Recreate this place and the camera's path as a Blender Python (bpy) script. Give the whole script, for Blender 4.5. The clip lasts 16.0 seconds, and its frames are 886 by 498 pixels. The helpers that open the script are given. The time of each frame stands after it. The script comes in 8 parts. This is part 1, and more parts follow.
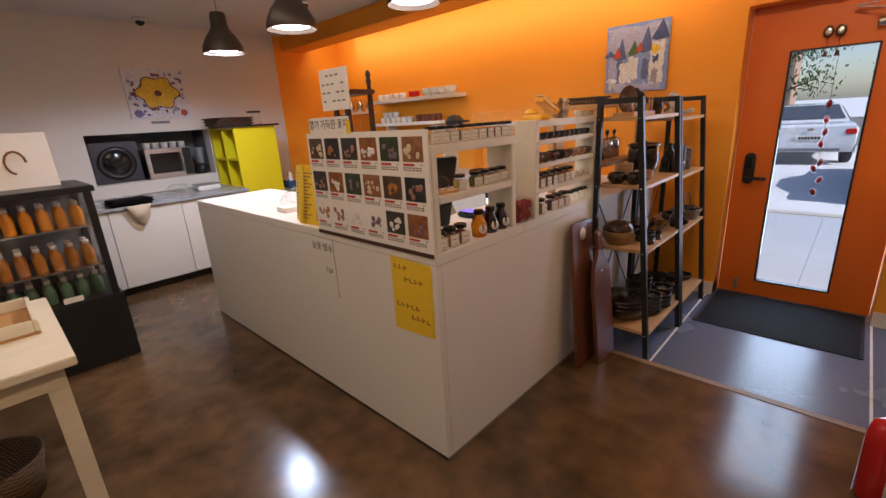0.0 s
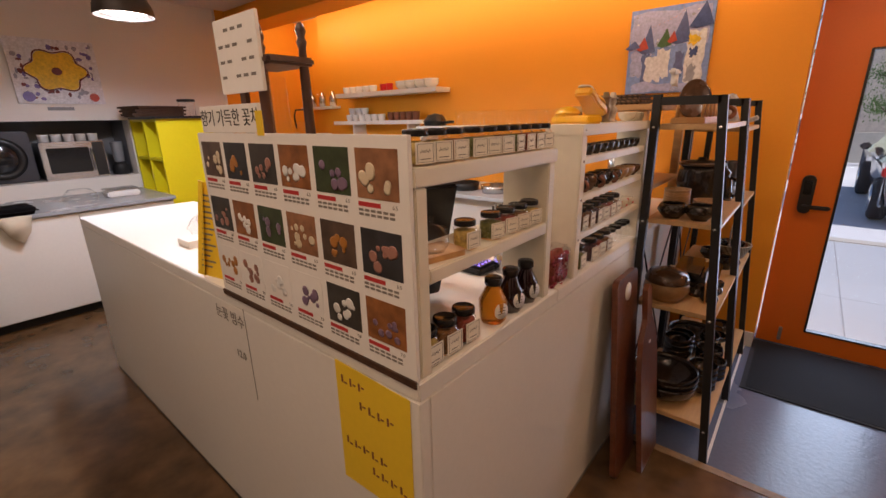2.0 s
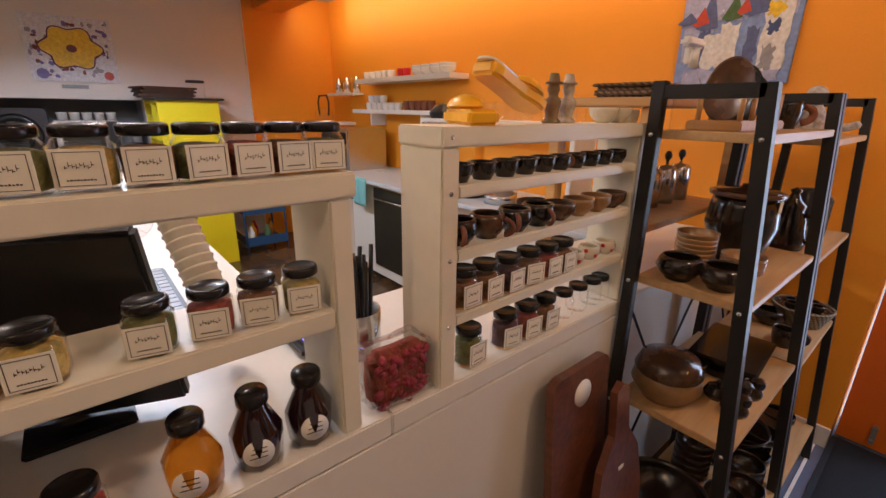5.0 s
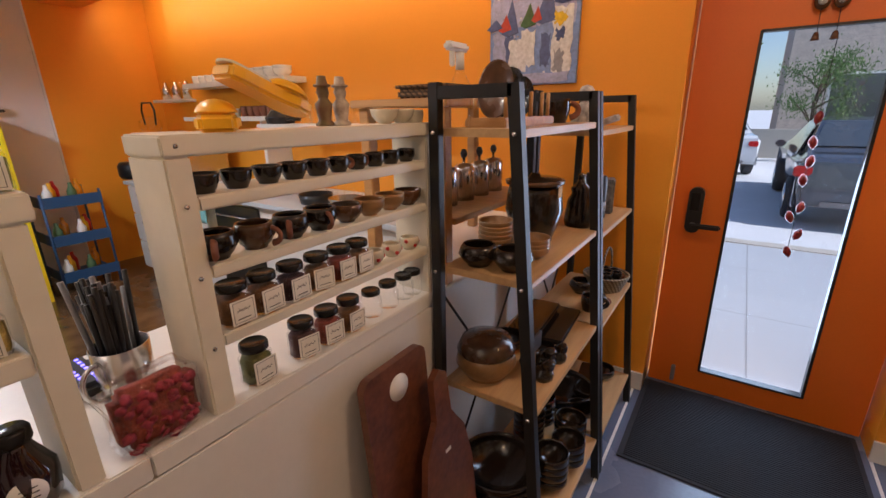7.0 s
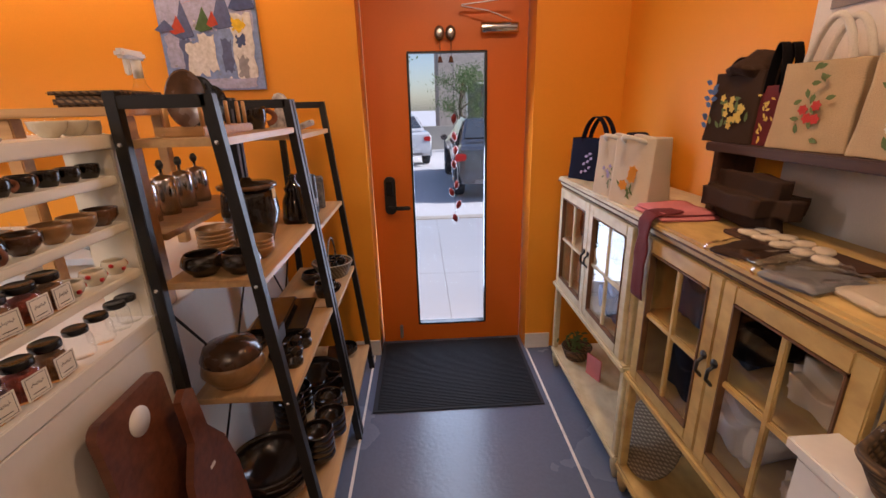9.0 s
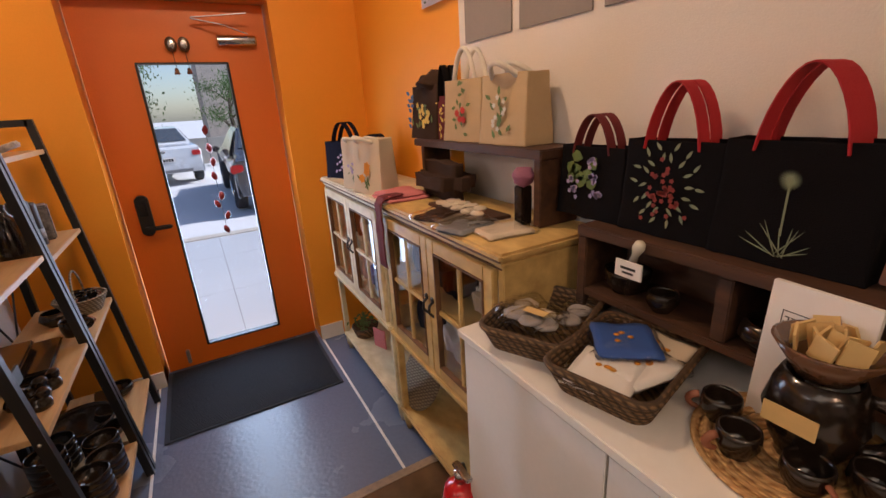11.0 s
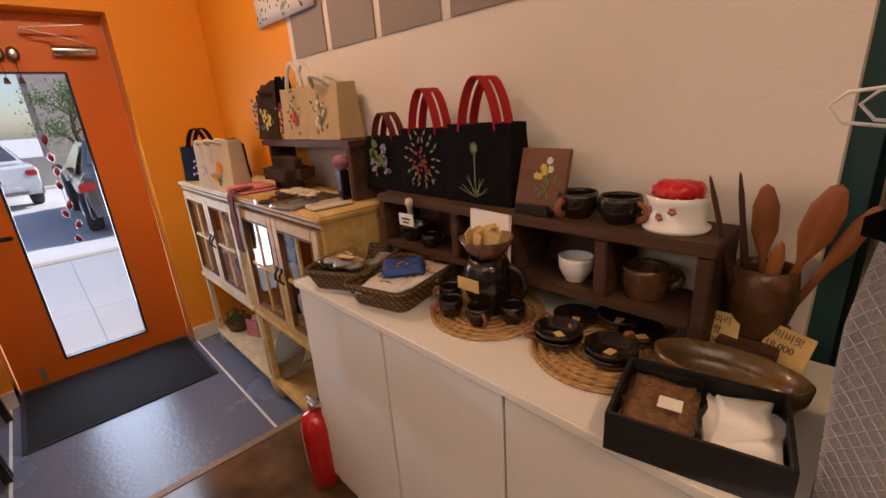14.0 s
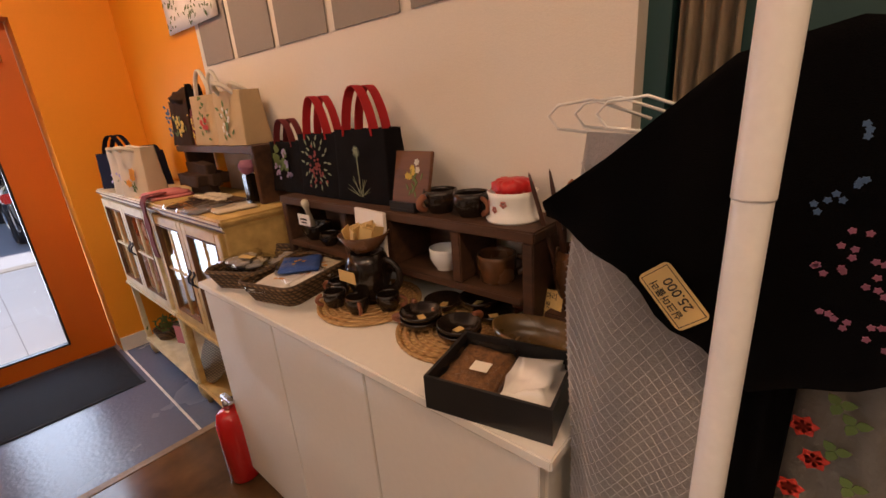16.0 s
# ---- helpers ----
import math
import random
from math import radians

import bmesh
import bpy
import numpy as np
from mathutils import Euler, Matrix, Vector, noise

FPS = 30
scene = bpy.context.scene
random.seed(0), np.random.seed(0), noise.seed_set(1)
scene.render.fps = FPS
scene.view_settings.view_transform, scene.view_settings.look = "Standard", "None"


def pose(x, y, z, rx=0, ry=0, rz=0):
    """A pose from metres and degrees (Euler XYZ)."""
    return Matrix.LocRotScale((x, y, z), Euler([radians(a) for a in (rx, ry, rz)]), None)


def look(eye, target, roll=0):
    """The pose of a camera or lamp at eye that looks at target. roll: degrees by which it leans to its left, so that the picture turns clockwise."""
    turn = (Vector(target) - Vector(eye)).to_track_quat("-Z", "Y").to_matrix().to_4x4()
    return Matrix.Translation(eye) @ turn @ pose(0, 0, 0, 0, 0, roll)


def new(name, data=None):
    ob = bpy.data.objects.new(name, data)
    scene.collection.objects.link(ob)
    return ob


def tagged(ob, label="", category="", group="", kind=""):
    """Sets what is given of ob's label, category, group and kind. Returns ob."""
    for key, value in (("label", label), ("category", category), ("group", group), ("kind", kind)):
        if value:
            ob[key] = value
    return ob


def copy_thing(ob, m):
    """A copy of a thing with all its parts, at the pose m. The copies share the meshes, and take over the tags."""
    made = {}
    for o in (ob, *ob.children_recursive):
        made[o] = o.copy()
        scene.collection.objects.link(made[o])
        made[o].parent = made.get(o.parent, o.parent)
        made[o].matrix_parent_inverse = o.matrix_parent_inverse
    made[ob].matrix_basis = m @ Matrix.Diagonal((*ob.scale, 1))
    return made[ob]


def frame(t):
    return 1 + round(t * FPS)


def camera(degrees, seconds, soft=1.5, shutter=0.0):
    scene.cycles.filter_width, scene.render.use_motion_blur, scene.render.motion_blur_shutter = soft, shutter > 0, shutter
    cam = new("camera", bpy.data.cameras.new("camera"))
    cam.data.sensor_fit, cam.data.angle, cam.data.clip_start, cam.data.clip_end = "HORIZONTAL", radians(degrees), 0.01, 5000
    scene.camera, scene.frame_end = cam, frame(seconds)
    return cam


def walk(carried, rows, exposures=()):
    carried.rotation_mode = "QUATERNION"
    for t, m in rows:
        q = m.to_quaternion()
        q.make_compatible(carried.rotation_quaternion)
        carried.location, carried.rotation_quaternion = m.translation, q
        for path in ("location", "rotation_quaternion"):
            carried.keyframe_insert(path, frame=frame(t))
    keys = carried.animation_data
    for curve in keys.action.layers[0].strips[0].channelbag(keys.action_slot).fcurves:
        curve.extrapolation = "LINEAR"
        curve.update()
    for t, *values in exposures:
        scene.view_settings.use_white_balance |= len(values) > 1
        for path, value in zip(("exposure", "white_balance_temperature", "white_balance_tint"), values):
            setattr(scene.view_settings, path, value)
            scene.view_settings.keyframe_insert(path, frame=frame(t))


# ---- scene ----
cam = camera(91.3, 16.0)
PATH = [
    (0, (-0.192, 2.284, 1.453), (-1.523, 3.661, 0.877), -3.4),
    (0.5, (-0.416, 2.387, 1.471), (-1.687, 3.819, 0.89), -5.0),
    (1, (-0.572, 2.583, 1.46), (-1.816, 4.036, 0.879), -4.6),
    (1.5, (-0.69, 2.755, 1.461), (-1.919, 4.225, 0.887), -3.3),
    (2, (-0.801, 2.87, 1.445), (-2.031, 4.337, 0.867), -1.2),
    (2.5, (-0.863, 2.982, 1.45), (-2.101, 4.442, 0.87), -1.3),
    (3, (-0.838, 3.131, 1.447), (-2.126, 4.544, 0.859), -1.3),
    (3.2, (-0.815, 3.191, 1.446), (-2.12, 4.59, 0.862), -1.2),
    (5.3, (-0.774, 3.713, 1.445), (-2.237, 4.931, 0.832), 0.7),
    (5.5, (-0.757, 3.734, 1.447), (-2.214, 4.96, 0.837), 0.2),
    (6, (-0.721, 3.768, 1.45), (-2.101, 5.084, 0.849), -1.2),
    (6.5, (-0.676, 3.792, 1.447), (-1.909, 5.248, 0.847), -1.1),
    (7, (-0.634, 3.81, 1.445), (-1.703, 5.389, 0.842), -0.9),
    (7.5, (-0.607, 3.814, 1.45), (-1.512, 5.492, 0.847), -0.7),
    (8, (-0.613, 3.779, 1.458), (-1.233, 5.581, 0.852), -1.7),
    (8.5, (-0.616, 3.716, 1.456), (-0.832, 5.606, 0.838), -3.0),
    (9, (-0.578, 3.653, 1.46), (-0.496, 5.553, 0.84), -1.5),
    (9.5, (-0.532, 3.519, 1.462), (-0.312, 5.409, 0.848), -1.3),
    (10, (-0.491, 3.432, 1.47), (-0.1, 5.293, 0.852), -2.5),
    (10.2, (-0.482, 3.417, 1.479), (0.024, 5.249, 0.855), -2.8),
    (12.3, (-0.459, 3.134, 1.45), (0.739, 4.603, 0.814), -4.0),
    (12.5, (-0.448, 3.088, 1.448), (0.752, 4.557, 0.814), -4.1),
    (13, (-0.435, 3.01, 1.434), (0.764, 4.483, 0.806), -4.2),
    (13.5, (-0.465, 2.955, 1.429), (0.767, 4.401, 0.804), -4.0),
    (14, (-0.518, 2.858, 1.43), (0.775, 4.25, 0.805), -4.0),
    (14.5, (-0.529, 2.763, 1.431), (0.822, 4.099, 0.807), -5.1),
    (15, (-0.473, 2.686, 1.427), (0.905, 3.995, 0.805), -5.0),
    (15.5, (-0.441, 2.639, 1.425), (0.954, 3.929, 0.801), -4.6),
    (16, (-0.435, 2.609, 1.427), (0.974, 3.882, 0.799), -4.4),
]
walk(cam, [(t, look(eye, target, roll)) for t, eye, target, roll in PATH],
     [(0, -0.1, 6050, 18), (2.5, -0.1, 6450, 23), (6, -0.12, 5850, 17), (7.5, -0.14, 5900, 18), (9, -0.06, 6250, 23), (10, -0.03, 6050, 19), (13, 0.02, 6350, 21), (16, 0.06, 6750, 23)])

# ---- world, sun, lamps ----
world = bpy.data.worlds.new("sky")
scene.world = world
world.use_nodes = True
wn = world.node_tree
sky = wn.nodes.new("ShaderNodeTexSky")
sky.sky_type, sky.sun_disc = "NISHITA", False
sky.sun_elevation, sky.sun_rotation = radians(41), radians(94)
wn.links.new(sky.outputs[0], wn.nodes["Background"].inputs[0])
wn.nodes["Background"].inputs[1].default_value = 0.15
sun = new("sun", bpy.data.lights.new("sun", "SUN"))
sun.data.energy, sun.data.angle, sun.data.color = 5.0, radians(0.5), (1.0, 0.95, 0.88)
sun.matrix_world = look((0, 0, 0), (-0.75, 0.06, -0.66))


def lamp(name, kind, at, target, energy, colour, size=0.1, size_y=None, angle=100):
    ob = new(name, bpy.data.lights.new(name, kind))
    ob.data.energy, ob.data.color = energy, colour
    if kind == "AREA":
        ob.data.size = size
        if size_y:
            ob.data.shape, ob.data.size_y = "RECTANGLE", size_y
    else:
        ob.data.shadow_soft_size = size
    if kind == "SPOT":
        ob.data.spot_size, ob.data.spot_blend = radians(angle), 0.25
    ob.matrix_world = look(at, target)
    return ob


WARM, WARMER = (1.0, 0.80, 0.58), (1.0, 0.74, 0.42)
PENDANTS = [(-3.96, 3.84, 2.04), (-2.87, 3.83, 2.03), (-2.16, 4.2, 2.08)]
for (px, py, pz), hue in zip(PENDANTS, ((0.74, 0.87, 1.0), WARM, WARM)):
    lamp("pendant_light", "SPOT", (px, py, pz + 0.03), (px, py, 0), 12 if hue is WARM else 74, hue, 0.05, angle=176)
# cove strip above the beam, washing the back wall, and the strip in the ceiling tray
lamp("cove_light", "AREA", (-3.4, 5.74, 2.46), (-3.4, 6.12, 2.2), 22, WARMER, 4.6, 0.06)
lamp("tray_light", "AREA", (-2.2, 2.6, 2.70), (-2.2, 2.6, 0), 20, WARM, 2.6, 1.2)
# Area fill added behind the camera to brighten the counter front.
lamp("hall_light", "AREA", (-1.4, 0.2, 2.5), (-1.4, 0.2, 0), 19, WARM, 1.2, 1.2)
# Unseen overhead spots added to brighten the east wall and counter side.
FILL_LAMPS = [(-0.2, 4.72, 2.57), (-0.5, 2.15, 2.57)]
for px, py, pz in FILL_LAMPS:
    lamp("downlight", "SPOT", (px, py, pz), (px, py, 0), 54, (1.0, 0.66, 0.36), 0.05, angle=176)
# daylight standing in the door glass
lamp("door_daylight", "AREA", (-0.42, 6.36, 0.95), (-0.42, 5.0, 0.5), 16, (0.72, 0.86, 1.0), 0.44, 1.6)

# ---- materials ----


def nodes_of(name):
    m = bpy.data.materials.new(name)
    m.use_nodes = True
    nt = m.node_tree
    return m, nt, nt.nodes["Principled BSDF"]


def tone(c, k):
    return (min(c[0] * k, 1), min(c[1] * k, 1), min(c[2] * k, 1), 1)


def surface(name, colour, rough=0.5, metal=0.0, grain=60.0, stain=2.5, vary=0.12, bump=0.15, stretch=(1, 1, 1), spread=0.0, coat=0.0, sheen=0.0, dark=None, spec=0.5):
    """A surface with fine grain, broad stains, uneven gloss and relief; spread varies it from object to object."""
    m, nt, b = nodes_of(name)
    n, link = nt.nodes.new, nt.links.new
    co = n("ShaderNodeTexCoord")
    mp = n("ShaderNodeMapping")
    mp.inputs["Scale"].default_value = stretch
    link(co.outputs["Object"], mp.inputs[0])
    fine, broad = n("ShaderNodeTexNoise"), n("ShaderNodeTexNoise")
    fine.inputs["Scale"].default_value, fine.inputs["Detail"].default_value = grain, 6
    broad.inputs["Scale"].default_value, broad.inputs["Detail"].default_value = stain, 5
    link(mp.outputs[0], fine.inputs["Vector"])
    link(mp.outputs[0], broad.inputs["Vector"])
    mix = n("ShaderNodeMix")
    link(fine.outputs[0], mix.inputs["A"])
    link(broad.outputs[0], mix.inputs["B"])
    mix.inputs["Factor"].default_value = 0.55
    ramp = n("ShaderNodeValToRGB")
    ramp.color_ramp.elements[0].position, ramp.color_ramp.elements[1].position = 0.3, 0.7
    ramp.color_ramp.elements[0].color = (*dark, 1) if dark else tone(colour, 1 - vary)
    ramp.color_ramp.elements[1].color = tone(colour, 1 + vary * 0.6)
    link(mix.outputs["Result"], ramp.inputs[0])
    out = ramp.outputs[0]
    if spread:
        info, hsv, rng = n("ShaderNodeObjectInfo"), n("ShaderNodeHueSaturation"), n("ShaderNodeMapRange")
        rng.inputs["To Min"].default_value, rng.inputs["To Max"].default_value = 1 - spread, 1 + spread
        link(info.outputs["Random"], rng.inputs["Value"])
        link(rng.outputs[0], hsv.inputs["Value"])
        link(out, hsv.inputs["Color"])
        out = hsv.outputs[0]
    link(out, b.inputs["Base Color"])
    gl = n("ShaderNodeMapRange")
    gl.inputs["To Min"].default_value, gl.inputs["To Max"].default_value = max(rough - 0.1, 0.03), min(rough + 0.12, 1)
    link(broad.outputs[0], gl.inputs["Value"])
    link(gl.outputs[0], b.inputs["Roughness"])
    b.inputs["Metallic"].default_value = metal
    b.inputs["Coat Weight"].default_value = coat
    b.inputs["Specular IOR Level"].default_value = spec
    b.inputs["Sheen Weight"].default_value = sheen
    if bump:
        bp = n("ShaderNodeBump")
        bp.inputs["Strength"].default_value, bp.inputs["Distance"].default_value = bump, 0.004
        link(fine.outputs[0], bp.inputs["Height"])
        link(bp.outputs[0], b.inputs["Normal"])
    return m


def wood(name, light, deep, rough=0.45, along="x", coat=0.0, spread=0.06):
    s = {"x": (1.2, 14, 14), "y": (14, 1.2, 14), "z": (14, 14, 1.2)}[along]
    return surface(name, light, rough, 0, 4.0, 1.2, 0.3, 0.2, s, spread, coat, dark=deep)


def woven(name, light, deep, scale=160.0):
    m, nt, b = nodes_of(name)
    n, link = nt.nodes.new, nt.links.new
    co, w1, w2, mx, ramp, bp = n("ShaderNodeTexCoord"), n("ShaderNodeTexWave"), n("ShaderNodeTexWave"), n("ShaderNodeMath"), n("ShaderNodeValToRGB"), n("ShaderNodeBump")
    w1.bands_direction, w2.bands_direction = "DIAGONAL", "Z"
    for w in (w1, w2):
        w.inputs["Scale"].default_value, w.inputs["Distortion"].default_value, w.inputs["Detail"].default_value = scale / 6, 2.0, 2
        link(co.outputs["Object"], w.inputs["Vector"])
    mx.operation = "MULTIPLY"
    link(w1.outputs["Fac"], mx.inputs[0])
    link(w2.outputs["Fac"], mx.inputs[1])
    ramp.color_ramp.elements[0].color, ramp.color_ramp.elements[1].color = (*deep, 1), (*light, 1)
    ramp.color_ramp.elements[1].position = 0.5
    link(mx.outputs[0], ramp.inputs[0])
    link(ramp.outputs[0], b.inputs["Base Color"])
    b.inputs["Roughness"].default_value = 0.75
    bp.inputs["Strength"].default_value, bp.inputs["Distance"].default_value = 0.7, 0.004
    link(mx.outputs[0], bp.inputs["Height"])
    link(bp.outputs[0], b.inputs["Normal"])
    return m


def clear(name, tint=(1, 1, 1), gloss=1.0, ior=1.45):
    """Thin clear glass or film."""
    m = bpy.data.materials.new(name)
    m.use_nodes = True
    nt = m.node_tree
    nt.nodes.remove(nt.nodes["Principled BSDF"])
    n, link = nt.nodes.new, nt.links.new
    tr, gs, fr, mx = n("ShaderNodeBsdfTransparent"), n("ShaderNodeBsdfGlossy"), n("ShaderNodeLayerWeight"), n("ShaderNodeMixShader")
    tr.inputs[0].default_value = (*tint, 1)
    gs.inputs["Roughness"].default_value = 0.03
    fr.inputs[0].default_value = 0.5
    pw, ad = n("ShaderNodeMath"), n("ShaderNodeMath")
    pw.operation, ad.operation = "POWER", "MULTIPLY_ADD"
    pw.inputs[1].default_value = 4.0
    ad.inputs[1].default_value, ad.inputs[2].default_value = 0.75 * gloss, ((ior - 1) / (ior + 1)) ** 2
    link(fr.outputs["Facing"], pw.inputs[0])
    link(pw.outputs[0], ad.inputs[0])
    link(ad.outputs[0], mx.inputs[0])
    link(tr.outputs[0], mx.inputs[1])
    link(gs.outputs[0], mx.inputs[2])
    link(mx.outputs[0], nt.nodes["Material Output"].inputs[0])
    return m


def glow(name, colour, strength):
    m, nt, b = nodes_of(name)
    b.inputs["Base Color"].default_value = (*colour, 1)
    b.inputs["Emission Color"].default_value = (*colour, 1)
    b.inputs["Emission Strength"].default_value = strength
    return m


def plain(name, colour, rough=0.5, metal=0.0, spread=0.0):
    return surface(name, colour, rough, metal, 90, 6, 0.08, 0.06, spread=spread)


ORANGE = surface("orange_wall_paint", (0.86, 0.335, 0.012), 0.55, 0, 220, 1.3, 0.06, 0.25)
DOORPAINT = surface("orange_door_paint", (0.70, 0.16, 0.006), 0.4, 0, 160, 2, 0.06, 0.1)
WHITEWALL = surface("white_wall_paint", (0.74, 0.69, 0.63), 0.7, 0, 240, 1.1, 0.05, 0.25)
CEIL = surface("ceiling_paint", (0.70, 0.66, 0.62), 0.8, 0, 200, 1.2, 0.05, 0.15)
CONCRETE = surface("polished_brown_concrete", (0.15, 0.083, 0.038), 0.17, 0, 7, 1.3, 0.5, 0.06, dark=(0.026, 0.016, 0.009))
# This grey is tinted blue to stand for daylight reflected from the door.
GREYFLOOR = surface("grey_paint_daylight_blue", (0.13, 0.16, 0.235), 0.24, 0, 55, 1.5, 0.10, 0.35)
KERB = surface("worn_floor_edge", (0.30, 0.20, 0.11), 0.5, 0, 40, 5, 0.4, 0.5)
WHITELAM = surface("white_laminate", (0.76, 0.73, 0.68), 0.38, 0, 60, 1.4, 0.04, 0.04)
CREAMPAINT = surface("cream_painted_wood", (0.74, 0.68, 0.55), 0.42, 0, 9, 3, 0.08, 0.12, (3, 1, 3))
RACKBLACK = surface("black_powder_coat", (0.016, 0.015, 0.015), 0.42, 0.2, 150, 5, 0.2, 0.1)
PINE = wood("light_shelf_wood", (0.56, 0.36, 0.17), (0.42, 0.25, 0.11), 0.4, "y")
DARKWOOD = wood("dark_crate_wood", (0.085, 0.036, 0.015), (0.022, 0.009, 0.005), 0.65, "y")
REDWOOD = wood("cutting_board_wood", (0.17, 0.055, 0.025), (0.07, 0.02, 0.01), 0.35, "z", 0.2)
TURNED = wood("dark_turned_wood", (0.075, 0.03, 0.018), (0.035, 0.014, 0.008), 0.35, "z", 0.3)
HONEYWOOD = wood("honey_wood", (0.5, 0.28, 0.10), (0.36, 0.18, 0.06), 0.45, "x")
POTBLACK = surface("black_brown_glaze", (0.016, 0.010, 0.007), 0.2, 0, 40, 9, 0.5, 0.1, spread=0.25, coat=0.3)
POTBROWN = surface("brown_glaze", (0.10, 0.045, 0.02), 0.25, 0, 30, 14, 0.5, 0.15, spread=0.3, coat=0.3)
POTTAN = surface("tan_glaze", (0.30, 0.16, 0.06), 0.3, 0, 40, 10, 0.35, 0.15, spread=0.2, coat=0.2)
POTRUST = surface("bare_rust_clay", (0.22, 0.075, 0.035), 0.6, 0, 70, 12, 0.25, 0.3, spread=0.15)
POTCREAM = surface("cream_ceramic", (0.66, 0.60, 0.47), 0.25, 0, 50, 8, 0.08, 0.05, coat=0.4)
PORCELAIN = surface("white_porcelain", (0.80, 0.79, 0.76), 0.15, 0, 50, 8, 0.03, 0.0, coat=0.5)
REDGLAZE = plain("red_plastic", (0.55, 0.015, 0.015), 0.3)
LIDBLACK = surface("black_metal_lid", (0.025, 0.022, 0.022), 0.22, 0.4, 120, 8, 0.2, 0.05)
GLASS = clear("clear_glass")
PANE = clear("window_glass", (0.95, 0.98, 1.0))
FILM = clear("plastic_wrap", (0.98, 0.98, 0.98), ior=1.28)
LABEL = surface("paper_label", (0.80, 0.76, 0.66), 0.7, 0, 120, 9, 0.05, 0.0)
INK = plain("black_ink", (0.02, 0.018, 0.016), 0.6)
REDINK = plain("red_ink", (0.5, 0.03, 0.03), 0.6)
GREYINK = plain("grey_ink", (0.20, 0.18, 0.16), 0.6)
PAPER = surface("white_paper", (0.80, 0.77, 0.73), 0.6, 0, 60, 3, 0.04, 0.03)
YELLOWPAPER = surface("yellow_paper", (0.83, 0.56, 0.02), 0.55, 0, 50, 4, 0.06, 0.04)
YELLOWPAINT = surface("yellow_paint", (0.74, 0.60, 0.0), 0.4, 0, 60, 2, 0.05, 0.06)
CARD = surface("kraft_card", (0.62, 0.42, 0.16), 0.7, 0, 80, 6, 0.08, 0.05)
CHROME = surface("brushed_steel", (0.62, 0.62, 0.63), 0.22, 1.0, 30, 4, 0.08, 0.05)
BLACKPLASTIC = plain("black_plastic", (0.014, 0.014, 0.015), 0.35)
GREYPLASTIC = plain("grey_plastic", (0.20, 0.20, 0.21), 0.4)
WHITEPLASTIC = plain("white_plastic", (0.78, 0.76, 0.73), 0.3)
BLUEPLASTIC = plain("blue_plastic", (0.02, 0.07, 0.17), 0.4)
YELLOWPLASTIC = surface("yellow_plastic", (0.85, 0.42, 0.0), 0.35, 0, 40, 4, 0.08, 0.05)
MATRUBBER = surface("dark_rib_mat", (0.022, 0.026, 0.035), 0.85, 0, 200, 8, 0.25, 0.5)
CANVASBLACK = surface("black_canvas", (0.006, 0.005, 0.006), 0.95, 0, 500, 6, 0.25, 0.5, sheen=0.0, spec=0.12)
NAVY = surface("navy_canvas", (0.010, 0.012, 0.03), 0.9, 0, 500, 6, 0.25, 0.5, spec=0.12)
BROWNCLOTH = surface("brown_canvas", (0.055, 0.032, 0.022), 0.9, 0, 500, 6, 0.25, 0.5, spec=0.12)
JUTE = surface("natural_jute", (0.56, 0.41, 0.23), 0.9, 0, 420, 8, 0.18, 0.6)
LINEN = surface("cream_linen", (0.66, 0.56, 0.42), 0.9, 0, 420, 8, 0.1, 0.5)
REDCLOTH = surface("red_cotton", (0.42, 0.012, 0.016), 0.85, 0, 400, 8, 0.15, 0.4)
WINECLOTH = surface("wine_cotton", (0.14, 0.012, 0.014), 0.85, 0, 400, 8, 0.15, 0.4)
PINKCLOTH = surface("pink_cotton", (0.62, 0.20, 0.21), 0.9, 0, 300, 8, 0.12, 0.5)
ROPE = surface("white_cotton_rope", (0.72, 0.68, 0.60), 0.9, 0, 300, 20, 0.12, 0.8)
BASKET = woven("brown_wicker", (0.20, 0.115, 0.05), (0.05, 0.028, 0.012))
STRAW = woven("straw_weave", (0.62, 0.40, 0.17), (0.36, 0.20, 0.075))
SEAGRASS = woven("grey_seagrass", (0.33, 0.27, 0.18), (0.13, 0.10, 0.06))
DISTRESS = surface("worn_cream_paint", (0.70, 0.62, 0.42), 0.5, 0, 14, 5, 0.2, 0.25, (2, 1, 2), dark=(0.50, 0.40, 0.22))
DISTRESSY = surface("worn_yellow_paint", (0.66, 0.47, 0.17), 0.5, 0, 12, 5, 0.2, 0.25, (2, 1, 2), dark=(0.38, 0.23, 0.07))
RUBBED = surface("rubbed_brown_edge", (0.15, 0.07, 0.025), 0.6, 0, 40, 12, 0.4, 0.3)
TEAL = surface("teal_frame", (0.008, 0.05, 0.052), 0.5, 0, 60, 3, 0.1, 0.05)
DARKGLASS = plain("dark_glass", (0.012, 0.012, 0.014), 0.08)

# ---- mesh helpers ----


def bm_new():
    return bmesh.new()


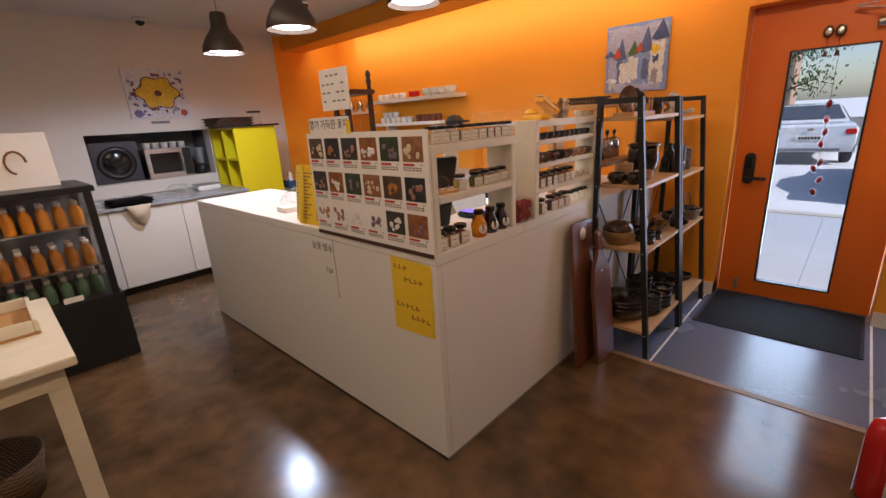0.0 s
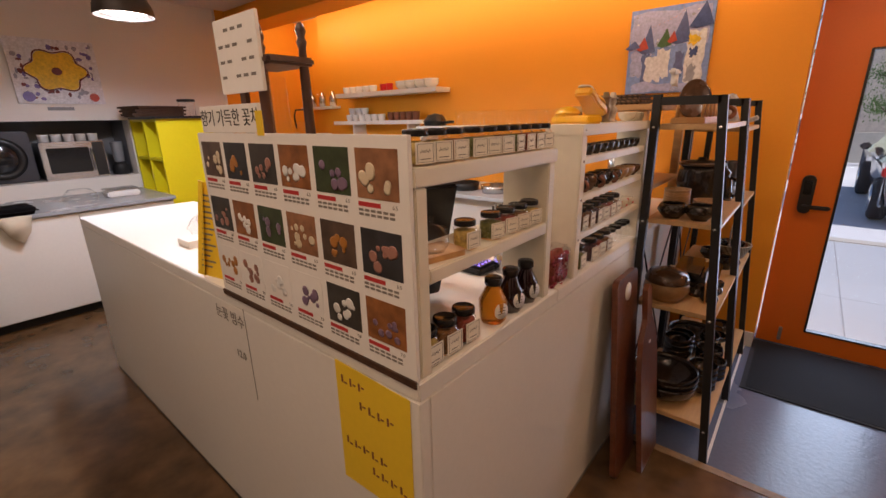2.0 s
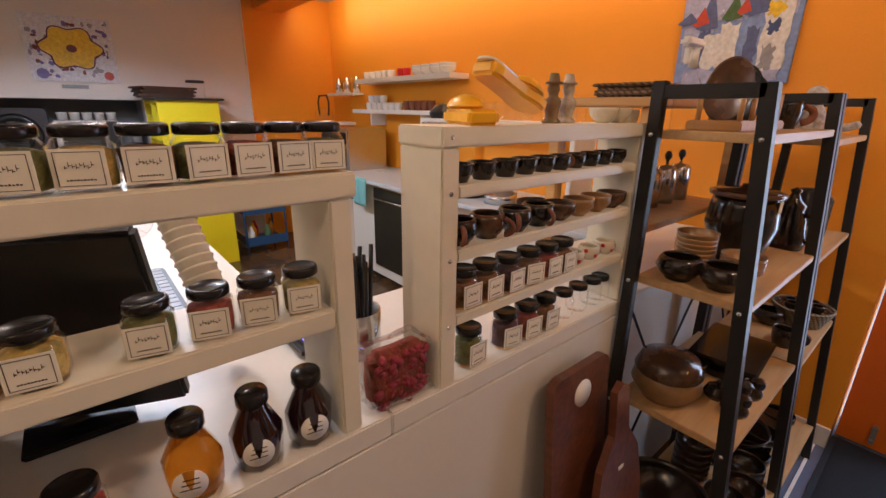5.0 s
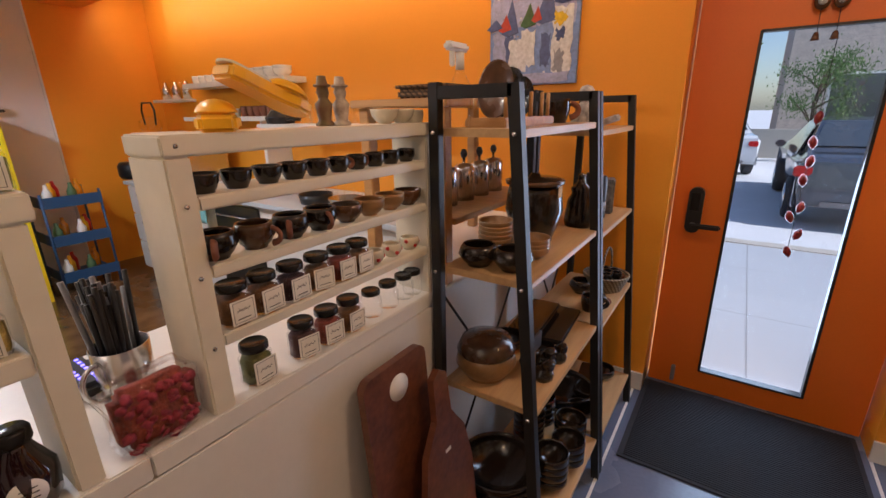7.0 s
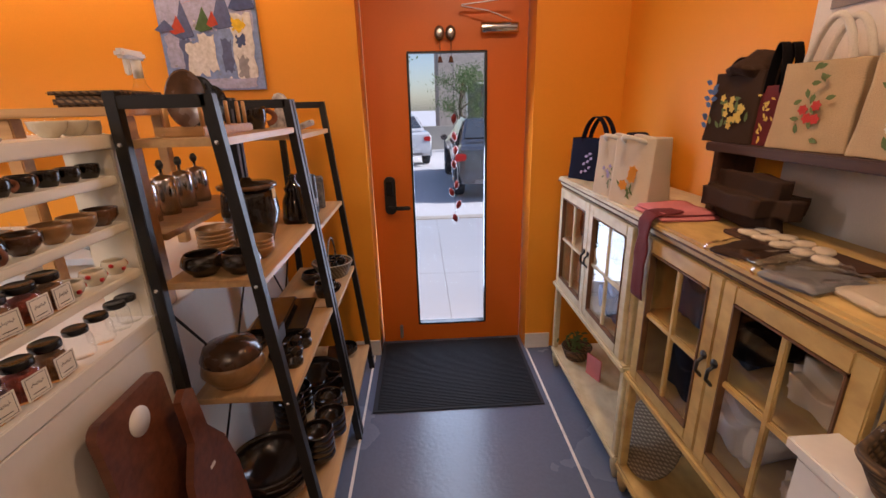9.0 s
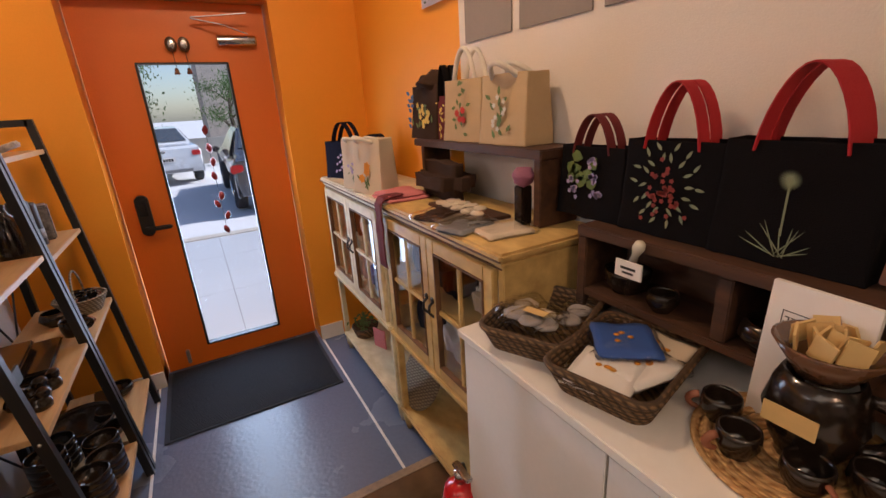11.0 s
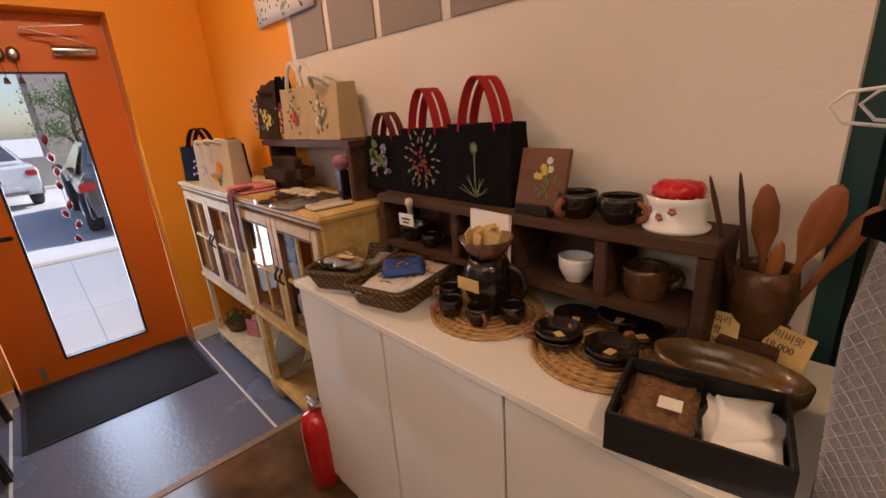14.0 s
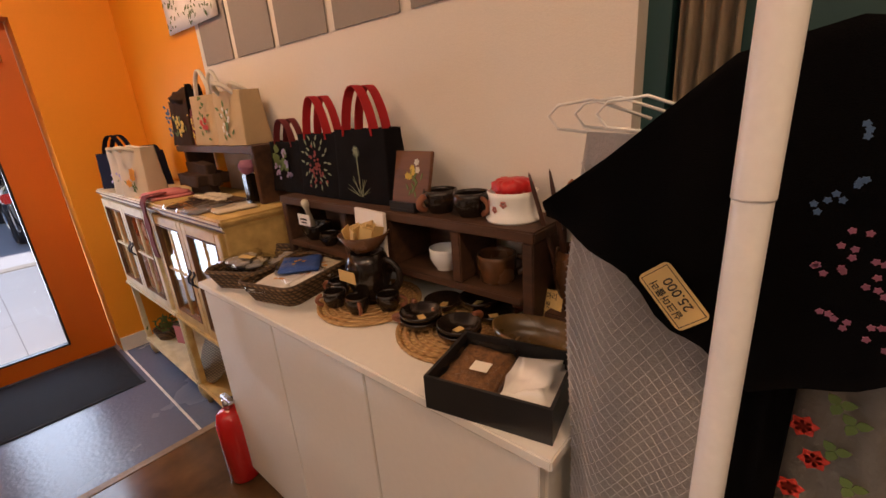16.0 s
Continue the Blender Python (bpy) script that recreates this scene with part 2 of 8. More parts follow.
def box(bm, x0, x1, y0, y1, z0, z1, bevel=0.0):
    """Adds a block with softened edges."""
    b = bmesh.new()
    bmesh.ops.create_cube(b, size=1)
    bmesh.ops.transform(b, verts=b.verts, matrix=Matrix.Translation(((x0 + x1) / 2, (y0 + y1) / 2, (z0 + z1) / 2)) @ Matrix.Diagonal((abs(x1 - x0), abs(y1 - y0), abs(z1 - z0), 1)))
    if bevel:
        bmesh.ops.bevel(b, geom=b.edges[:], offset=min(bevel, 0.45 * min(abs(x1 - x0), abs(y1 - y0), abs(z1 - z0))), segments=2, affect="EDGES")
    return merge(bm, b)


def merge(bm, b, m=None):
    if m is not None:
        bmesh.ops.transform(b, verts=b.verts, matrix=m)
    tmp = bpy.data.meshes.new("tmp")
    b.to_mesh(tmp)
    b.free()
    bm.from_mesh(tmp)
    bpy.data.meshes.remove(tmp)
    return bm


def lathe(bm, profile, seg=24, at=(0, 0, 0), sx=1.0, sy=1.0, m=None):
    """Turns (radius, height) pairs about z."""
    b = bmesh.new()
    rings = []
    for r, z in profile:
        if r < 1e-5:
            rings.append([b.verts.new((0, 0, z))])
        else:
            rings.append([b.verts.new((r * sx * math.cos(math.tau * i / seg), r * sy * math.sin(math.tau * i / seg), z)) for i in range(seg)])
    for a, c in zip(rings, rings[1:]):
        for i in range(seg):
            j = (i + 1) % seg
            if len(a) == 1 and len(c) > 1:
                b.faces.new((a[0], c[j], c[i]))
            elif len(c) == 1 and len(a) > 1:
                b.faces.new((a[i], a[j], c[0]))
            elif len(a) > 1:
                b.faces.new((a[i], a[j], c[j], c[i]))
    bmesh.ops.recalc_face_normals(b, faces=b.faces)
    for f in b.faces:
        f.smooth = True
    return merge(bm, b, (m or Matrix()) @ Matrix.Translation(at))


def tube(bm, pts, r, seg=8, closed=False, flat=1.0):
    """Sweeps a round or flattened section along points."""
    b = bmesh.new()
    pts = [Vector(p) for p in pts]
    rings, up = [], None
    for i, p in enumerate(pts):
        d = (pts[(i + 1) % len(pts)] - pts[i - 1]) if closed or 0 < i < len(pts) - 1 else (pts[1] - pts[0] if i == 0 else pts[-1] - pts[-2])
        d.normalize()
        if up is None:
            up = d.orthogonal().normalized()
        up = (up - d * up.dot(d)).normalized()
        side = d.cross(up)
        rr = r[i] if isinstance(r, (list, tuple)) else r
        rings.append([b.verts.new(p + up * math.cos(math.tau * k / seg) * rr + side * math.sin(math.tau * k / seg) * rr * flat) for k in range(seg)])
    n = len(rings)
    for i in range(n if closed else n - 1):
        a, c = rings[i], rings[(i + 1) % n]
        for k in range(seg):
            b.faces.new((a[k], a[(k + 1) % seg], c[(k + 1) % seg], c[k]))
    if not closed:
        b.faces.new(rings[0][::-1])
        b.faces.new(rings[-1])
    bmesh.ops.recalc_face_normals(b, faces=b.faces)
    for f in b.faces:
        f.smooth = True
    return merge(bm, b)


def strap(bm, pts, width, thick, axis):
    """A flat band along points; axis is the way its width lies."""
    b = bmesh.new()
    pts, w = [Vector(p) for p in pts], Vector(axis).normalized() * width / 2
    rings = []
    for i, p in enumerate(pts):
        d = (pts[min(i + 1, len(pts) - 1)] - pts[max(i - 1, 0)]).normalized()
        nrm = d.cross(w).normalized() * thick / 2
        rings.append([b.verts.new(p + w + nrm), b.verts.new(p - w + nrm), b.verts.new(p - w - nrm), b.verts.new(p + w - nrm)])
    for a, c in zip(rings, rings[1:]):
        for k in range(4):
            b.faces.new((a[k], a[(k + 1) % 4], c[(k + 1) % 4], c[k]))
    b.faces.new(rings[0][::-1])
    b.faces.new(rings[-1])
    bmesh.ops.recalc_face_normals(b, faces=b.faces)
    return merge(bm, b)


def slab(bm, outline, z0, z1, m=None):
    """A flat piece with the given outline, from z0 to z1."""
    b = bmesh.new()
    lo = [b.verts.new((x, y, z0)) for x, y in outline]
    hi = [b.verts.new((x, y, z1)) for x, y in outline]
    b.faces.new(lo[::-1])
    b.faces.new(hi)
    n = len(lo)
    for i in range(n):
        b.faces.new((lo[i], lo[(i + 1) % n], hi[(i + 1) % n], hi[i]))
    bmesh.ops.recalc_face_normals(b, faces=b.faces)
    return merge(bm, b, m)


def rounded(w, h, r, n=4):
    pts = []
    for cx, cy, a in ((w / 2 - r, h / 2 - r, 0), (-w / 2 + r, h / 2 - r, 90), (-w / 2 + r, -h / 2 + r, 180), (w / 2 - r, -h / 2 + r, 270)):
        pts += [(cx + r * math.cos(radians(a + 90 * i / n)), cy + r * math.sin(radians(a + 90 * i / n))) for i in range(n + 1)]
    return pts


def roughen(bm, amount, scale=3.0, axis=None):
    """Uneven surface; soft things are first cut finer so that they crumple."""
    if amount >= 0.003 and len(bm.verts) < 130:
        bmesh.ops.subdivide_edges(bm, edges=[e for e in bm.edges if e.calc_length() > 0.02], cuts=7, use_grid_fill=True)
        for f in bm.faces:
            f.smooth = True
    for v in bm.verts:
        d = noise.noise_vector(v.co * scale) * amount
        v.co += Vector([d[i] if axis is None or i in axis else 0 for i in range(3)])
    return bm


def mesh_of(name, bm, material):
    me = bpy.data.meshes.new(name)
    bm.to_mesh(me)
    bm.free()
    me.materials.append(material)
    return me


def part(name, bm, material, parent, label=""):
    """ONE mesh object under a thing or part, in that parent's own coordinates."""
    ob = new(name, mesh_of(name, bm, material))
    ob.parent = parent
    return tagged(ob, label)


def wpart(name, bm, material, parent, label=""):
    """The same for a mesh given in room coordinates, under a parent that is not turned."""
    at = Vector((0, 0, 0))
    p = parent
    while p:
        at += p.location
        p = p.parent
    bmesh.ops.translate(bm, verts=bm.verts, vec=-at)
    return part(name, bm, material, parent, label)


def thing(name, label, category, at=(0, 0, 0), group="", turn=0.0):
    ob = new(name)
    ob.empty_display_size = 0.05
    ob.location = at
    ob.rotation_euler[2] = radians(turn)
    return tagged(ob, label, category, group)


def single(name, bm, material, label, category, at=(0, 0, 0), group="", turn=0.0):
    ob = new(name, mesh_of(name, bm, material))
    ob.location, ob.rotation_euler[2] = at, radians(turn)
    return tagged(ob, label, category, group)


def structure(name, bm, material, label=""):
    return tagged(new(name, mesh_of(name, bm, material)), label, kind="structure")


def B(*a, **k):
    return box(bm_new(), *a, **k)


def L(profile, **k):
    return lathe(bm_new(), profile, **k)


def T(pts, r, **k):
    return tube(bm_new(), pts, r, **k)


def arc(cx, cz, rx, rz, a0, a1, n=12, y=0.0):
    return [(cx + rx * math.cos(radians(a0 + (a1 - a0) * i / n)), y, cz + rz * math.sin(radians(a0 + (a1 - a0) * i / n))) for i in range(n + 1)]


def at(x, y, z, turn=0.0):
    return pose(x, y, z, 0, 0, turn)


# ---- the room ----
WX, DW, ENTRY = 0.54, 6.12, -0.04
b = B(-6.4, 1.2, -2.6, 4.72, -0.16, 0)
box(b, -6.4, -1.33, 4.72, 6.3, -0.16, 0)
structure("floor", b, CONCRETE, "polished brown concrete floor with cloudy stains")
structure("floor_entry", B(-1.33, 0.9, 4.735, 6.36, -0.2, ENTRY), GREYFLOOR, "glossy grey painted entrance floor")
structure("floor_edge", roughen(B(-1.3, 0.5, 4.69, 4.737, -0.15, 0.004, bevel=0.004), 0.002, 20), KERB, "worn edge of the concrete floor")
for x in (-0.925, 0.052):
    structure("trim", B(x - 0.006, x + 0.006, 4.74, 6.1, ENTRY - 0.01, ENTRY + 0.003), WHITEPLASTIC, "pale joint line")
structure("wall_east", B(WX, WX + 0.15, 2.93, 4.955, -0.2, 2.75), WHITEWALL)
structure("wall_east_orange", B(WX, WX + 0.15, 4.955, 6.12, -0.2, 2.75), ORANGE)
structure("wall_east_return", B(WX, WX + 0.15, -2.5, 1.2, -0.2, 2.75), WHITEWALL)
b = B(-5.3, -0.885, DW, DW + 0.3, -0.2, 2.75)
box(b, 0.045, 0.65, DW, DW + 0.3, -0.2, 2.75)
box(b, -0.885, 0.045, DW, DW + 0.3, 2.06, 2.75)
box(b, -6.4, -5.3, DW + 0.09, DW + 0.3, -0.2, 2.75)
structure("wall_north", b, ORANGE)
b = B(-6.05, -5.87, -2.5, 3.09, -0.2, 2.75)
box(b, -6.05, -5.87, 4.27, 5.24, -0.2, 2.75)
box(b, -6.05, -5.87, 3.09, 4.27, -0.2, 0.98)
box(b, -6.05, -5.87, 3.09, 4.27, 1.49, 2.75)
structure("wall_west", b, WHITEWALL)
structure("wall_west_orange", B(-6.05, -5.87, 5.24, 6.3, -0.2, 2.75), ORANGE)
structure("trim_corner", B(-5.872, -5.858, 5.232, 5.25, 0, 2.6, bevel=0.003), WHITEPLASTIC)
b = B(-6.5, -6.45, 3.0, 4.4, 0.9, 1.6)
box(b, -6.45, -6.04, 3.04, 3.09, 0.9, 1.6)
box(b, -6.45, -6.04, 4.27, 4.32, 0.9, 1.6)
box(b, -6.45, -6.04, 3.04, 4.32, 0.93, 0.98)
box(b, -6.45, -6.04, 3.04, 4.32, 1.49, 1.55)
structure("wall_niche", b, GREYPLASTIC)
structure("wall_south", B(-6.05, 0.65, -2.65, -2.5, -0.2, 2.75), WHITEWALL)
# ceiling with a tray and a dropped beam before the back wall
b = B(-6.1, 0.7, -2.65, 1.9, 2.58, 2.66)
box(b, -6.1, -4.3, 1.9, 3.3, 2.58, 2.66)
box(b, -0.5, 0.7, 1.9, 3.3, 2.58, 2.66)
box(b, -6.1, 0.7, 3.3, 6.4, 2.58, 2.66)
box(b, -4.4, -0.4, 1.8, 3.4, 2.72, 2.8)
for e in ((-4.4, -4.3, 1.8, 3.4), (-0.5, -0.4, 1.8, 3.4), (-4.4, -0.4, 1.8, 1.9), (-4.4, -0.4, 3.3, 3.4)):
    box(b, *e, 2.655, 2.725)
structure("ceiling", b, CEIL)
structure("ceiling_beam", B(-5.87, -1.0, 5.36, 5.66, 2.40, 2.58, bevel=0.004), ORANGE)
# skirting by the door
for x0, x1 in ((-1.04, -0.885), (0.045, 0.2)):
    structure("baseboard", B(x0, x1, DW - 0.014, DW, ENTRY, 0.06), WHITEPLASTIC, "pale vinyl skirting")
structure("baseboard", B(-0.899, -0.885, DW, DW + 0.12, ENTRY, 0.06), WHITEPLASTIC)
structure("baseboard", B(0.045, 0.059, DW, DW + 0.12, ENTRY, 0.06), WHITEPLASTIC)

# entrance door
door = tagged(thing("door_1", "orange painted steel door with tall narrow glass pane, closed", "door", (-0.42, 6.27, ENTRY)), kind="structure")
GX0, GX1, GZ0, GZ1 = -0.637, -0.195, 0.09, 1.755
b = B(-0.875, GX0, 6.262, 6.31, ENTRY + 0.008, 2.055)
box(b, GX1, 0.035, 6.262, 6.31, ENTRY + 0.008, 2.055)
box(b, GX0, GX1, 6.262, 6.31, ENTRY + 0.008, GZ0)
box(b, GX0, GX1, 6.262, 6.31, GZ1, 2.055)
wpart("door_leaf", b, DOORPAINT, door)
b = bm_new()
for x0, x1, z0, z1 in ((GX0 - 0.004, GX0 + 0.008, GZ0, GZ1), (GX1 - 0.008, GX1 + 0.004, GZ0, GZ1), (GX0, GX1, GZ0 - 0.004, GZ0 + 0.006), (GX0, GX1, GZ1 - 0.006, GZ1 + 0.004)):
    box(b, x0, x1, 6.256, 6.30, z0, z1)
wpart("gasket", b, BLACKPLASTIC, door, "black rubber glazing bead")
pane = wpart("pane", B(GX0, GX1, 6.282, 6.290, GZ0, GZ1), PANE, door, "clear glass pane")
pane.visible_shadow = False
lock = wpart("door_handle", slab(bm_new(), rounded(0.066, 0.225, 0.03), 0, 0.035, pose(-0.775, 6.262, 0.965, 90)), BLACKPLASTIC, door, "black digital lock with lever")
wpart("lever", box(box(bm_new(), -0.785, -0.765, 6.19, 6.23, 0.885, 0.905), -0.785, -0.655, 6.185, 6.205, 0.883, 0.907, bevel=0.006), BLACKPLASTIC, lock)
wpart("keypad", B(-0.795, -0.757, 6.224, 6.227, 0.965, 1.05), DARKGLASS, lock)
closer = wpart("door_closer", lathe(bm_new(), [(0, -0.1), (0.026, -0.1), (0.028, -0.09), (0.028, 0.09), (0.026, 0.1), (0, 0.1)], m=pose(-0.13, 6.225, 1.865, 0, 90, 0)), CHROME, door, "silver door closer")
wpart("closer_arm", strap(bm_new(), [(-0.07, 6.2, 1.895), (-0.2, 6.17, 1.935), (-0.34, 6.2, 1.965)], 0.018, 0.005, (0, 1, 0)), CHROME, closer)
wpart("closer_arm", strap(bm_new(), [(-0.34, 6.2, 1.97), (-0.07, 6.15, 1.99)], 0.018, 0.005, (0, 1, 0)), CHROME, closer)
wpart("door_stop", box(B(-0.765, -0.745, 6.235, 6.262, 0.0, 0.09, bevel=0.004), -0.762, -0.748, 6.225, 6.24, 0.005, 0.03, bevel=0.004), GREYPLASTIC, door)
mat = single("door_mat", B(-0.885, 0.02, 5.54, 6.24, 0, 0.008, bevel=0.003), MATRUBBER, "dark ribbed rubber door mat on the entrance floor", "door mat", (0, 0, ENTRY))
b = bm_new()
for i in range(53):
    box(b, -0.86, 0.0, 5.56 + i * 0.0127, 5.566 + i * 0.0127, 0.0075, 0.0125)
part("rib", b, MATRUBBER, mat)

# ---- order counter ----
CX, CY, CT = -1.307, 3.393, 0.952
counter = thing("order_counter", "white laminate L-shaped order counter with black toe line", "counter", (-1.6, 3.6, 0))
wpart("front_panel", B(-3.9, CX, CY, CY + 0.03, 0.0, CT - 0.045, bevel=0.002), WHITELAM, counter)
wpart("side_panel", B(CX - 0.03, CX, CY + 0.031, 4.775, 0.0, CT - 0.045, bevel=0.002), WHITELAM, counter)
wpart("end_panel", B(-3.9, -3.87, CY + 0.031, 4.0, 0.0, CT - 0.045, bevel=0.002), WHITELAM, counter)
wpart("end_panel", B(-1.75, CX - 0.031, 4.745, 4.775, 0.0, CT - 0.045, bevel=0.002), WHITELAM, counter)
wpart("worktop", B(-3.9, CX, CY, 4.0, CT - 0.043, CT, bevel=0.003), WHITELAM, counter)
wpart("worktop", B(-1.75, CX, 4.001, 4.775, CT - 0.043, CT, bevel=0.003), WHITELAM, counter)
wpart("back_panel", B(-1.75, -1.72, 4.03, 4.744, 0, CT - 0.045), WHITELAM, counter)
wpart("back_panel", B(-3.86, -1.76, 3.97, 4.0, 0, CT - 0.045), WHITELAM, counter)
wpart("toe_line", B(-3.9, CX + 0.002, CY - 0.002, CY, 0.0, 0.012), BLACKPLASTIC, counter)
wpart("toe_line", B(CX, CX + 0.003, CY, 4.775, 0.0, 0.012), GREYINK, counter)
side = thing("side_cabinet", "low white cabinet behind the ladder racks", "cabinet", (-1.6, 5.2, 0))
wpart("body", B(-1.8, -1.36, 4.79, 5.98, ENTRY, 0.88, bevel=0.003), WHITELAM, side)
wpart("top", B(-1.8, -1.35, 4.785, 5.985, 0.881, 0.905, bevel=0.003), WHITELAM, side)

# display shelves standing on the counter
shelf_a = thing("display_shelf", "cream painted wooden two-tier shelf with tea jars", "shelf", (-1.38, 3.68, CT))
for y0 in (3.408, 3.915):
    wpart("side_board", B(-1.452, -1.312, y0, y0 + 0.032, CT, 1.329, bevel=0.003), CREAMPAINT, shelf_a)
wpart("top_board", B(-1.454, -1.310, 3.405, 3.956, 1.329, 1.364, bevel=0.003), CREAMPAINT, shelf_a)
wpart("shelf_board", B(-1.452, -1.312, 3.441, 3.914, 1.142, 1.172, bevel=0.003), CREAMPAINT, shelf_a)
shelf_b = thing("display_shelf", "cream painted wooden five-tier shelf with cups and jars", "shelf", (-1.38, 4.45, CT))
for y0 in (4.105, 4.735):
    wpart("side_board", B(-1.424, -1.308, y0, y0 + 0.038, CT, 1.388, bevel=0.003), CREAMPAINT, shelf_b)
wpart("top_board", B(-1.426, -1.306, 4.103, 4.778, 1.388, 1.42, bevel=0.003), CREAMPAINT, shelf_b)
B_LEVELS = (1.091, 1.214, 1.326)
for z in B_LEVELS:
    wpart("shelf_board", B(-1.422, -1.31, 4.144, 4.734, z - 0.022, z, bevel=0.003), CREAMPAINT, shelf_b)
for z in (1.075, 1.2, 1.315, 1.404):
    wpart("screw", lathe(bm_new(), [(0.004, 0), (0.004, 0.002), (0, 0.0025)], 8, m=pose(-1.308, 4.124, z, 0, 90, 0)), CHROME, shelf_b)

# ---- ladder racks ----


def rack(name, label, y0, y1, dz):
    r = thing(name, label, "shelf rack", (-1.1, y0, ENTRY), "ladder racks beside the counter")
    def front(z):
        return -0.915 - 0.14 * z / 1.55
    for y in (y0, y1 - 0.026):
        b = bm_new()
        slab(b, [(front(0), 0), (front(1.545), 1.545), (front(1.545) - 0.03, 1.545), (front(0) - 0.03, 0)], 0, 0.026, pose(0, y + 0.026, ENTRY, 90))
        wpart("post", b, RACKBLACK, r)
        wpart("post", B(-1.30, -1.27, y, y + 0.026, ENTRY, 1.515, bevel=0.002), RACKBLACK, r)
        wpart("top_bar", B(-1.27, front(1.5) - 0.02, y, y + 0.026, 1.475, 1.505, bevel=0.002), RACKBLACK, r)
    for z in (1.405, 1.032, 0.662, 0.16):
        z += dz
        s = wpart("shelf_board", B(-1.28, front(z + 0.04) - 0.004, y0 + 0.027, y1 - 0.027, z - 0.02, z, bevel=0.002), PINE, r, "light wood shelf board")
        for y in (y0 - 0.002, y1 - 0.001):
            for x in (front(z + 0.04) - 0.016, -1.285):
                wpart("bolt", lathe(bm_new(), [(0.006, 0), (0.005, 0.003), (0, 0.0035)], 10, m=pose(x, y, z - 0.01, 90)), CHROME, s)
    wpart("brace", T([(-1.29, y0 + 0.03, 0.2), (-1.29, y1 - 0.03, 0.95)], 0.004), RACKBLACK, r)
    wpart("brace", T([(-1.29, y0 + 0.03, 0.95), (-1.29, y1 - 0.03, 0.2)], 0.004), RACKBLACK, r)
    return r


rack("ladder_rack", "black steel ladder rack with light wood shelves of pottery", 4.735, 5.385, 0.0)
rack("ladder_rack", "black steel ladder rack with light wood shelves near the door", 5.40, 5.985, -0.03)

# ---- painted glass-door cabinet ----


def glazed_door(cab, y0, y1, z0, z1, x, paint):
    """A door with a frame, two panes across and two up."""
    d = wpart("door", bm_new(), paint, cab)
    b = bm_new()
    w = 0.045
    for a in ((y0, y0 + w, z0, z1), (y1 - w, y1, z0, z1), (y0 + w, y1 - w, z0, z0 + w), (y0 + w, y1 - w, z1 - w, z1)):
        box(b, x - 0.02, x, a[0], a[1], a[2], a[3], bevel=0.003)
    wpart("door_frame", b, paint, d)
    ym, zm = (y0 + y1) / 2, (z0 + z1) / 2
    wpart("glazing_bar", B(x - 0.014, x - 0.002, ym - 0.009, ym + 0.009, z0 + w, z1 - w, bevel=0.003), paint, d)
    wpart("glazing_bar", B(x - 0.013, x - 0.003, y0 + w, y1 - w, zm - 0.009, zm + 0.009, bevel=0.003), paint, d)
    b = bm_new()
    for a in ((y0 + w, y0 + w + 0.005, z0 + w, z1 - w), (y1 - w - 0.005, y1 - w, z0 + w, z1 - w), (y0 + w, y1 - w, z0 + w, z0 + w + 0.005), (y0 + w, y1 - w, z1 - w - 0.005, z1 - w)):
        box(b, x - 0.0225, x - 0.003, *a)
    wpart("rubbed_edge", b, RUBBED, d)
    p = wpart("pane", B(x - 0.010, x - 0.007, y0 + w, y1 - w, z0 + w, z1 - w), GLASS, d, "glass panes")
    p.visible_shadow = False
    return d


